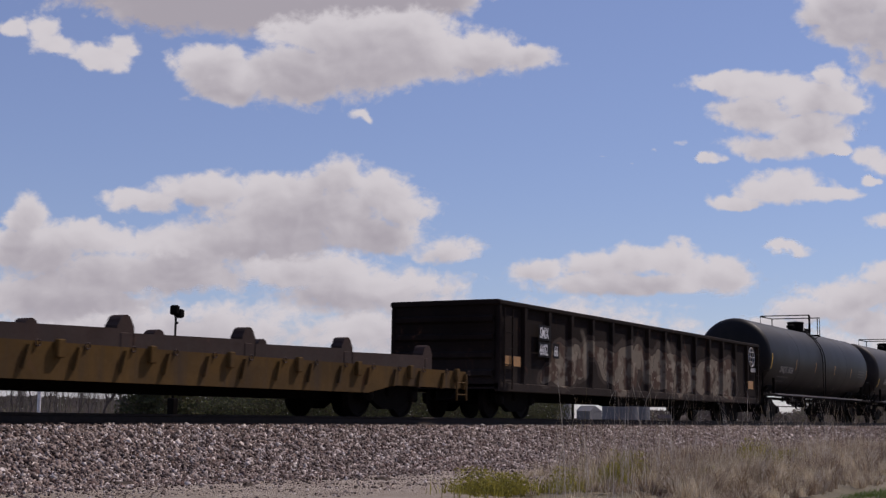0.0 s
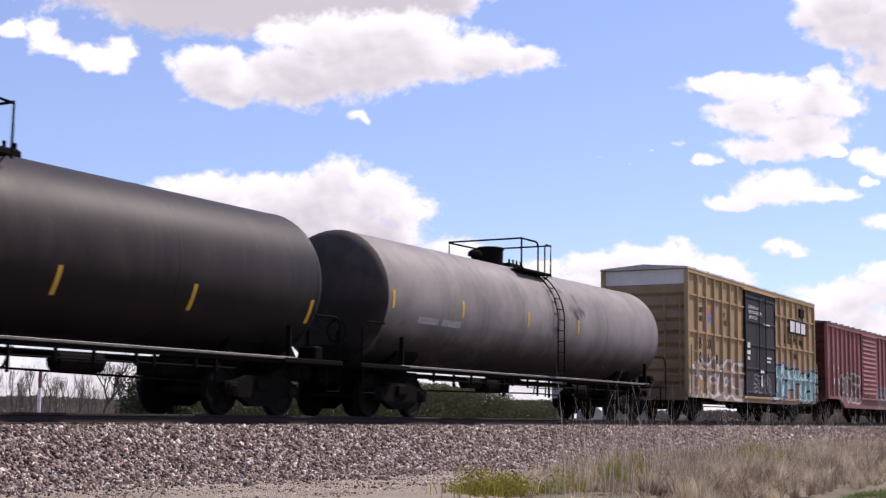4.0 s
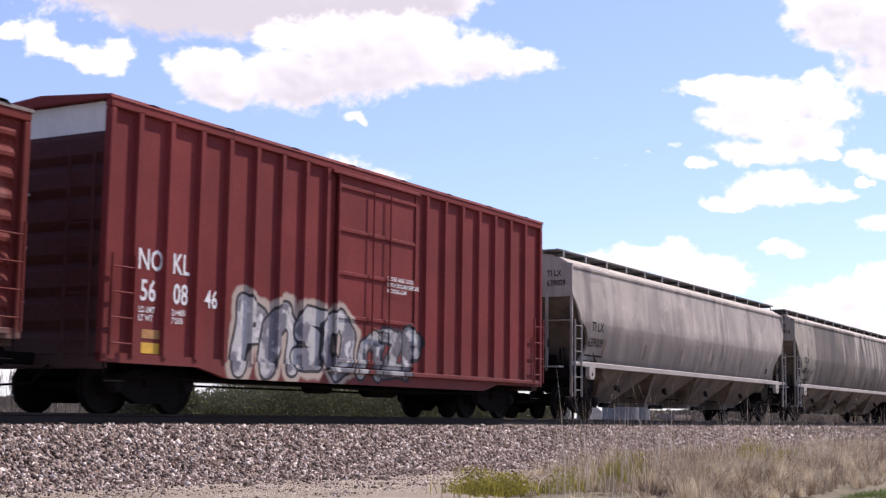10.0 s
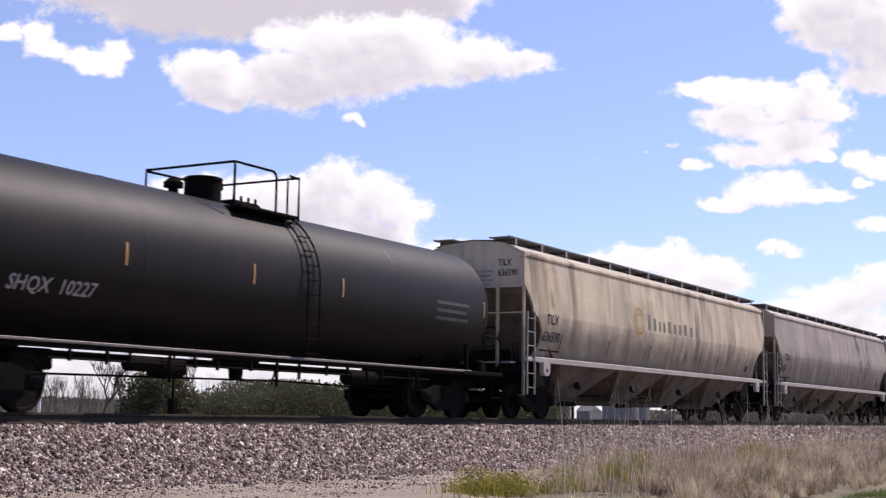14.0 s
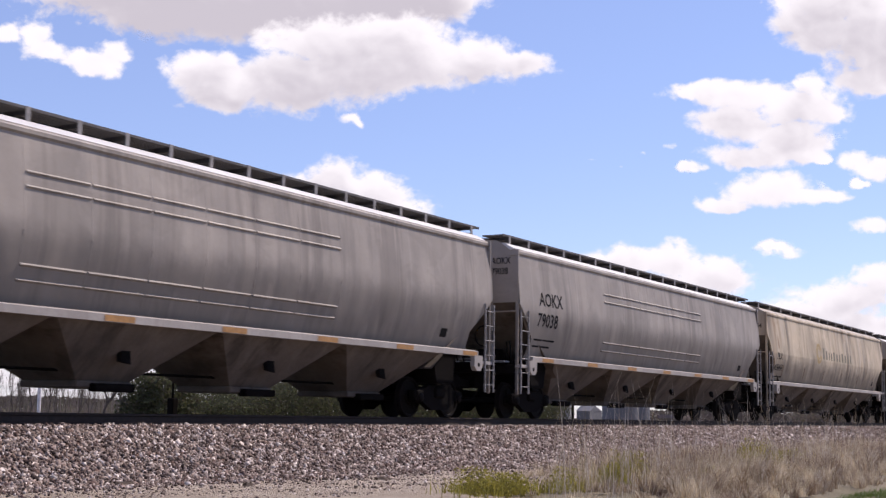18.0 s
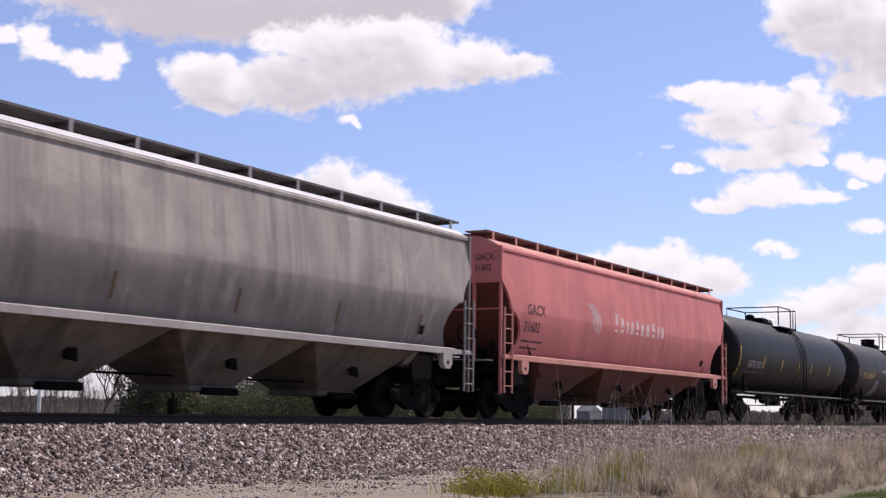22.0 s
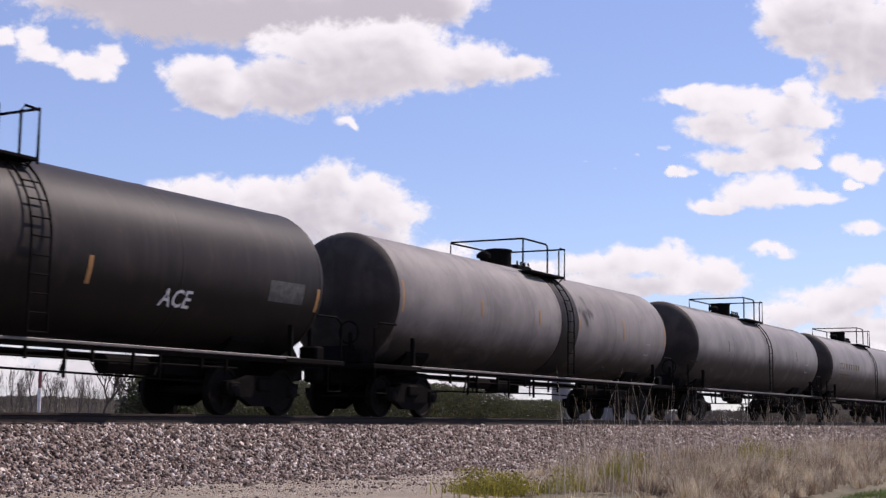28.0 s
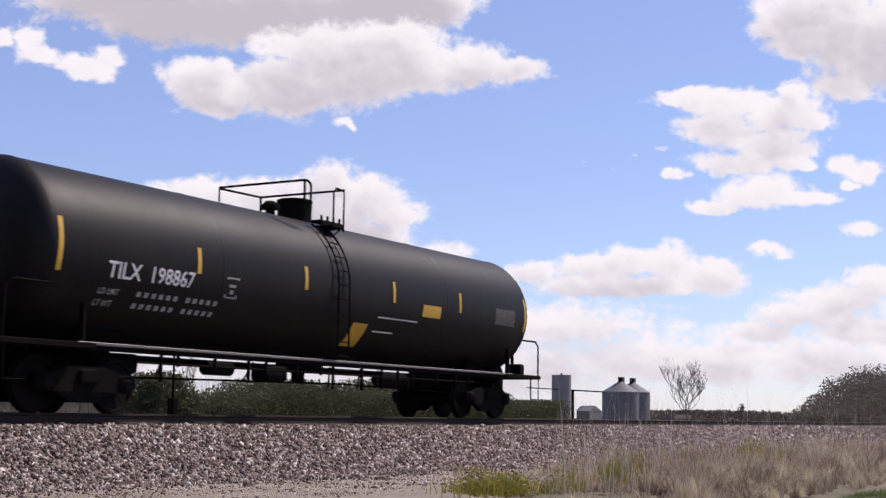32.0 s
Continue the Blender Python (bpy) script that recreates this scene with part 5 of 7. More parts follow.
TAN = painted("tan_boxcar_paint", (0.4, 0.27, 0.135), 0.15, 0.15, (0.2, 0.13, 0.07), 0.12, 0.25, 0.6,
              [(-7.6, -1.9, 0.8, 2.1, (0.3, 0.21, 0.14), (0.36, 0.27, 0.18), (0.62, 0.56, 0.5), "caab", (0.24, 0.2, 0.17), 0.15, 0.1, 0.3), (1.5, 8.1, 0.82, 2.25, (0.4, 0.54, 0.5), (0.3, 0.44, 0.43), (0.012, 0.014, 0.02), "baecab", (0.36, 0.26, 0.25), 0.22, 0.05, 0.3)])
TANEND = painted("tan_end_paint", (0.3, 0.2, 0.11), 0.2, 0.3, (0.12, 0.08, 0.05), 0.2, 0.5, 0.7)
DOORBLACK = painted("purple_black_door_paint", (0.016, 0.013, 0.014), 0.3, 0.2, (0.04, 0.033, 0.034), 0.1, 0.15, 0.6, [(-0.9, 1.3, 1.05, 1.75, (0.012, 0.01, 0.011), (0.012, 0.01, 0.011), (0.3, 0.28, 0.3), "bec", None, 0.1, 0.025, 0.5)], spec=0.3)
PALEBAND = painted("off_white_end_panel_paint", (0.68, 0.63, 0.57), 0.12, 0.2, (0.4, 0.34, 0.28), 0.1, 0.0, 0.6)
ROOFDARK = painted("rusted_roof", (0.1, 0.075, 0.07), 0.3, 0.3, (0.05, 0.035, 0.03), 0.4, 0.2, 0.6)
ROOF = painted("galvanised_roof", (0.42, 0.4, 0.38), 0.2, 0.2, (0.2, 0.16, 0.13), 0.3, 0.2, 0.5)
c, h = boxcar(-156.29, -139.95, 5.12, "tall tan boxcar with a black door and graffiti", TAN, TANEND, ROOF, DOORBLACK, (6.3, 10.15), (6, 6), (4.25, 3.01, 1.76), "panel", 0.78, 0.8, 9, 12, band=PALEBAND, plug=True)
w = wall_at(-1.505)
for s_, x, z, size in (("next", -7.05, 3.72, 0.38), ("load", -7.05, 3.42, 0.38), ("any", -4.5, 3.72, 0.38), ("road", -4.5, 3.42, 0.38), ("FB", -7.05, 2.48, 0.5), ("OX", -6.2, 2.48, 0.5), ("50", -7.05, 2.0, 0.5), ("46", -6.2, 2.0, 0.5), ("88", -5.3, 2.0, 0.5)):
    write(s_, x, z, size, DARKINK, c, w, squeeze=0.85)
write("Railcar Pooling", 3.55, 3.2, 0.48, DARKINK, c, w, squeeze=0.95)
write("Experts", 4.4, 2.6, 0.48, DARKINK, c, w, squeeze=0.95)
sheet(4.0, 6.64, 3.62, 4.22, LOGO_DARK, c, wall_at(-1.6), "emblem_panel", "dark emblem panel with three white blocks")
for k in range(3):
    sheet(4.15 + 0.83 * k, 4.8 + 0.83 * k, 3.7, 4.14, WHITE, c, wall_at(-1.606), "emblem_block")
for k, s_ in enumerate(("CLOSE AND LOCK", "BOTH DOORS BEFORE", "MOVING CAR")):
    write(s_, -1.6 + 0.06 * k, 4.25 - 0.19 * k, 0.17, WHITE, c, wall_at(-1.61), squeeze=0.95)
for x, z, a, b in ((-1.75, 2.75, 0.35, 0.2), (-1.78, 2.5, 0.4, 0.15), (-1.75, 2.3, 0.3, 0.12), (-0.1, 1.85, 0.45, 0.1), (-0.05, 1.35, 0.2, 0.4), (0.35, 3.72, 0.9, 0.05), (0.75, 2.42, 0.6, 0.07), (0.75, 2.28, 0.5, 0.06)):
    sheet(x, x + a, z, z + b, WHITE, c, wall_at(-1.612), "paper_label", n=1)
sheet(0.62, 0.72, 1.35, 1.9, YELLOW, c, wall_at(-1.612), "reflective_tape", n=1)
sheet(-6.85, -6.25, 1.05, 1.4, ORANGE, c, wall_at(-1.508), "reflective_tape")
part("vent_box", Shape().bevel_box(5.7, 6.35, -1.62, -1.5, 4.4, 4.75, 0.02), DARKINK, c)
CROSS_RED, CROSS_BLUE = plain("faded_red_mark", (0.5, 0.12, 0.08), 0.7), plain("faded_blue_mark", (0.12, 0.2, 0.4), 0.7)
for col, x0_, x1_, dz in ((CROSS_RED, -6.45, -4.99, 0.0), (CROSS_BLUE, -6.45, -4.99, 0.28)):
    for sg in (1, -1):
        s = Shape().add([(x0_, -1.506, 3.72 + sg * 0.42 - 0.09 - dz * 0.5), (x0_, -1.506, 3.72 + sg * 0.42 + 0.09 - dz * 0.5), (x1_, -1.506, 3.72 - sg * 0.42 + 0.09 - dz * 0.5), (x1_, -1.506, 3.72 - sg * 0.42 - 0.09 - dz * 0.5)], [(0, 1, 2, 3)])
        part("painted_cross", s, col, c)

REDPINK = painted("faded_oxide_paint", (0.3, 0.122, 0.114), 0.2, 0.2, (0.11, 0.045, 0.04), 0.15, 0.35, 0.7,
                  [(-5.8, -1.7, 0.85, 2.3, (0.2, 0.11, 0.09), (0.13, 0.08, 0.075), (0.5, 0.42, 0.36), "eabd", (0.17, 0.1, 0.085), 0.15, 0.07, 0.3), (2.2, 7.5, 0.95, 1.75, (0.26, 0.2, 0.19), (0.3, 0.22, 0.2), (0.08, 0.1, 0.12), "caecbe", (0.3, 0.22, 0.2), 0.16, 0.04, 0.3)])
REDDARK = painted("dark_oxide_paint", (0.074, 0.0115, 0.012), 0.25, 0.25, (0.055, 0.012, 0.011), 0.1, 0.2, 0.65, spec=0.14, low=(2.3, (0.042, 0.014, 0.01), 0.6), tags=
                  [(-6.7, -1.3, 0.72, 2.05, (0.05, 0.17, 0.21), (0.07, 0.21, 0.25), (0.6, 0.6, 0.6), "DANCE", (0.5, 0.085, 0.075), 0.19, 0.022, 0.22), (2.2, 7.6, 0.78, 2.05, (0.7, 0.67, 0.66), (0.6, 0.57, 0.58), (0.008, 0.008, 0.01), "RITUAL", (0.16, 0.1, 0.02), 0.2, 0.1, 0.14)],
                  sweeps=[(-7.6, -1.9, 2.7, 4.1, (0.36, 0.42, 0.36), 8, 0.75), (2.0, 7.6, 2.6, 4.0, (0.36, 0.36, 0.31), 6, 0.65)])
REDSOU = painted("oxide_red_boxcar_paint", (0.15, 0.026, 0.02), 0.25, 0.35, (0.07, 0.018, 0.014), 0.3, 0.3, 0.65, spec=0.15, sweeps=[(-7.8, 7.8, 2.7, 4.0, (0.4, 0.22, 0.19), 9, 0.4)], tags=
                 [(1.9, 6.9, 0.85, 1.95, (0.035, 0.033, 0.1), (0.05, 0.05, 0.13), (0.24, 0.25, 0.36), "cedba", (0.06, 0.03, 0.06), 0.17, 0.025, 0.4)], patch=(-7.6, -1.5, 0.9, 2.05, (0.42, 0.37, 0.3)), low=(1.5, (0.2, 0.15, 0.125), 0.55))
REDNOK = painted("maroon_boxcar_paint", (0.185, 0.03, 0.027), 0.2, 0.2, (0.1, 0.02, 0.017), 0.15, 0.25, 0.6, spec=0.16, tags=
                 [(-4.6, -0.9, 0.75, 2.15, (0.46, 0.44, 0.42), (0.16, 0.15, 0.17), INK, "ecba", (0.4, 0.33, 0.27), 0.2, 0.05, 0.3), (-0.6, 2.0, 0.8, 1.9, (0.36, 0.35, 0.34), (0.12, 0.11, 0.12), INK, "cde", None, 0.17, 0.05, 0.4)])
# End-wall red, darker than most of the sides.
REDEND = painted("dark_oxide_end_paint", (0.07, 0.02, 0.018), 0.2, 0.3, (0.05, 0.02, 0.018), 0.2, 0.5, 0.7)
DOORRED = painted("dusty_oxide_door_paint", (0.24, 0.072, 0.056), 0.25, 0.35, (0.1, 0.04, 0.032), 0.35, 0.3, 0.7)
DOORSILVER = painted("bare_patched_door_paint", (0.34, 0.26, 0.24), 0.25, 0.2, (0.16, 0.07, 0.06), 0.1, 0.1, 0.6, low=(3.0, (0.05, 0.019, 0.014), 0.97, 0.25), sweeps=[(-1.4, 1.5, 3.3, 4.1, (0.24, 0.4, 0.3), 4, 0.8)], spec=0.15)
c, h = boxcar(-137.84, -121.44, 4.5, "faded oxide-red boxcar with a ridged door", REDPINK, REDEND, ROOFDARK, REDPINK, (6.8, 9.77), (7, 6), (), "louvre", 1.06, 0.78)
for s_, x, z in (("BK", 1.1, 2.3), ("TY", 1.95, 2.3), ("150", 1.08, 1.75), ("306", 1.92, 1.75)):
    write(s_, -h + x, z, 0.4, WHITE, c, wall_at(-1.502), squeeze=0.85)
c, h = boxcar(-119.65, -103.29, 4.5, "dark oxide-red boxcar with a patched silver door", REDDARK, REDEND, ROOFDARK, DOORSILVER, (6.55, 9.85), (7, 6), (), "post", 1.06, 0.78)
for s_, x, z in (("BK", -7.1, 2.62), ("TY", -6.3, 2.62), ("153", -7.12, 2.15), ("007", -6.33, 2.15)):
    write(s_, x, z, 0.4, WHITE, c, wall_at(-1.502), squeeze=0.85)
for x, z in ((-2.75, 3.0), (-2.7, 2.75), (-1.1, 2.95), (-0.7, 2.75), (-1.2, 2.45), (1.3, 2.6)):
    sheet(x, x + 0.3, z, z + 0.16, WHITE, c, wall_at(-1.612), "paper_label", n=1)
sheet(6.3, 6.7, 1.15, 1.42, YELLOW, c, wall_at(-1.6), "reflective_tape", n=1)
c, h = boxcar(-101.76, -85.55, 4.52, "oxide-red boxcar with pressed side ridges and pale repaint patches", REDSOU, REDEND, ROOFDARK, DOORRED, (6.6, 9.76), ((-7.3, -6.15, -4.98, -3.81, -2.64), (2.66, 3.75, 4.93, 6.06, 7.1)), (), "post", 1.08, 0.7, 7, 14, True)
sheet(-7.2, -6.28, 2.32, 3.12, LOGO_DARK, c, wall_at(-1.6), "stencil_panel")
sheet(-6.05, -5.1, 2.34, 2.8, LOGO_DARK, c, wall_at(-1.6), "stencil_panel")
write("SOU", -7.15, 2.78, 0.4, WHITE, c, wall_at(-1.608))
write("528", -7.15, 2.4, 0.4, WHITE, c, wall_at(-1.608))
write("523", -5.98, 2.42, 0.4, WHITE, c, wall_at(-1.608))
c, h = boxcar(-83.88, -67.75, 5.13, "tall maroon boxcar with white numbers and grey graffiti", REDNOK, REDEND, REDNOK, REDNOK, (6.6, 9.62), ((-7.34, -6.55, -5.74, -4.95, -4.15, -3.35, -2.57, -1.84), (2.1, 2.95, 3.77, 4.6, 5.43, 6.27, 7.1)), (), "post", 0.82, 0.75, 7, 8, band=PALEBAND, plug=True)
end_write("NOKL 560846", c, -h + 0.085, -0.35, 4.36, 0.2, WHITE)
for k in range(7):
    end_bar(c, -h + 0.015, 0.85, 0.2 + 0.12 * (k % 3), 3.6 - 0.3 * k, 0.05, RUNG)
for s_, x, z, size in (("NO", 0.84, 2.4, 0.5), ("KL", 1.7, 2.4, 0.5), ("56", 0.92, 1.88, 0.5), ("08", 1.74, 1.88, 0.5), ("46", 2.58, 1.88, 0.45), ("LD LMT", 0.9, 1.68, 0.15), ("LT WT", 0.9, 1.54, 0.15), ("214400", 1.72, 1.68, 0.15), ("71500", 1.72, 1.54, 0.15)):
    write(s_, -h + x, z, size, WHITE, c, wall_at(-1.502), squeeze=0.78)
for k, s_ in enumerate(("CLOSE AND LOCK", "BOTH DOORS BEFORE", "MOVING CAR")):
    write(s_, 0.35, 2.9 - 0.13 * k, 0.13, WHITE, c, wall_at(-1.615))
sheet(-h + 1.0, -h + 1.55, 1.25, 1.4, ORANGE, c, wall_at(-1.503), "reflective_tape")
sheet(-h + 1.0, -h + 1.5, 1.0, 1.18, YELLOW, c, wall_at(-1.503), "reflective_tape")

# low: a darker tone below mid-height on the sides that use it.
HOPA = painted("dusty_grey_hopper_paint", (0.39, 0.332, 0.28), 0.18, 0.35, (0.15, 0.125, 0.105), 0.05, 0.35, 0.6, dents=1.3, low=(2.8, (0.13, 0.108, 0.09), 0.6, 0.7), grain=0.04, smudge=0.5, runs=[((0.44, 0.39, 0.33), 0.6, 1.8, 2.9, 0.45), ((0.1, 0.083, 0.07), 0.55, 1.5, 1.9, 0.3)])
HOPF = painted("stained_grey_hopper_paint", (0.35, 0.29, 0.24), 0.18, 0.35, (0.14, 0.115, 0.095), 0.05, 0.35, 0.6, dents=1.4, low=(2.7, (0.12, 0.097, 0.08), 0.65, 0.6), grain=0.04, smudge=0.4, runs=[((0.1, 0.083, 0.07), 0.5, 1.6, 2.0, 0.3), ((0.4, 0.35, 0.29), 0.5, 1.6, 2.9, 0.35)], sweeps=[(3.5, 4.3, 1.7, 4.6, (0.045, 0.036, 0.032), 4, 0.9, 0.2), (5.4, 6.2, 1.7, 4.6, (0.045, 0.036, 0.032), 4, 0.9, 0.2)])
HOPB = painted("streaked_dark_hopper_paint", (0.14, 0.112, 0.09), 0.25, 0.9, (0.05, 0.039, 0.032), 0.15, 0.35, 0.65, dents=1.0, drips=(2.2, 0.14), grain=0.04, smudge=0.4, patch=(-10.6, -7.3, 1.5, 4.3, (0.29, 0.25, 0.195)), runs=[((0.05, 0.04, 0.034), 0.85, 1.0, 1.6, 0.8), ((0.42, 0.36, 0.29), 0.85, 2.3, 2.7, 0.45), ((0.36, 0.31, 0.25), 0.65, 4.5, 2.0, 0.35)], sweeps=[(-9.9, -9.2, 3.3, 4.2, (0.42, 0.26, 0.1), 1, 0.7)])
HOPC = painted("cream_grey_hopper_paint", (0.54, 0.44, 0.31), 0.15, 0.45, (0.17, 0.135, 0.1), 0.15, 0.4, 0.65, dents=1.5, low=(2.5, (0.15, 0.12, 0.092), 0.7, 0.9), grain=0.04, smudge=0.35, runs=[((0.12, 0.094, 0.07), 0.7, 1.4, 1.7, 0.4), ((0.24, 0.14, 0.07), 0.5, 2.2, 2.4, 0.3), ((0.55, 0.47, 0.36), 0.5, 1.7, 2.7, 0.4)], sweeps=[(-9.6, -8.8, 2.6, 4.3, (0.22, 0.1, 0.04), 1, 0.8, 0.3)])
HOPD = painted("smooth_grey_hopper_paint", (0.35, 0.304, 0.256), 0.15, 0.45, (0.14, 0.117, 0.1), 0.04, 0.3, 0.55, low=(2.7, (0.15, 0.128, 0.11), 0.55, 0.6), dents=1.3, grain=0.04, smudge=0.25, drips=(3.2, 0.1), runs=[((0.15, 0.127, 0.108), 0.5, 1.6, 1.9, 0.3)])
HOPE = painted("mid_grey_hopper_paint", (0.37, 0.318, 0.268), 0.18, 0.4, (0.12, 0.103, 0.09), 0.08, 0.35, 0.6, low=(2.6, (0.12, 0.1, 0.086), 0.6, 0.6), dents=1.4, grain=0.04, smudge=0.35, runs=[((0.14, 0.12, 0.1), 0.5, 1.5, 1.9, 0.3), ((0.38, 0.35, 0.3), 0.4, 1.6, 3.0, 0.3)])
SALMON = painted("salmon_pink_hopper_paint", (0.64, 0.2, 0.172), 0.12, 0.15, (0.36, 0.12, 0.09), 0.05, 0.3, 0.55, dents=0.8, grain=0.04, smudge=0.16, runs=[((0.4, 0.12, 0.09), 0.45, 1.5, 1.9, 0.35)])
SILL = painted("pale_sill_paint", (0.4, 0.36, 0.32), 0.15, 0.3, (0.25, 0.2, 0.17), 0.1, 0.1, 0.6)
# Bay and slope-sheet paints: grime, darkened further for the shade under the car.
BAY_GRIME_SHADE = painted("grimy_shaded_bay_paint", (0.17, 0.138, 0.112), 0.4, 0.75, (0.04, 0.031, 0.026), 0.3, 0.5, 0.8, drips=(1.6, 0.3))
BAYPINK = painted("grimy_shaded_pink_bay_paint", (0.17, 0.058, 0.045), 0.25, 0.5, (0.1, 0.045, 0.035), 0.2, 0.5, 0.8)
SILLPINK = painted("pale_pink_sill_paint", (0.62, 0.28, 0.22), 0.12, 0.2, (0.4, 0.16, 0.12), 0.05, 0.1, 0.6)


def hopper_marks(c, h, w, top_text, number, ink=DARKINK, z=2.5, x=1.25, size=0.36):
    write(top_text, -h + x, z, size, ink, c, w)
    write(number, -h + x - 0.1, z - 0.45 - 0.1 * (size > 0.4), size, ink, c, w)
    bars(-h + x - 0.1, z - 0.72 - 0.2 * (size > 0.4), [(0.5, 0.7), (0.4, 0.6)], 0.08, 0.09, ink, c, w)
    sheet(h - 2.3, h - 2.0, 1.85, 2.05, LOGO_DARK, c, w, "data_plate", n=1)
    for k, txt in enumerate((top_text, number)):           # small marks on the end sheet
        end_write(txt, c, -h + 0.022, -0.75, 3.95 - 0.27 * k, 0.24, ink, 0.8)
    for k in range(4):
        end_bar(c, -h + 0.021, 0.1, -0.6 + 0.05 * (k % 2), 3.8 - 0.12 * k, 0.04, RUNG)


def block_word(c, w, x, z, widths, height, material, name="emblem_bar"):
    """A brand's word as a row of plain upright bars."""
    for k, wd in enumerate(widths):
        sheet(x, x + wd * 0.62, z, z + height * (1.25 if k == 0 else 0.85 + 0.15 * (k % 3 == 1)), material, c, w, name, n=2)
        x += wd + 0.09


GOLD = plain("faded_gold_mark", (0.42, 0.28, 0.09), 0.6)
PALEMARK = plain("pale_pink_mark", (0.72, 0.5, 0.45), 0.6)
OLIVEMARK = plain("faded_olive_mark", (0.17, 0.15, 0.09), 0.6)
c, h, w = covered_hopper(-65.75, -45.05, "dusty pale grey covered hopper car with dents", HOPA, 4, trim=SILL, below=BAY_GRIME_SHADE)
hopper_marks(c, h, w, "TI LX", "639009")
c, h, w = covered_hopper(-43.25, -22.15, "streaked dirty grey covered hopper car", HOPB, 4, trim=SILL, below=BAY_GRIME_SHADE)
hopper_marks(c, h, w, "TILX", "640914")
t, h, w = tank_car(-20.35, -4.2, "black tank car with small white lettering", TANKBLACK, top_at=(-1.3, 0.0, 0.75, -0.9, 0.7))
write("SHQX  10227", -6.88, 1.85, 0.32, CHALK, t, w)
tapes(t, w, [-h + 0.1], 2.2, 2.95)
tapes(t, w, [-4.55, -1.15, 1.8, h - 0.15], 2.42, 2.8, ORANGE, 0.06)
bars(h - 2.4, 2.6, [(1.5,), (1.4,), (1.5,)], 0.12, 0.06, PLATE, t, w)
c, h, w = covered_hopper(-2.21, 18.84, "cream-grey dented covered hopper car with a gold emblem", HOPC, 4, trim=SILL, below=BAY_GRIME_SHADE)
hopper_marks(c, h, w, "TILX", "636590")
swirl(c, w, -2.7, 3.0, 0.44, GOLD)
block_word(c, w, -2.0, 2.78, (0.4, 0.35, 0.3, 0.35, 0.42, 0.4, 0.38, 0.5, 0.45, 0.4), 0.38, OLIVEMARK)
c, h, w = covered_hopper(20.3, 40.95, "dented grey covered hopper car with two dark stains", HOPF, 4, trim=SILL, below=BAY_GRIME_SHADE)
hopper_marks(c, h, w, "TILX", "635")
c, h, w = covered_hopper(42.35, 62.85, "smooth grey covered hopper car with long side ribs", HOPD, 4, panels=True, edge=ROOFWHITE, trim=SILL, below=BAY_GRIME_SHADE, stripes=False, posts=19)
hopper_marks(c, h, w, "WFRX", "865262", x=1.15, z=2.95, size=0.5)
for k in range(7):
    sheet(-h + 1.3 + 2.95 * k, -h + 2.0 + 2.95 * k, 1.47, 1.57, ORANGE, c, wall_at(-1.602), "reflective_tape", n=1)
c, h, w = covered_hopper(64.33, 84.95, "smooth grey covered hopper car with long side ribs", HOPD, 4, panels=True, edge=ROOFWHITE, trim=SILL, below=BAY_GRIME_SHADE, stripes=False, posts=19)
hopper_marks(c, h, w, "AOKX", "79038", x=1.15, z=2.95, size=0.5)
for k in range(7):
    sheet(-h + 1.3 + 2.95 * k, -h + 2.0 + 2.95 * k, 1.47, 1.57, ORANGE, c, wall_at(-1.602), "reflective_tape", n=1)
c, h, w = covered_hopper(86.1, 106.89, "cream-grey dented covered hopper car with a gold emblem", HOPC, 4, trim=SILL, below=BAY_GRIME_SHADE)
hopper_marks(c, h, w, "TILX", "636454")
swirl(c, w, -2.66, 3.0, 0.44, GOLD)
block_word(c, w, -2.0, 2.78, (0.45, 0.38, 0.3, 0.36, 0.45, 0.42, 0.4, 0.5, 0.45, 0.42, 0.42), 0.4, OLIVEMARK)
c, h, w = covered_hopper(108.14, 128.93, "grey covered hopper car with black numbers", HOPE, 4, edge=ROOFWHITE, trim=SILL, below=BAY_GRIME_SHADE)
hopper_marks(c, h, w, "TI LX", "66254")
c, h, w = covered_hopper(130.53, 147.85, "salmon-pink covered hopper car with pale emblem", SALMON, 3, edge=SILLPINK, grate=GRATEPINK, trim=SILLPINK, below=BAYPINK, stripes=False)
hopper_marks(c, h, w, "GACX", "31602", plain("dark_red_lettering", (0.09, 0.035, 0.035), 0.7), 2.68, 1.35, 0.38)
for k in range(4):
    s = Shape()
    q = np.linspace(0, 1, 9)
    path = [(-3.575 + 0.16 * k + 0.35 * u + 0.3 * math.sin(3.1 * u), 3.25 - 0.85 * u * (0.75 + 0.08 * k)) for u in q]
    s.add([p for a, b in path for p in ((a, w(a, b) - 0.006, b), (a + 0.08, w(a, b) - 0.006, b))], [(2 * i, 2 * i + 1, 2 * i + 3, 2 * i + 2) for i in range(8)])
    part("emblem_stripe", s, PALEMARK, c)
block_word(c, w, -1.475, 2.57, (0.34, 0.34, 0.26, 0.34, 0.3, 0.34, 0.42, 0.36, 0.24, 0.36), 0.42, PALEMARK)

t, h, w = tank_car(149.99, 166.2, "black tank car with a wide open top platform", TANKBLACK, top_at=(-1.72, 0.1, 0.88, -1.2, 0.55), tall=False, band=0.5)
write("GATX 35173", -7.05, 2.05, 0.36, CHALK, t, w)
tapes(t, w, [-h - 0.02], 1.7, 2.8)
tapes(t, w, [-5.05, -2.55, -0.02, 1.92, 4.98], 2.08, 2.5)
bars(-7.1, 1.85, [(0.5, 0.7, 0.4)], 0.1, 0.1, PLATE, t, w)
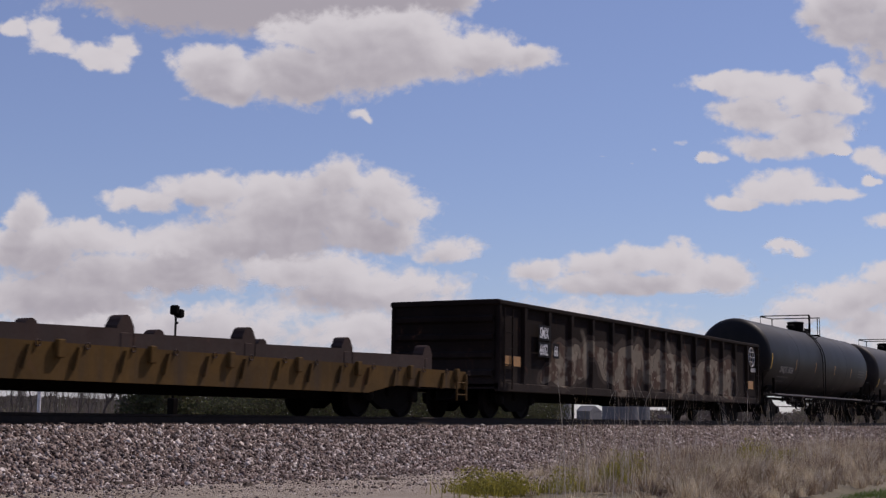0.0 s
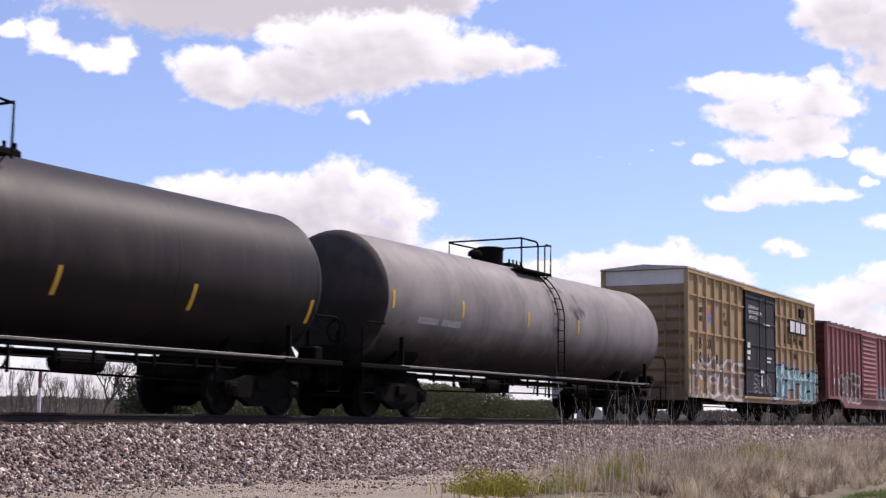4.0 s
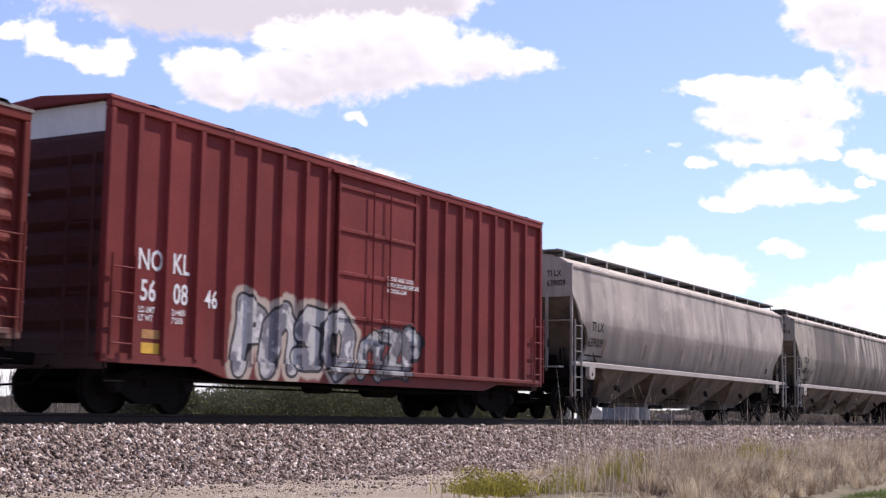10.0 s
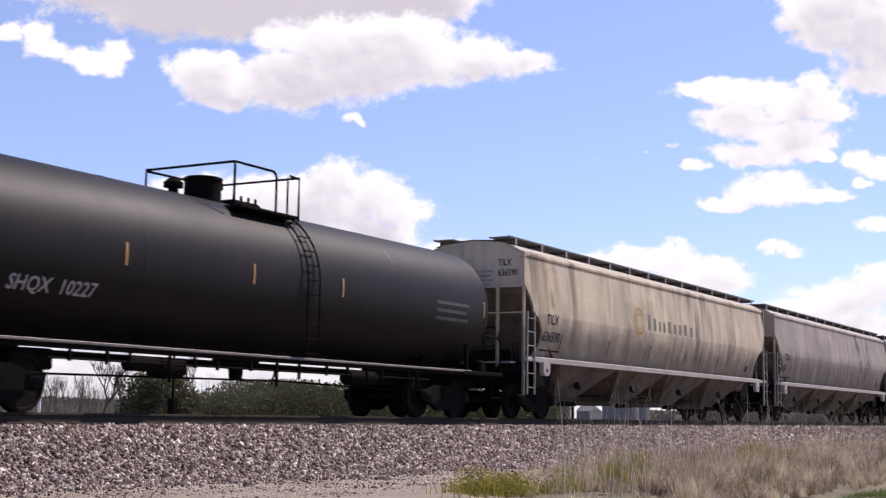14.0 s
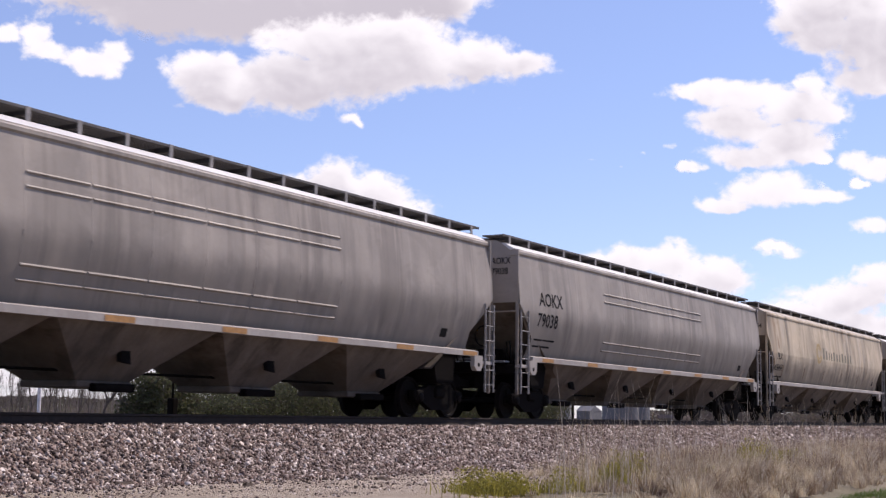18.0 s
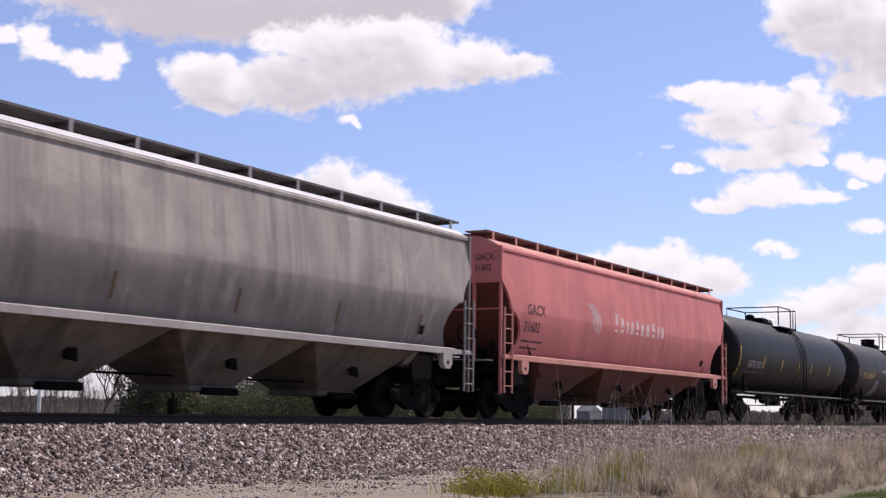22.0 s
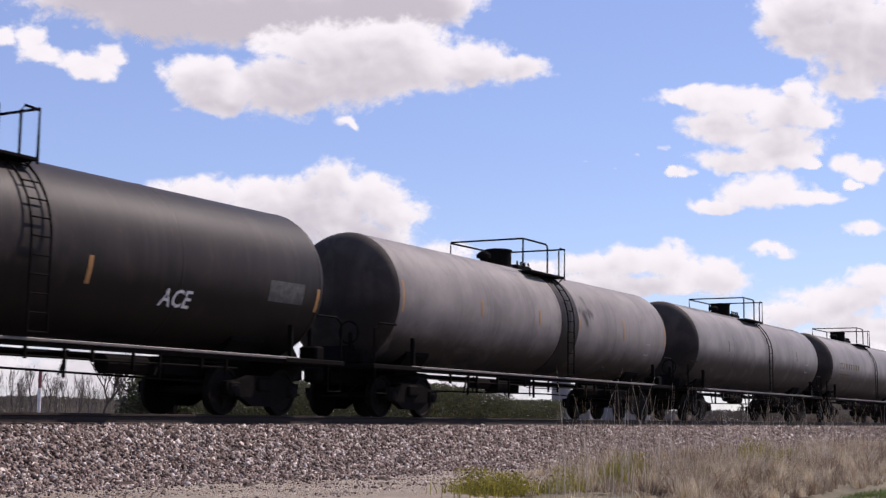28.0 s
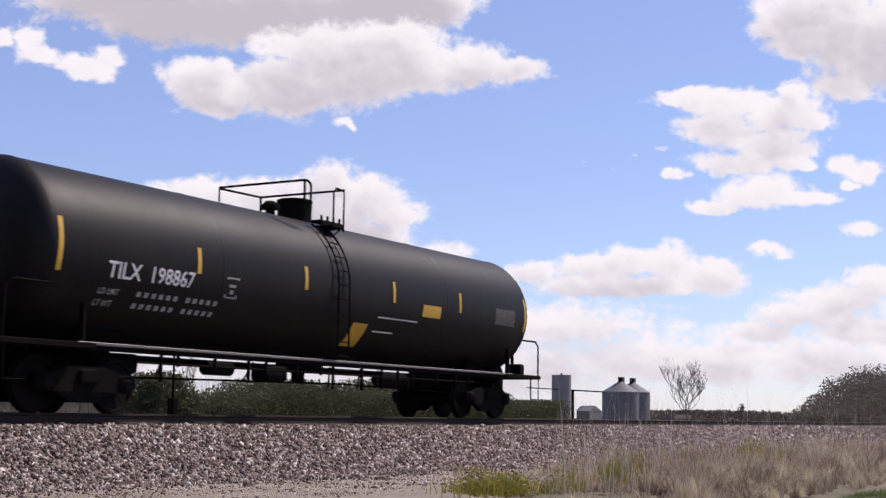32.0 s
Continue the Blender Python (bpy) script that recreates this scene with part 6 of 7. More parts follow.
FADEDINK = plain("nearly_worn_off_yellow_lettering", (0.13, 0.095, 0.05), 0.8, 0, 14, 0.4, 0.1)
YELLOWINK = plain("old_yellow_lettering", (0.42, 0.27, 0.06), 0.7)
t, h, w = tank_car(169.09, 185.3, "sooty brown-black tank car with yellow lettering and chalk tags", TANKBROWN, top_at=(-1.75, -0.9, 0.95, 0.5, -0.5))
write("UTLX 668343", -7.4, 2.22, 0.4, YELLOWINK, t, w)
tapes(t, w, [-h + 0.1, -4.9, -1.5, 1.25, 4.38, h - 0.2], 2.28, 2.7, ORANGE)
bars(-2.9, 2.6, [(0.16, 0.16, 0.16, 0.16, 0.16, 0.12)], 0.22, 0.1, CHALK, t, w)
sheet(6.2, 7.3, 2.35, 2.75, PLATE, t, w, "data_panel")
for k in range(6):
    zs = (2.15, 2.0, 1.85, 1.7, 1.55, 1.4)
    part("chalk_scrawl", Shape().tube([(-4.4 + 0.17 * k + 0.11 * math.sin(7 * z + 1.7 * k), w(0, z) - 0.006, z) for z in zs], 0.008, 4), WHITE, t)
    zs = (3.45, 3.2, 2.95, 2.7, 2.5, 2.35)
    part("chalk_scrawl", Shape().tube([(-0.35 + 0.16 * k + 0.14 * math.sin(4 * z + k), w(0, z) - 0.006, z) for z in zs], 0.01, 4), WHITE, t)
t, h, w = tank_car(187.68, 204.1, "sooty brown-black tank car with faded yellow lettering", TANKBROWN, top_at=(-1.0, -0.4, 0.95, 0.6, 0.6), band=0.5)
write("UTLX", -6.85, 2.22, 0.38, YELLOWINK, t, w)
tapes(t, w, [-h + 0.1, -4.3, h - 0.2], 2.28, 2.7, ORANGE)
t, h, w = tank_car(206.5, 222.95, "sooty brown-black tank car with yellow numbers and chalk scrawls", TANKBROWN, top_at=(-1.3, 0.2, 1.03, -0.7, 0.75))
write("UTLX 666443", -6.8, 2.25, 0.4, YELLOWINK, t, w)
tapes(t, w, [-h + 0.3, -4.2, -1.1, 1.85, h - 0.1], 2.05, 2.5, ORANGE)
for k in range(7):
    part("chalk_scrawl", Shape().tube([(-h + 0.5 + 0.42 * k, w(0, 3.15) - 0.005, 3.15), (-h + 0.7 + 0.42 * k, w(0, 3.4) - 0.005, 3.4), (-h + 0.8 + 0.42 * k, w(0, 3.2) - 0.005, 3.2)], 0.014, 4), WHITE, t)
for k in range(5):
    part("chalk_scrawl", Shape().tube([(-h + 1.5 + 0.6 * k, w(0, z) - 0.006, z) for z in (2.05, 1.8, 1.7)], 0.022, 4), GALV, t)
sheet(-2.3, -1.2, 2.68, 2.84, ORANGE, t, w, "maker_plate", n=2)
sheet(6.6, 7.7, 2.15, 2.55, PLATE, t, w, "data_panel")
write("ACE", 3.7, 1.85, 0.42, WHITE, t, w)
t, h, w = tank_car(226.05, 242.3, "weathered grey tank car with rust-tinted top", TANKGREY, top_at=(-1.4, 0.1, 1.22, -0.7, 0.65), head=HEAD_GRIME_SHADE, band=0.55, band_mat=TANKBROWN)
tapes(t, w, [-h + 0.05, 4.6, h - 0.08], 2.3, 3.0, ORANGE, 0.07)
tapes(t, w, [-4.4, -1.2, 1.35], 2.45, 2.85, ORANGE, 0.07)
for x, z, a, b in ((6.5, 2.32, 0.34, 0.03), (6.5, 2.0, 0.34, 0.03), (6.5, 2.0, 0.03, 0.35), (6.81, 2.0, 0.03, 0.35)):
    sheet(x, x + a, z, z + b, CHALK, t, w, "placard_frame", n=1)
t, h, w = tank_car(245.6, 261.2, "chalky grey tank car with peeling paint along the top", TANKPALE, top_at=(-1.5, -0.2, 0.9, -1.0, 0.45), head=HEAD_GRIME_SHADE)
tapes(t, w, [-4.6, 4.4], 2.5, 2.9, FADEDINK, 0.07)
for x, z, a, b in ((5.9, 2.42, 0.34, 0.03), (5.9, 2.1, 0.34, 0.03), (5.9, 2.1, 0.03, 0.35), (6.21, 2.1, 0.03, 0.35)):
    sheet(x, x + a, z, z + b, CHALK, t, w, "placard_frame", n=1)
t, h, w = tank_car(264.05, 280.15, "chalky grey tank car with a slim side ladder", TANKPALE, top_at=(-1.65, -0.24, 1.23, -1.0, 0.5), head=HEAD_GRIME_SHADE)
write("UTLX", -6.9, 2.5, 0.4, FADEDINK, t, w)
bars(-5.6, 2.52, [(0.22, 0.22, 0.22, 0.22, 0.22, 0.22)], 0.42, 0.1, FADEDINK, t, w)
bars(-6.9, 2.2, [(0.5, 0.8, 0.5), (0.5, 0.8, 0.4)], 0.12, 0.1, FADEDINK, t, w)
t, h, w = tank_car(282.6, 298.9, "glossy black tank car at the train's tail", TANKBLACK, top_at=(-1.15, -0.93, 0.27, 0.02, -0.33))
write("TILX  198867", -7.0, 2.2, 0.38, WHITE, t, w)
tapes(t, w, [-4.83, -1.6, 1.67, 4.62], 2.46, 2.92)
tapes(t, w, [-h + 0.02, h - 0.1], 2.2, 3.05)
sheet(2.97, 3.77, 2.25, 2.52, YELLOW, t, w, "placard")
sheet(0.37, 0.92, 1.47, 1.95, YELLOW, t, w, "placard")
sheet(6.47, 7.5, 2.3, 2.7, PLATE, t, w, "data_panel")
for k, txt in enumerate(("LD LMT", "LT WT")):
    write(txt, -7.1, 1.93 - 0.19 * k, 0.14, CHALK, t, w)
    bars(-6.2, 1.94 - 0.19 * k, [(0.1, 0.1, 0.1, 0.1, 0.1, 0.1)], 0.14, 0.05, CHALK, t, w)
    bars(-4.95, 1.94 - 0.19 * k, [(0.1, 0.1, 0.1, 0.1, 0.1)], 0.14, 0.05, CHALK, t, w)
for x, z, a, b in ((-3.98, 2.45, 0.34, 0.03), (-3.98, 2.1, 0.34, 0.03), (-3.98, 2.1, 0.03, 0.38), (-3.67, 2.1, 0.03, 0.38), (-3.9, 2.3, 0.18, 0.05), (-3.86, 2.18, 0.1, 0.07)):
    sheet(x, x + a, z, z + b, CHALK, t, w, "stencil_box", n=1)
bars(1.2, 2.1, [(0.9, 0.7), (0.8,)], 0.05, 0.25, WHITE, t, w)


# ======== beyond the track ========


def spot(px, y, z=0.0, base=None):
    """The place at y metres across from the camera, px metres to the side of the view's middle line per 2400 ahead."""
    a = YAW - math.atan((px - 784) / 2400)
    return Vector((y / math.tan(a), y, z))


LEAF = by_piece("spring_leaves", [(0.055, 0.06, 0.032), (0.08, 0.088, 0.04), (0.115, 0.122, 0.052), (0.09, 0.076, 0.055), (0.065, 0.07, 0.036)], 0.8, thin=0.4)
TWIG = plain("grey_brown_bark", (0.07, 0.055, 0.048), 0.9, 0, 6)
WOODS = by_piece("winter_woods", [(0.07, 0.055, 0.05), (0.12, 0.095, 0.085), (0.09, 0.085, 0.055)], 0.9, thin=0.2)
BRUSH = by_piece("bare_brush_twigs", [(0.15, 0.12, 0.105), (0.22, 0.175, 0.16), (0.14, 0.13, 0.085), (0.19, 0.165, 0.11)], 0.9, thin=0.3)


def leaf_cloud(name, label, x0, x1, y0, y1, height, n, size, material, seed, category="bushes", parent=None, base=0.0):
    """Foliage as many small bent leaves under an uneven outline."""
    rng = np.random.default_rng(seed)
    x, y = rng.uniform(x0, x1, n), rng.uniform(y0, y1, n)
    top = height(x) if callable(height) else height * (0.45 + 0.75 * fbm(x * 3.0 / (abs(height) + 0.1), y * 0.2, 4, seed))
    z = base + top * rng.uniform(0, 1, n) ** 0.7
    P = np.stack([x, y, z], -1)
    d, e = rng.normal(size=(n, 3)), rng.normal(size=(n, 3))
    d /= np.linalg.norm(d, axis=1, keepdims=True)
    e = np.cross(d, e)
    e /= np.linalg.norm(e, axis=1, keepdims=True)
    s = (size * rng.uniform(0.5, 1.5, n))[:, None]
    V = np.stack([P - d * s, P + e * s * 0.45, P + d * s, P - e * s * 0.45], 1).reshape(-1, 3)
    me = array_mesh(name, V, np.arange(4 * n).reshape(n, 4), material)
    ob = tagged(new(name, me), label, category, kind="stuff")
    return ob


def bare_tree(name, label, at, height, seed, spread=0.5, levels=5, thick=0.02, taper=0.6, bushy=3, bark=None):
    rng = random.Random(seed)
    tree = thing(name, label, "tree", at=at)
    trunk, crown = Shape(), Shape()

    def grow(p, d, length, r, level):
        pts, q = [p], p
        for k in range(3):
            d = (d + Vector((rng.uniform(-1, 1), rng.uniform(-1, 1), rng.uniform(-0.2, 0.5))) * 0.16).normalized()
            q = q + d * length / 3
            pts.append(q)
        (trunk if level < 2 else crown).tube(pts, r, 6 if level < 2 else 3, r * 0.62, False)
        if level < levels:
            for k in range(bushy if level == 0 else rng.choice((2, 3, 3))):
                side = Vector((rng.uniform(-1, 1), rng.uniform(-1, 1), rng.uniform(0.1, 0.9))).normalized()
                start = pts[-1] if k < 2 else pts[rng.choice((1, 2))]
                grow(start, (d * (1 - spread) + side * spread + Vector((0, 0, 0.15))).normalized(), length * rng.uniform(0.62, 0.85), r * taper, level + 1)
    grow(Vector((0, 0, 0)), Vector((0, 0, 1)), height * 0.24, height * thick, 0)
    part("trunk", trunk, bark or TWIG, tree)
    part("crown", crown, bark or TWIG, tree, "leafless branches and twigs")
    return tree


def blades(name, label, P, height, width, bend, material, seed):
    """Grass blades of three joints each, as one mesh."""
    rng = np.random.default_rng(seed)
    n = len(P)
    a, h = rng.uniform(0, 2 * np.pi, n), height * rng.uniform(0.45, 1.35, n)
    d = np.stack([np.cos(a), np.sin(a), np.zeros(n)], -1)
    s = np.stack([-np.sin(a * 1.7), np.cos(a * 1.7), np.zeros(n)], -1)
    b = (bend * rng.uniform(0.1, 1.6, n))[:, None] * d
    rows = []
    for u in (0, 0.4, 0.75, 1.0):
        c = P + np.stack([0 * h, 0 * h, h * u * (1 - 0.25 * u * bend)], -1) + b * (h * u * u)[:, None]
        wd = (width * rng.uniform(0.7, 1.3, n) * (1 - 0.85 * u))[:, None]
        rows += [c - s * wd, c + s * wd]
    V = np.stack(rows, 1).reshape(-1, 3)
    k = 8 * np.arange(n)[:, None]
    F = np.concatenate([k + np.array([[0, 1, 3, 2]]), k + np.array([[2, 3, 5, 4]]), k + np.array([[4, 5, 7, 6]])], 0)
    return tagged(new(name, array_mesh(name, V, F, material)), label, "weeds", kind="stuff")


def build_far():
    # low hedges behind the track
    a, b = spot(335, 60), spot(935, 60)
    m, e = spot(415, 60).x, spot(720, 60).x

    def bushes(x):                              # low and thin at first, then rounded bushes that fall away again
        rise = np.clip((x - m + 4) / 8, 0, 1) - 0.55 * np.clip((x - e) / 20, 0, 1)
        return 1.5 + 1.5 * rise + 2.4 * (fbm(x * 0.17, x * 0, 5, 5) - 0.35)
    leaf_cloud("hedge", "rough green hedge in early leaf", a.x, b.x, 55, 62, bushes, 110000, 0.1, LEAF, 11)
    c = (spot(262, 45).x + spot(345, 45).x) / 2
    leaf_cloud("hedge", "rounded green bush in early leaf", spot(262, 45).x, spot(345, 45).x, 44, 47, lambda x: 3.1 * np.sqrt(np.clip(1 - ((x - c) / (c - spot(262, 45).x)) ** 2, 0, 1)) * (0.75 + 0.5 * fbm(x * 0.9, x * 0, 4, 7)), 9000, 0.1, LEAF, 12)
    leaf_cloud("brush", "tangle of bare brown brush", spot(-60, 110).x, spot(420, 110).x, 106, 116, 1.3, 16000, 0.2, BRUSH, 13)
    leaf_cloud("distant_woods", "brown leafless woods along the horizon", spot(1240, 330).x, 2600, 330, 420, lambda x: 3 + 8 * fbm(x * 0.02, x * 0, 4, 5), 40000, 1.2, WOODS, 14, "woods")
    leaf_cloud("distant_woods", "brown leafless woods along the horizon", -300, 900, 700, 760, lambda x: 5 + 7 * fbm(x * 0.02, x * 0, 4, 8), 30000, 1.6, WOODS, 15, "woods")
    p = spot(1475, 70)
    leaf_cloud("thicket", "leafless grey thicket with some green", p.x, p.x + 190, 66, 80, lambda x: 2.5 + 12.0 * np.clip((x - p.x) / 45, 0, 1) * (0.4 + 0.9 * fbm(x * 0.12, x * 0, 4, 4)), 70000, 0.3, BRUSH, 16)
    rng = np.random.default_rng(77)
    n = 2600
    a, b = spot(-40, 105), spot(560, 105)
    P = np.stack([rng.uniform(a.x, b.x, n), rng.uniform(95, 125, n), np.zeros(n)], -1)
    blades("brush", "pale bare saplings and brush", P, 1.8 + 4.5 * fbm(P[:, 0] * 0.25, P[:, 1] * 0.05, 3, 6) ** 1.5, 0.035, 0.25, BRUSH, 78)
    bare_tree("tree", "bare branching tree in a field", spot(1217, 150, 0), 28, 5, 0.58, 6, 0.009, 0.68, 6)
    bare_tree("tree", "bare branching tree in a field", spot(1313, 220, 0), 13.0, 8, 0.5, 5, 0.022, 0.75)
    bare_tree("tree", "slender bare tree behind the bank", spot(190, 70, 0), 7.5, 9, 0.6, 6, 0.016, 0.7)
    for k, (px, y, hh) in enumerate(((60, 75, 5.5), (110, 80, 4.2), (140, 76, 4.6), (225, 78, 5), (30, 90, 5.5), (5, 84, 5), (90, 88, 4.6), (165, 90, 5.2), (245, 92, 5.4), (345, 85, 7), (330, 88, 6), (280, 84, 5.5), (410, 95, 6), (45, 100, 5), (125, 102, 5.5))):
        bare_tree("sapling", "thin bare sapling without leaves", spot(px, y, 0), hh * 1.1, 20 + k, 0.4, 5, 0.01, 0.72)


def build_silos():
    WALL = plain("corrugated_bin_steel", (0.15, 0.147, 0.153), 0.7, 0.1, 3, 0.12)
    CONC = plain("grey_silo_concrete", (0.22, 0.21, 0.21), 0.85, 0, 2, 0.12)
    D = 150
    k = D / math.sin(YAW - math.atan((1100 - 784) / 2400)) / 2400          # metres per step of spot() at that distance
    n = 40
    for px, deep, wide, caps in ((1100, 0, 32, (-0.06, 0.3)), (1121, 14, 31, (-0.14, 0.24))):
        bin_ = thing("grain_bin", "round grey corrugated steel grain bin with a conical roof", "grain bin", "grain bins", at=spot(px, D + deep))
        kk = k * (D + deep) / D
        r, hgt = wide * kk, 53 * kk
        part("wall", Shape().loft([[(r * (1 + (0.004 if j % 2 else 0)) * math.cos(2 * math.pi * i / n), r * (1 + (0.004 if j % 2 else 0)) * math.sin(2 * math.pi * i / n), hgt * j / 16) for i in range(n)] for j in range(17)], True), WALL, bin_)
        part("roof", Shape().loft([[(q * r * math.cos(2 * math.pi * i / n), q * r * math.sin(2 * math.pi * i / n), hgt + (1 - q) * r * 0.62) for i in range(n)] for q in (1.03, 0.12, 0.11, 0.01)], True), WALL, bin_)
        for dx in caps:
            part("roof_cap", Shape().tube([(dx * r, 0, hgt + r * 0.42), (dx * r, 0, hgt + r * 0.8)], r * 0.11, 12), BLACK if dx < 0 else WALL, bin_)
    silo = thing("silo", "slim pale concrete silo", "silo", at=spot(996, D))
    r2, h2 = 15.5 * k, 74 * k
    part("wall", Shape().loft([[(r2 * math.cos(2 * math.pi * i / 28), r2 * math.sin(2 * math.pi * i / 28), z) for i in range(28)] for z in (0, h2 * 0.5, h2)], True, True), CONC, silo)
    part("vent", Shape().tube([(0.2, 0, h2), (0.2, 0, h2 + 0.5)], 0.15, 8), CONC, silo)
    part("vent", Shape().tube([(-0.5, 0, h2), (-0.5, 0, h2 + 0.35)], 0.2, 8), CONC, silo)
    leg = thing("grain_conveyor", "dark overhead grain conveyor on a post", "conveyor", at=spot(1016, D))
    part("post", Shape().bevel_box(-0.3, 0.3, -0.3, 0.3, 0, 52 * k, 0.03), BLACK, leg)
    a, b = spot(1016, D), spot(1070, D)
    part("beam", Shape().tube([(0, 0, 51 * k), (b.x - a.x, 0, 51 * k)], 0.18, 8), BLACK, leg)
    c = spot(935, D)
    part("beam", Shape().tube([(0, 0, 51 * k), (c.x - a.x, 0, 51 * k)], 0.12, 8), BLACK, leg)
    shed = thing("low_shed", "low grey shed with a shallow roof", "shed", at=spot(1045, D))
    part("wall", Shape().bevel_box(-24 * k, 24 * k, -2, 2, 0, 18 * k, 0.02), WALL, shed)
    part("roof", Shape().prism([(-25 * k, 18 * k), (25 * k, 18 * k), (-5 * k, 27 * k)], -2.1, 2.1), WALL, shed)
    barn = thing("long_barn", "long low tan barn", "barn", at=spot(1195, D + 20))
    part("wall", Shape().bevel_box(-50 * k, 50 * k, -3, 3, 0, 9 * k, 0.02), plain("tan_barn_wall", (0.16, 0.125, 0.09), 0.9), barn)
    part("roof", Shape().prism([(-52 * k, 9 * k), (52 * k, 9 * k), (48 * k, 16 * k), (-48 * k, 16 * k)], -3.2, 3.2), plain("brown_barn_roof", (0.16, 0.12, 0.1), 0.9), barn)


def build_posts():
    p = spot(312.5, 20.4)
    post = thing("signal_post", "dark steel post with a boxed lamp head", "signal post", at=(p.x, p.y, 0.0))
    part("base", Shape().bevel_box(-0.09, 0.09, -0.09, 0.09, 0.0, 1.42, 0.02), BLACK, post)
    part("pole", Shape().tube([(0, 0, 1.4), (0, 0, 3.3)], 0.025, 10), BLACK, post)
    head = part("lamp_head", Shape().bevel_box(-0.12, 0.03, -0.1, 0.1, 3.28, 3.5, 0.03), BLACK, post)
    part("lamp_hood", Shape().bevel_box(0.02, 0.2, -0.1, 0.1, 3.22, 3.42, 0.03), BLACK, head)
    part("cable_box", Shape().bevel_box(0.02, 0.07, -0.03, 0.03, 3.08, 3.13, 0.01), BLACK, post)
    q = spot(78, 60)
    pole = thing("marker_pole", "white marker pole with a red-brown top", "marker pole", at=q)
    part("shaft", Shape().tube([(0, 0, 0), (0, 0, 2.4)], 0.11, 10), plain("white_pole_paint", (0.7, 0.66, 0.64), 0.7), pole)
    part("tip", Shape().tube([(0, 0, 2.4), (0, 0, 3.4)], 0.1, 10), plain("red_brown_pole_paint", (0.25, 0.08, 0.07), 0.7), pole)


# ======== weeds beside the lane ========
STRAW = by_piece("dry_grass", [(0.09, 0.056, 0.034), (0.47, 0.36, 0.235), (0.2, 0.125, 0.08), (0.68, 0.57, 0.42), (0.12, 0.075, 0.05), (0.38, 0.27, 0.17), (0.86, 0.78, 0.65), (0.11, 0.075, 0.045), (0.3, 0.25, 0.11)], 0.85, thin=0.42, clump=0.8)
DEADWEED = by_piece("dead_brown_weeds", [(0.1, 0.06, 0.045), (0.2, 0.12, 0.085), (0.14, 0.09, 0.065), (0.3, 0.2, 0.14)], 0.9, thin=0.2)
PALESTEM = by_piece("pale_dry_stems", [(0.6, 0.53, 0.46), (0.42, 0.34, 0.27), (0.7, 0.64, 0.56), (0.3, 0.22, 0.17)], 0.85, thin=0.3)
GREEN = by_piece("fresh_weeds", [(0.16, 0.14, 0.035), (0.34, 0.3, 0.05), (0.48, 0.42, 0.08), (0.14, 0.12, 0.035), (0.4, 0.35, 0.06)], 0.8, thin=0.35)
TURF = by_piece("green_turf", [(0.1, 0.14, 0.035), (0.15, 0.2, 0.05), (0.12, 0.17, 0.04)], 0.8, thin=0.3)


PALESTALK = plain("bleached_stalk", (0.6, 0.54, 0.46), 0.9, 0, 12)


def weed_places(n, seed, px0, px1, y0, y1, patch=0.5, scale=0.8, tuft=26, spread=0.11):
    """Places for n blades, in tufts."""
    rng = np.random.default_rng(seed)
    m = n // tuft * 3
    y = rng.uniform(y0, y1, m)
    px = px0 + (px1 - px0) * rng.uniform(0, 1, m)
    x = y / np.tan(YAW - np.arctan((px - 784) / 2400))
    keep = fbm(x * scale, y * scale, 3, seed) > patch
    P = np.repeat(np.stack([x, y], -1)[keep][: n // tuft], tuft, axis=0)
    P = P + rng.normal(0, spread, P.shape)
    return np.stack([P[:, 0], P[:, 1], np.where(P[:, 1] > 13.2, bank_height(P[:, 1]), 0.03)], -1)


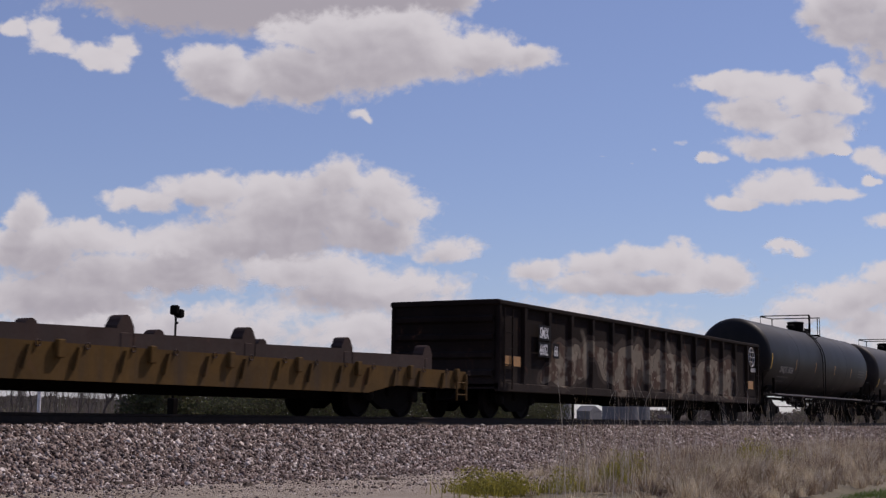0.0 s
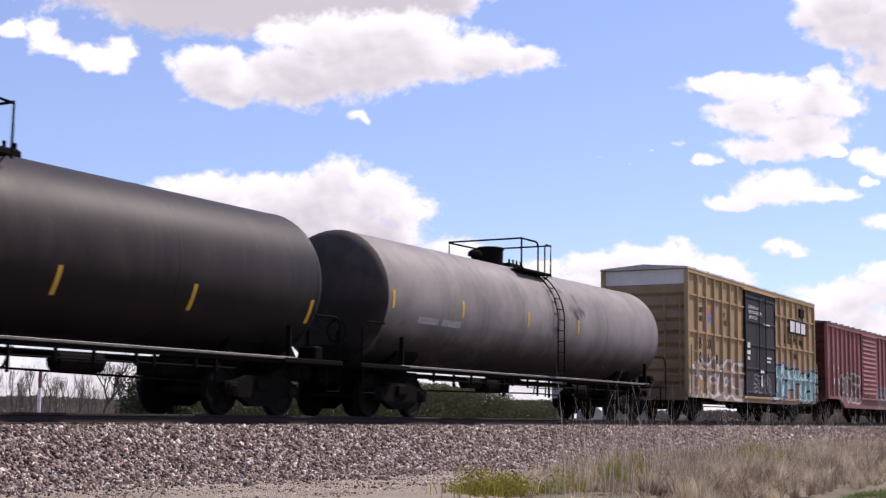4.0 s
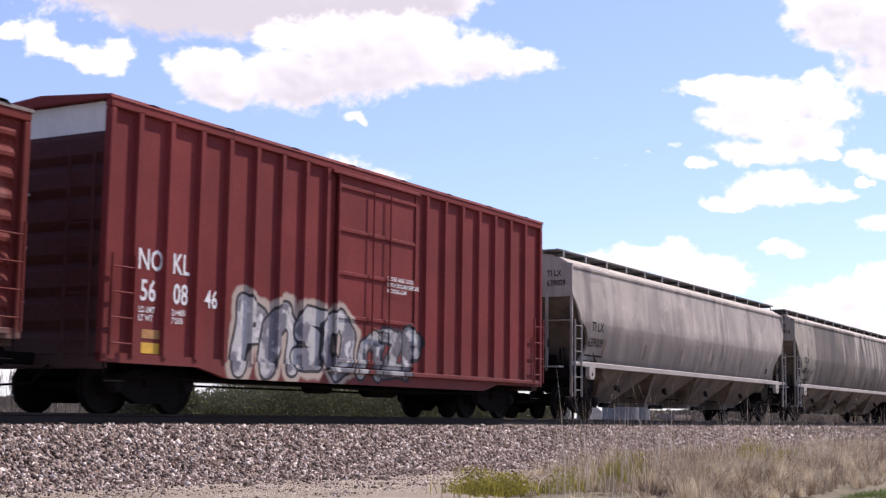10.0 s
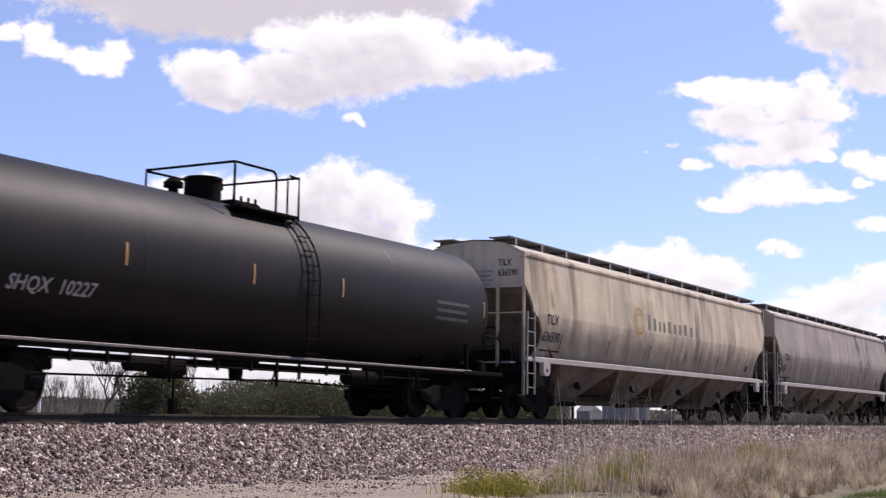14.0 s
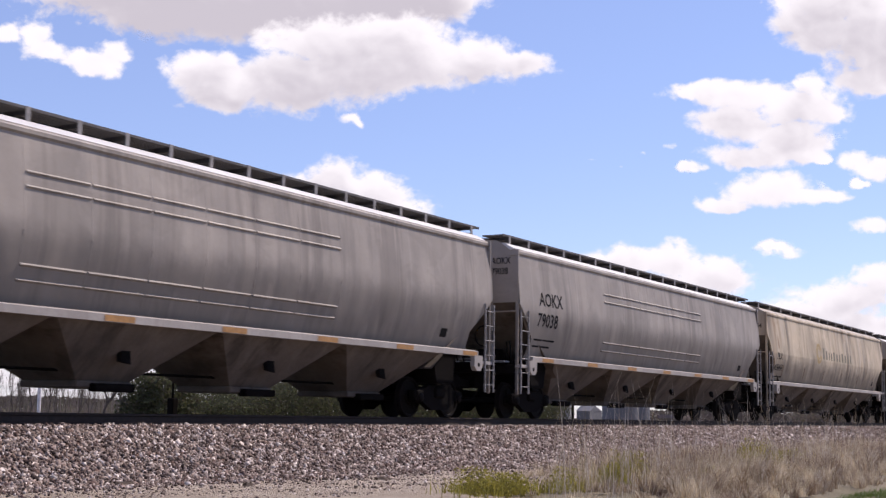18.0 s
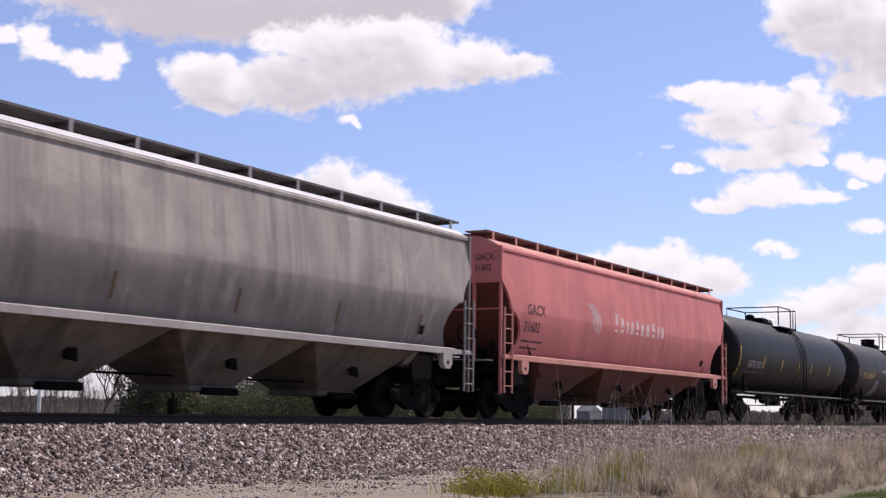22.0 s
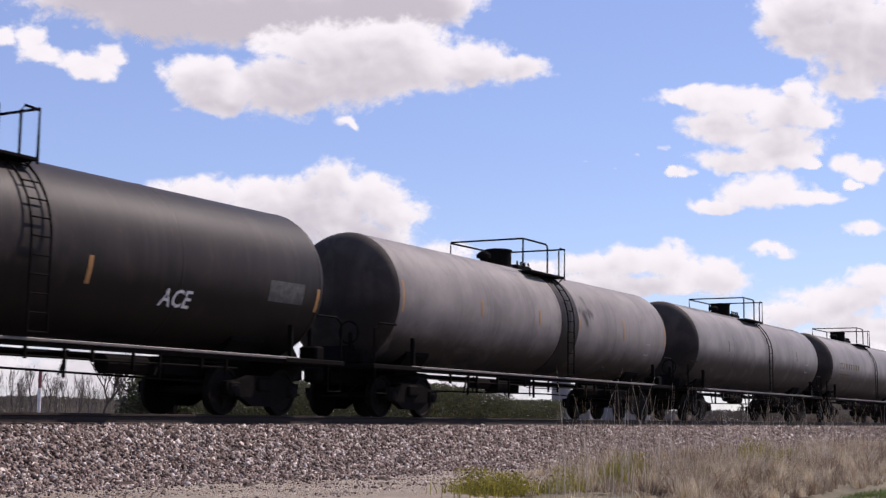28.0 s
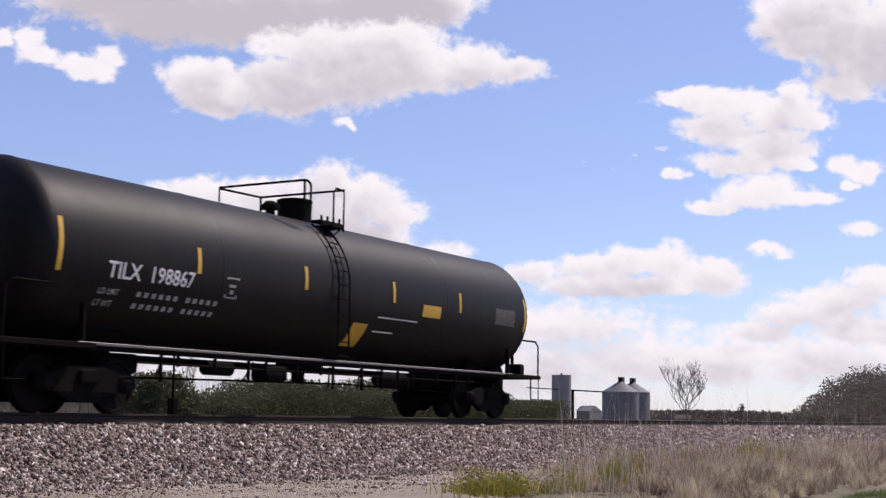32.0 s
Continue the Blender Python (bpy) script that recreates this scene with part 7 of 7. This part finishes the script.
def tufts(name, label, n, seed, px0, px1, y0, y1, low, high, rise, each, width, material, spread=0.07, patch=0.45, scale=0.6):
    """Bunches of blades that lean out from their root; whole bunches differ in height. rise: where they grow from low to high."""
    rng = np.random.default_rng(seed)
    y, px = rng.uniform(y0, y1, n * 3), px0 + (px1 - px0) * rng.uniform(0, 1, n * 3)
    x = y / np.tan(YAW - np.arctan((px - 784) / 2400))
    thick = fbm(x * scale, y * scale, 3, seed)
    keep = np.nonzero(thick > patch)[0][:n]
    x, y, px, thick = x[keep], y[keep], px[keep], thick[keep]
    m = len(x)
    tall = (low + (high - low) * np.clip((px - rise[0]) / (rise[1] - rise[0]), 0, 1)) * (0.3 + 1.15 * rng.uniform(0, 1, m) ** 1.6) * (0.5 + 1.4 * (thick - patch) / 0.3)
    tall = np.minimum(tall * 1.3, high * 1.35)
    lean = rng.normal(0, 0.35 if high < 0.5 else 0.12, (m, 2))
    k = np.repeat(np.arange(m), each)
    a = rng.uniform(0, 2 * np.pi, m * each)
    out = np.stack([np.cos(a), np.sin(a)], -1) * rng.uniform(0, 1, (m * each, 1))
    root = np.stack([x, y], -1)[k] + out * spread
    ground = np.where(root[:, 1] > 13.2, bank_height(root[:, 1]), 0.03)
    h = tall[k] * rng.uniform(0.35, 1.3, m * each)
    way = (out * rng.uniform(0.2, 1.1, (m * each, 1)) + rng.normal(0, 0.2, (m * each, 2))) * (1.0 if high < 0.5 else 0.45) + lean[k]
    side = np.stack([-np.sin(a * 1.7), np.cos(a * 1.7), np.zeros(m * each)], -1)
    rows = []
    for u in (0, 0.35, 0.7, 1.0):
        c = np.concatenate([root + way * (h * u ** 1.8)[:, None], (ground + h * u * (1 - 0.3 * u * np.minimum(1.5, np.hypot(way[:, 0], way[:, 1]))))[:, None]], 1)
        wd = (width * (1 - 0.8 * u))
        rows += [c - side * wd, c + side * wd]
    V = np.stack(rows, 1).reshape(-1, 3)
    q = 8 * np.arange(m * each)[:, None]
    F = np.concatenate([q + np.array([[0, 1, 3, 2]]), q + np.array([[2, 3, 5, 4]]), q + np.array([[4, 5, 7, 6]])], 0)
    return tagged(new(name, array_mesh(name, V, F, material)), label, "weeds", kind="stuff")


def across(P):
    """How far to the side a place stands, in the steps of spot()."""
    return 784 + 2400 * np.tan(YAW - np.arctan2(P[:, 1], P[:, 0]))


def build_weeds():
    def taller(P, low, high, a=860, b=1180):
        return low + (high - low) * np.clip((across(P) - a) / (b - a), 0, 1)
    tufts("dry_grass", "tall dry straw-coloured grass in bunches", 420, 31, 930, 1640, 8.5, 13.0, 0.1, 0.34, (930, 1250), 45, 0.0055, STRAW, 0.09)
    tufts("dry_grass", "matted tan grass by the lane", 420, 36, 1010, 1640, 6.2, 9.0, 0.08, 0.36, (980, 1260), 50, 0.0055, STRAW, 0.08, 0.42, 0.8)
    tufts("dry_grass", "low tangled dry grass by the turf", 260, 51, 1180, 1640, 5.2, 6.8, 0.06, 0.2, (1180, 1400), 45, 0.0035, STRAW, 0.07, 0.38, 0.9)
    tufts("dry_grass", "rank dry grass before the bank", 200, 52, 1300, 1660, 9.0, 13.4, 0.18, 0.42, (1300, 1480), 45, 0.005, STRAW, 0.1)
    tufts("brown_weeds", "dead brown weeds among the straw", 150, 53, 1150, 1640, 6.4, 11.0, 0.15, 0.42, (1150, 1350), 40, 0.005, DEADWEED, 0.12, 0.45, 0.5)
    tufts("dry_stems", "thin dead weed stems", 260, 32, 960, 1640, 7.0, 11.0, 0.35, 1.0, (940, 1180), 5, 0.0035, STRAW, 0.2, 0.42, 0.4)
    tufts("tall_dry_stems", "tall thin pale weed stems", 170, 41, 985, 1640, 7.0, 9.5, 0.55, 1.2, (960, 1200), 4, 0.0032, PALESTEM, 0.15, 0.4, 0.5)
    P = weed_places(5000, 35, 800, 1640, 10.0, 13.2, 0.5)
    blades("fallen_straw", "flattened straw on the lane's edge", P, np.full(len(P), 0.22), 0.005, 2.4, STRAW, 5)
    rng = np.random.default_rng(9)
    for px, y, r, n, hh in ((850, 8.9, 0.26, 1300, 0.24), (905, 8.8, 0.24, 1100, 0.25), (1112, 8.9, 0.3, 1800, 0.32), (1085, 8.5, 0.2, 800, 0.24), (1335, 8.7, 0.32, 1800, 0.4), (1385, 9.4, 0.35, 1200, 0.34), (1000, 8.6, 0.2, 600, 0.2), (1230, 7.6, 0.4, 700, 0.24)):
        c = spot(px, y)
        P = np.stack([c.x + rng.normal(0, r * 1.6, n), c.y + rng.normal(0, r * 0.7, n), np.full(n, 0.03)], -1)
        blades("fresh_weeds", "clump of yellow-green spring weeds", P[: n // 3], np.full(n // 3, hh), 0.007, 0.6, GREEN, int(px))
        leaf_cloud("leafy_weeds", "leafy yellow-green weeds in a clump", c.x - r * 2.2, c.x + r * 2.2, c.y - r, c.y + r, lambda x: hh * 1.5 * np.exp(-((x - c.x) / (r * 1.4)) ** 2) * (0.5 + fbm(x * 3, x * 0, 3, int(px))) + 0.02, n * 2, 0.02, GREEN, int(px), "weeds")
    P = weed_places(5000, 34, 1430, 1640, 3.6, 4.7, 0.25)
    blades("turf", "bright green grass", P, taller(P, 0.03, 0.09, 1440, 1560), 0.006, 0.7, TURF, 4)
    # bare forked twigs standing among the weeds
    for px, y, hh, seed in ((1542, 7.6, 0.75, 3), (1480, 8.2, 0.6, 5), (1275, 9.2, 0.85, 6), (1432, 8.8, 0.8, 8)):
        bare_tree("dead_weed", "pale dead branching weed stalk", spot(px, y, 0.0), hh, seed, 0.6, 3, 0.011, bark=PALESTALK)


def build_litter():
    wood = plain("weathered_scrap_wood", (0.1, 0.07, 0.05), 0.9)
    for px, y, ln, turn, seed in ((450, 11.9, 0.3, 20, 1), (685, 11.5, 0.34, -8, 2), (62, 13.1, 0.3, 35, 3), (235, 13.2, 0.5, 5, 4), (400, 13.3, 0.35, -12, 5)):
        p = spot(px, y)
        rng = random.Random(seed)
        s = Shape().loft([[(x, yy * (1 + 0.3 * rng.uniform(-1, 1)), z * (1 + 0.4 * rng.uniform(-1, 1))) for yy, z in ((-0.03, 0), (0.03, 0), (0.035, 0.03), (-0.025, 0.04))] for x in (-ln / 2, -ln / 6, ln / 5, ln / 2)], True, True)
        ob = part("wood_scrap", s, wood)
        ob.matrix_basis = pose(p.x, p.y, 0.1, 0, 3, turn)
        tagged(ob, "dark splintered scrap of wood on the lane", "scrap wood", "scraps on the lane")


build_far()
build_silos()
build_posts()
build_weeds()
build_litter()

# ======== clouds ========
CLOUD_FAR = 3600.0


def cloud_material():
    g = Nodes("cloud_vapour")
    g.t.nodes.remove(g.bsdf)
    dens, above = g.node("ShaderNodeAttribute"), g.node("ShaderNodeAttribute")
    dens.attribute_name, above.attribute_name = "vapour", "overlie"
    spin, apart = g.node("ShaderNodeObjectInfo"), g.node("ShaderNodeVectorMath", op="ADD")
    far = g.node("ShaderNodeCombineXYZ")
    g.put(g.math("MULTIPLY", spin.outputs["Random"], 9000.0), far.inputs[2])
    g.put(g.pos, apart.inputs[0])
    g.put(far.outputs[0], apart.inputs[1])
    g.pos = apart.outputs[0]

    def lumps(shift, scale, detail, rough):
        at, n = g.node("ShaderNodeMapping"), g.node("ShaderNodeTexNoise")
        g.put(g.pos, at.inputs["Vector"])
        at.inputs["Location"].default_value, at.inputs["Scale"].default_value = shift, (1, 1.25, 1)
        g.put(at.outputs[0], n.inputs["Vector"])
        n.inputs["Scale"].default_value, n.inputs["Detail"].default_value, n.inputs["Roughness"].default_value, n.inputs["Distortion"].default_value = scale, detail, rough, 0.35
        return n.outputs["Fac"]
    here, sunward = lumps((0, 0, 0), 0.0125, 9, 0.56), lumps((-14, -22, 0), 0.0125, 4, 0.45)
    fine = lumps((70, 20, 0), 0.034, 6, 0.55)
    wide = lumps((300, 90, 0), 0.004, 3, 0.5)
    d = g.math("ADD", dens.outputs["Fac"], g.math("ADD", g.math("MULTIPLY", g.math("SUBTRACT", here, 0.5), 1.5), g.math("ADD", g.math("MULTIPLY", g.math("SUBTRACT", fine, 0.5), 0.85), g.math("MULTIPLY", g.math("SUBTRACT", wide, 0.5), 0.3))))
    alpha = g.step(d, -0.1, 0.6)
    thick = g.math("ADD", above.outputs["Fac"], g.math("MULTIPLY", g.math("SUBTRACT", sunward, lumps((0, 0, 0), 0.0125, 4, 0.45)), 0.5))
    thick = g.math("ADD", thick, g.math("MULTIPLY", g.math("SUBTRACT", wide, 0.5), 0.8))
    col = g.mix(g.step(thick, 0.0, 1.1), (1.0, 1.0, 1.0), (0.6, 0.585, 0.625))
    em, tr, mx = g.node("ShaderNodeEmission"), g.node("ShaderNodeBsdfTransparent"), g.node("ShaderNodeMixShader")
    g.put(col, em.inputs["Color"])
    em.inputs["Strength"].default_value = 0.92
    g.put(alpha, mx.inputs[0])
    g.put(tr.outputs[0], mx.inputs[1])
    g.put(em.outputs[0], mx.inputs[2])
    g.put(mx.outputs[0], g.t.nodes["Material Output"].inputs["Surface"])
    return g.mat


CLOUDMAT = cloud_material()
CLOUDS = []


def cloud(label, puffs, drift, seed, depth=0.0, soft=1.0, grey=0.55, bias=0.0):
    """A far sheet of vapour, thick where its puffs (across, down, half width, half height) overlap. drift: its move in the clip."""
    puffs = np.array(puffs, float)
    x0, x1 = (puffs[:, 0] - puffs[:, 2] * 1.5 - 15).min(), (puffs[:, 0] + puffs[:, 2] * 1.5 + 15).max()
    y0, y1 = (puffs[:, 1] - puffs[:, 3] * 1.6 - 12).min(), (puffs[:, 1] + puffs[:, 3] * 1.6 + 12).max()
    nx, ny = max(12, int((x1 - x0) / 4)), max(10, int((y1 - y0) / 4))
    X, Y = np.meshgrid(np.linspace(x0, x1, nx), np.linspace(y0, y1, ny), indexing="ij")

    def density(X, Y):
        X, Y = X + 22 * (fbm(X / 42, Y / 34, 4, seed) - 0.5) * 2, Y + 13 * (fbm(X / 38 + 50, Y / 30, 4, seed + 40) - 0.5) * 2
        d = np.full(X.shape, -2.5)
        for cx, cy, rx, ry in puffs:
            q = np.sqrt(((X - cx) / rx) ** 2 + ((Y - cy) / (ry * np.where(Y > cy, 0.85, 1.0))) ** 2)
            d = np.maximum(d, 1.5 * (1.0 - q))
        return np.clip(d, -2.5, 1.2) * soft + bias
    D = density(X, Y)
    edge = np.minimum(np.minimum(X - x0, x1 - X), np.minimum(Y - y0, y1 - Y))
    D = D - 2.5 * np.clip(1 - edge / 12, 0, 1)
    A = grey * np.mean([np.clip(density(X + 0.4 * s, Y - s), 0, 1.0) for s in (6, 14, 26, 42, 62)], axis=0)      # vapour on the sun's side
    z = -CLOUD_FAR - depth
    k = -z / 2400.0
    cx, cy = (x0 + x1) / 2, (y0 + y1) / 2
    V = np.stack([(X - cx) * k, -(Y - cy) * k, 0 * X], -1).reshape(-1, 3)
    me = array_mesh("cloud", V, grid_faces(nx, ny), CLOUDMAT)
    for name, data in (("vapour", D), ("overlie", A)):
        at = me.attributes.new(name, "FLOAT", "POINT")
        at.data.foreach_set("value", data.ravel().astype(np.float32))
    ob = tagged(new("cloud", me), label, "cloud", kind="stuff")
    mid = STAND @ Matrix.Translation(((cx - 784) * k, -(cy - 441) * k, z))
    step = STAND.to_3x3() @ Vector((drift[0] * k, -drift[1] * k, 0))
    ob.matrix_world = mid
    CLOUDS.append((ob, mid, step))


cloud("broad smooth grey cloud bank overhead", [(250, -30, 200, 75), (420, 0, 260, 78), (700, -15, 150, 75), (580, 15, 200, 75), (300, 15, 130, 52), (780, -10, 70, 45)], (-18, 22), 1, 4, 1.0, 1.15, 0.3)
cloud("bright cumulus with a soft grey base", [(365, 125, 70, 38), (400, 160, 80, 40), (520, 145, 130, 62), (640, 125, 140, 68), (740, 110, 120, 58), (830, 112, 100, 40), (910, 112, 65, 24), (600, 75, 150, 50), (700, 70, 110, 50)], (-18, 22), 21, 0, 1.0, 0.8, 0.15)
cloud("small ragged white cloud", [(22, 62, 30, 22), (70, 62, 30, 28), (85, 90, 42, 24), (135, 105, 50, 24), (175, 112, 45, 32), (205, 92, 34, 24)], (-26, 18), 2, 8, 0.85, 0.3, 0.05)
cloud("tall white cumulus with grey folds", [(595, 322, 70, 46), (665, 345, 75, 46), (500, 340, 110, 44), (360, 345, 130, 36), (530, 380, 210, 55), (700, 378, 60, 36), (240, 362, 80, 25), (640, 420, 130, 46), (780, 448, 70, 30), (440, 430, 220, 48)], (-18, 8), 3, 16, grey=0.85)
cloud("low white cumulus bank", [(40, 385, 48, 45), (150, 430, 110, 42), (330, 440, 150, 45), (60, 450, 120, 60), (250, 490, 260, 50), (520, 480, 180, 45), (640, 520, 200, 50), (100, 530, 200, 50)], (-12, 5), 4, 24, grey=0.85)
cloud("long white cumulus with a flat base", [(950, 478, 55, 25), (1050, 468, 80, 32), (1120, 462, 75, 34), (1185, 462, 70, 36), (1265, 490, 80, 40), (1110, 505, 190, 30)], (-12, 3), 5, 32, grey=0.8)
cloud("bright billowing white cloud", [(1245, 162, 65, 20), (1330, 172, 100, 34), (1420, 190, 90, 44), (1440, 150, 24, 24), (1470, 195, 32, 26), (1310, 215, 85, 40), (1400, 240, 95, 36), (1335, 275, 85, 27), (1420, 270, 50, 22), (1452, 278, 22, 14), (1225, 295, 28, 12)], (-62, 28), 6, 40, 0.95, 0.55, 0.1)
cloud("small flat-bottomed white cumulus cloud", [(1285, 362, 55, 16), (1370, 338, 85, 34), (1450, 348, 75, 20), (1525, 325, 20, 9)], (-38, 8), 7, 48, 1.0, 0.6, 0.15)
cloud("towering white cloud edge", [(1410, 38, 55, 34), (1470, 60, 80, 50), (1545, 70, 90, 85), (1540, 140, 62, 40), (1490, 0, 130, 50), (1620, 70, 110, 105)], (-84, 22), 8, 56, 1.0, 0.75, 0.1)
cloud("small white puff of cloud", [(1395, 447, 36, 14), (1370, 438, 32, 14)], (-30, 4), 9, 64, 0.7, 0.4)
cloud("small white puff of cloud", [(622, 212, 20, 12), (632, 218, 16, 10)], (-28, 14), 10, 64, 0.6, 0.3)
cloud("thin broken wisp of cloud", [(1105, 303, 8, 8), (1190, 260, 14, 9), (1145, 275, 12, 7), (1050, 283, 18, 6), (930, 188, 8, 6)], (-34, 10), 11, 64, 0.4, 0.1, -0.3)
cloud("low white bank of cloud", [(1500, 530, 110, 40), (1420, 555, 90, 32), (1560, 500, 60, 40), (1560, 580, 130, 40), (1350, 580, 80, 25)], (-30, 8), 12, 72, grey=0.75)
cloud("small ragged white cloud puff", [(1560, 298, 45, 24), (1518, 282, 34, 20), (1550, 400, 40, 18)], (-45, 15), 13, 64, 0.8, 0.4)
cloud("pale hazy cloud bank near the horizon", [(300, 585, 380, 50), (700, 590, 260, 46), (1020, 580, 180, 40), (1220, 640, 300, 50), (1480, 640, 190, 50), (950, 655, 240, 46), (500, 660, 420, 44), (100, 660, 320, 44)], (-8, 2), 14, 90, 0.5, 0.9, 0.2)

# ======== the train's run ========
RUN = [(0, -266.97), (2, -233.37), (4, -199.69), (6, -166.3), (8, -133.07), (10, -99.9), (12, -66.69), (14, -33.4), (16, 0.0), (18, 33.5),
       (20, 67.06), (22, 100.62), (24, 134.09), (26, 167.45), (28, 200.81), (30, 234.17), (32, 267.53)]


def run_at(t):
    return float(np.interp(t, [r[0] for r in RUN], [r[1] for r in RUN]))


def motions():
    for car in CARS:
        walk(car, [(t, pose(car["train_x"] - s, MID, RAIL_Z)) for t, s in RUN])
    for ob, mid, step in CLOUDS:
        walk(ob, [(0, Matrix.Translation(-step * 0.5) @ mid), (32, Matrix.Translation(step * 0.5) @ mid)])
    for wheel, dx, x in WHEELS:
        # the wheel turns as it rolls, while its car is on the stretch before the camera
        seen = [k for k in range(961) if -6 < x + dx - run_at(k / 30) < 95]
        rows = []
        if not seen or seen[0] > 0:
            rows.append((0, pose(dx, 0, 0.457)))
        for k in seen:
            rows.append((k / 30, pose(dx, 0, 0.457, 0, -math.degrees(run_at(k / 30) - run_at(seen[0] / 30)) / 0.457, 0)))
        if rows[-1][0] < 32:
            last = rows[-1][1].copy()
            rows += [(32, last)] if len(rows) < 2 else [(rows[-1][0] + 1 / 30, last), (32, last)]
        walk(wheel, rows)


motions()
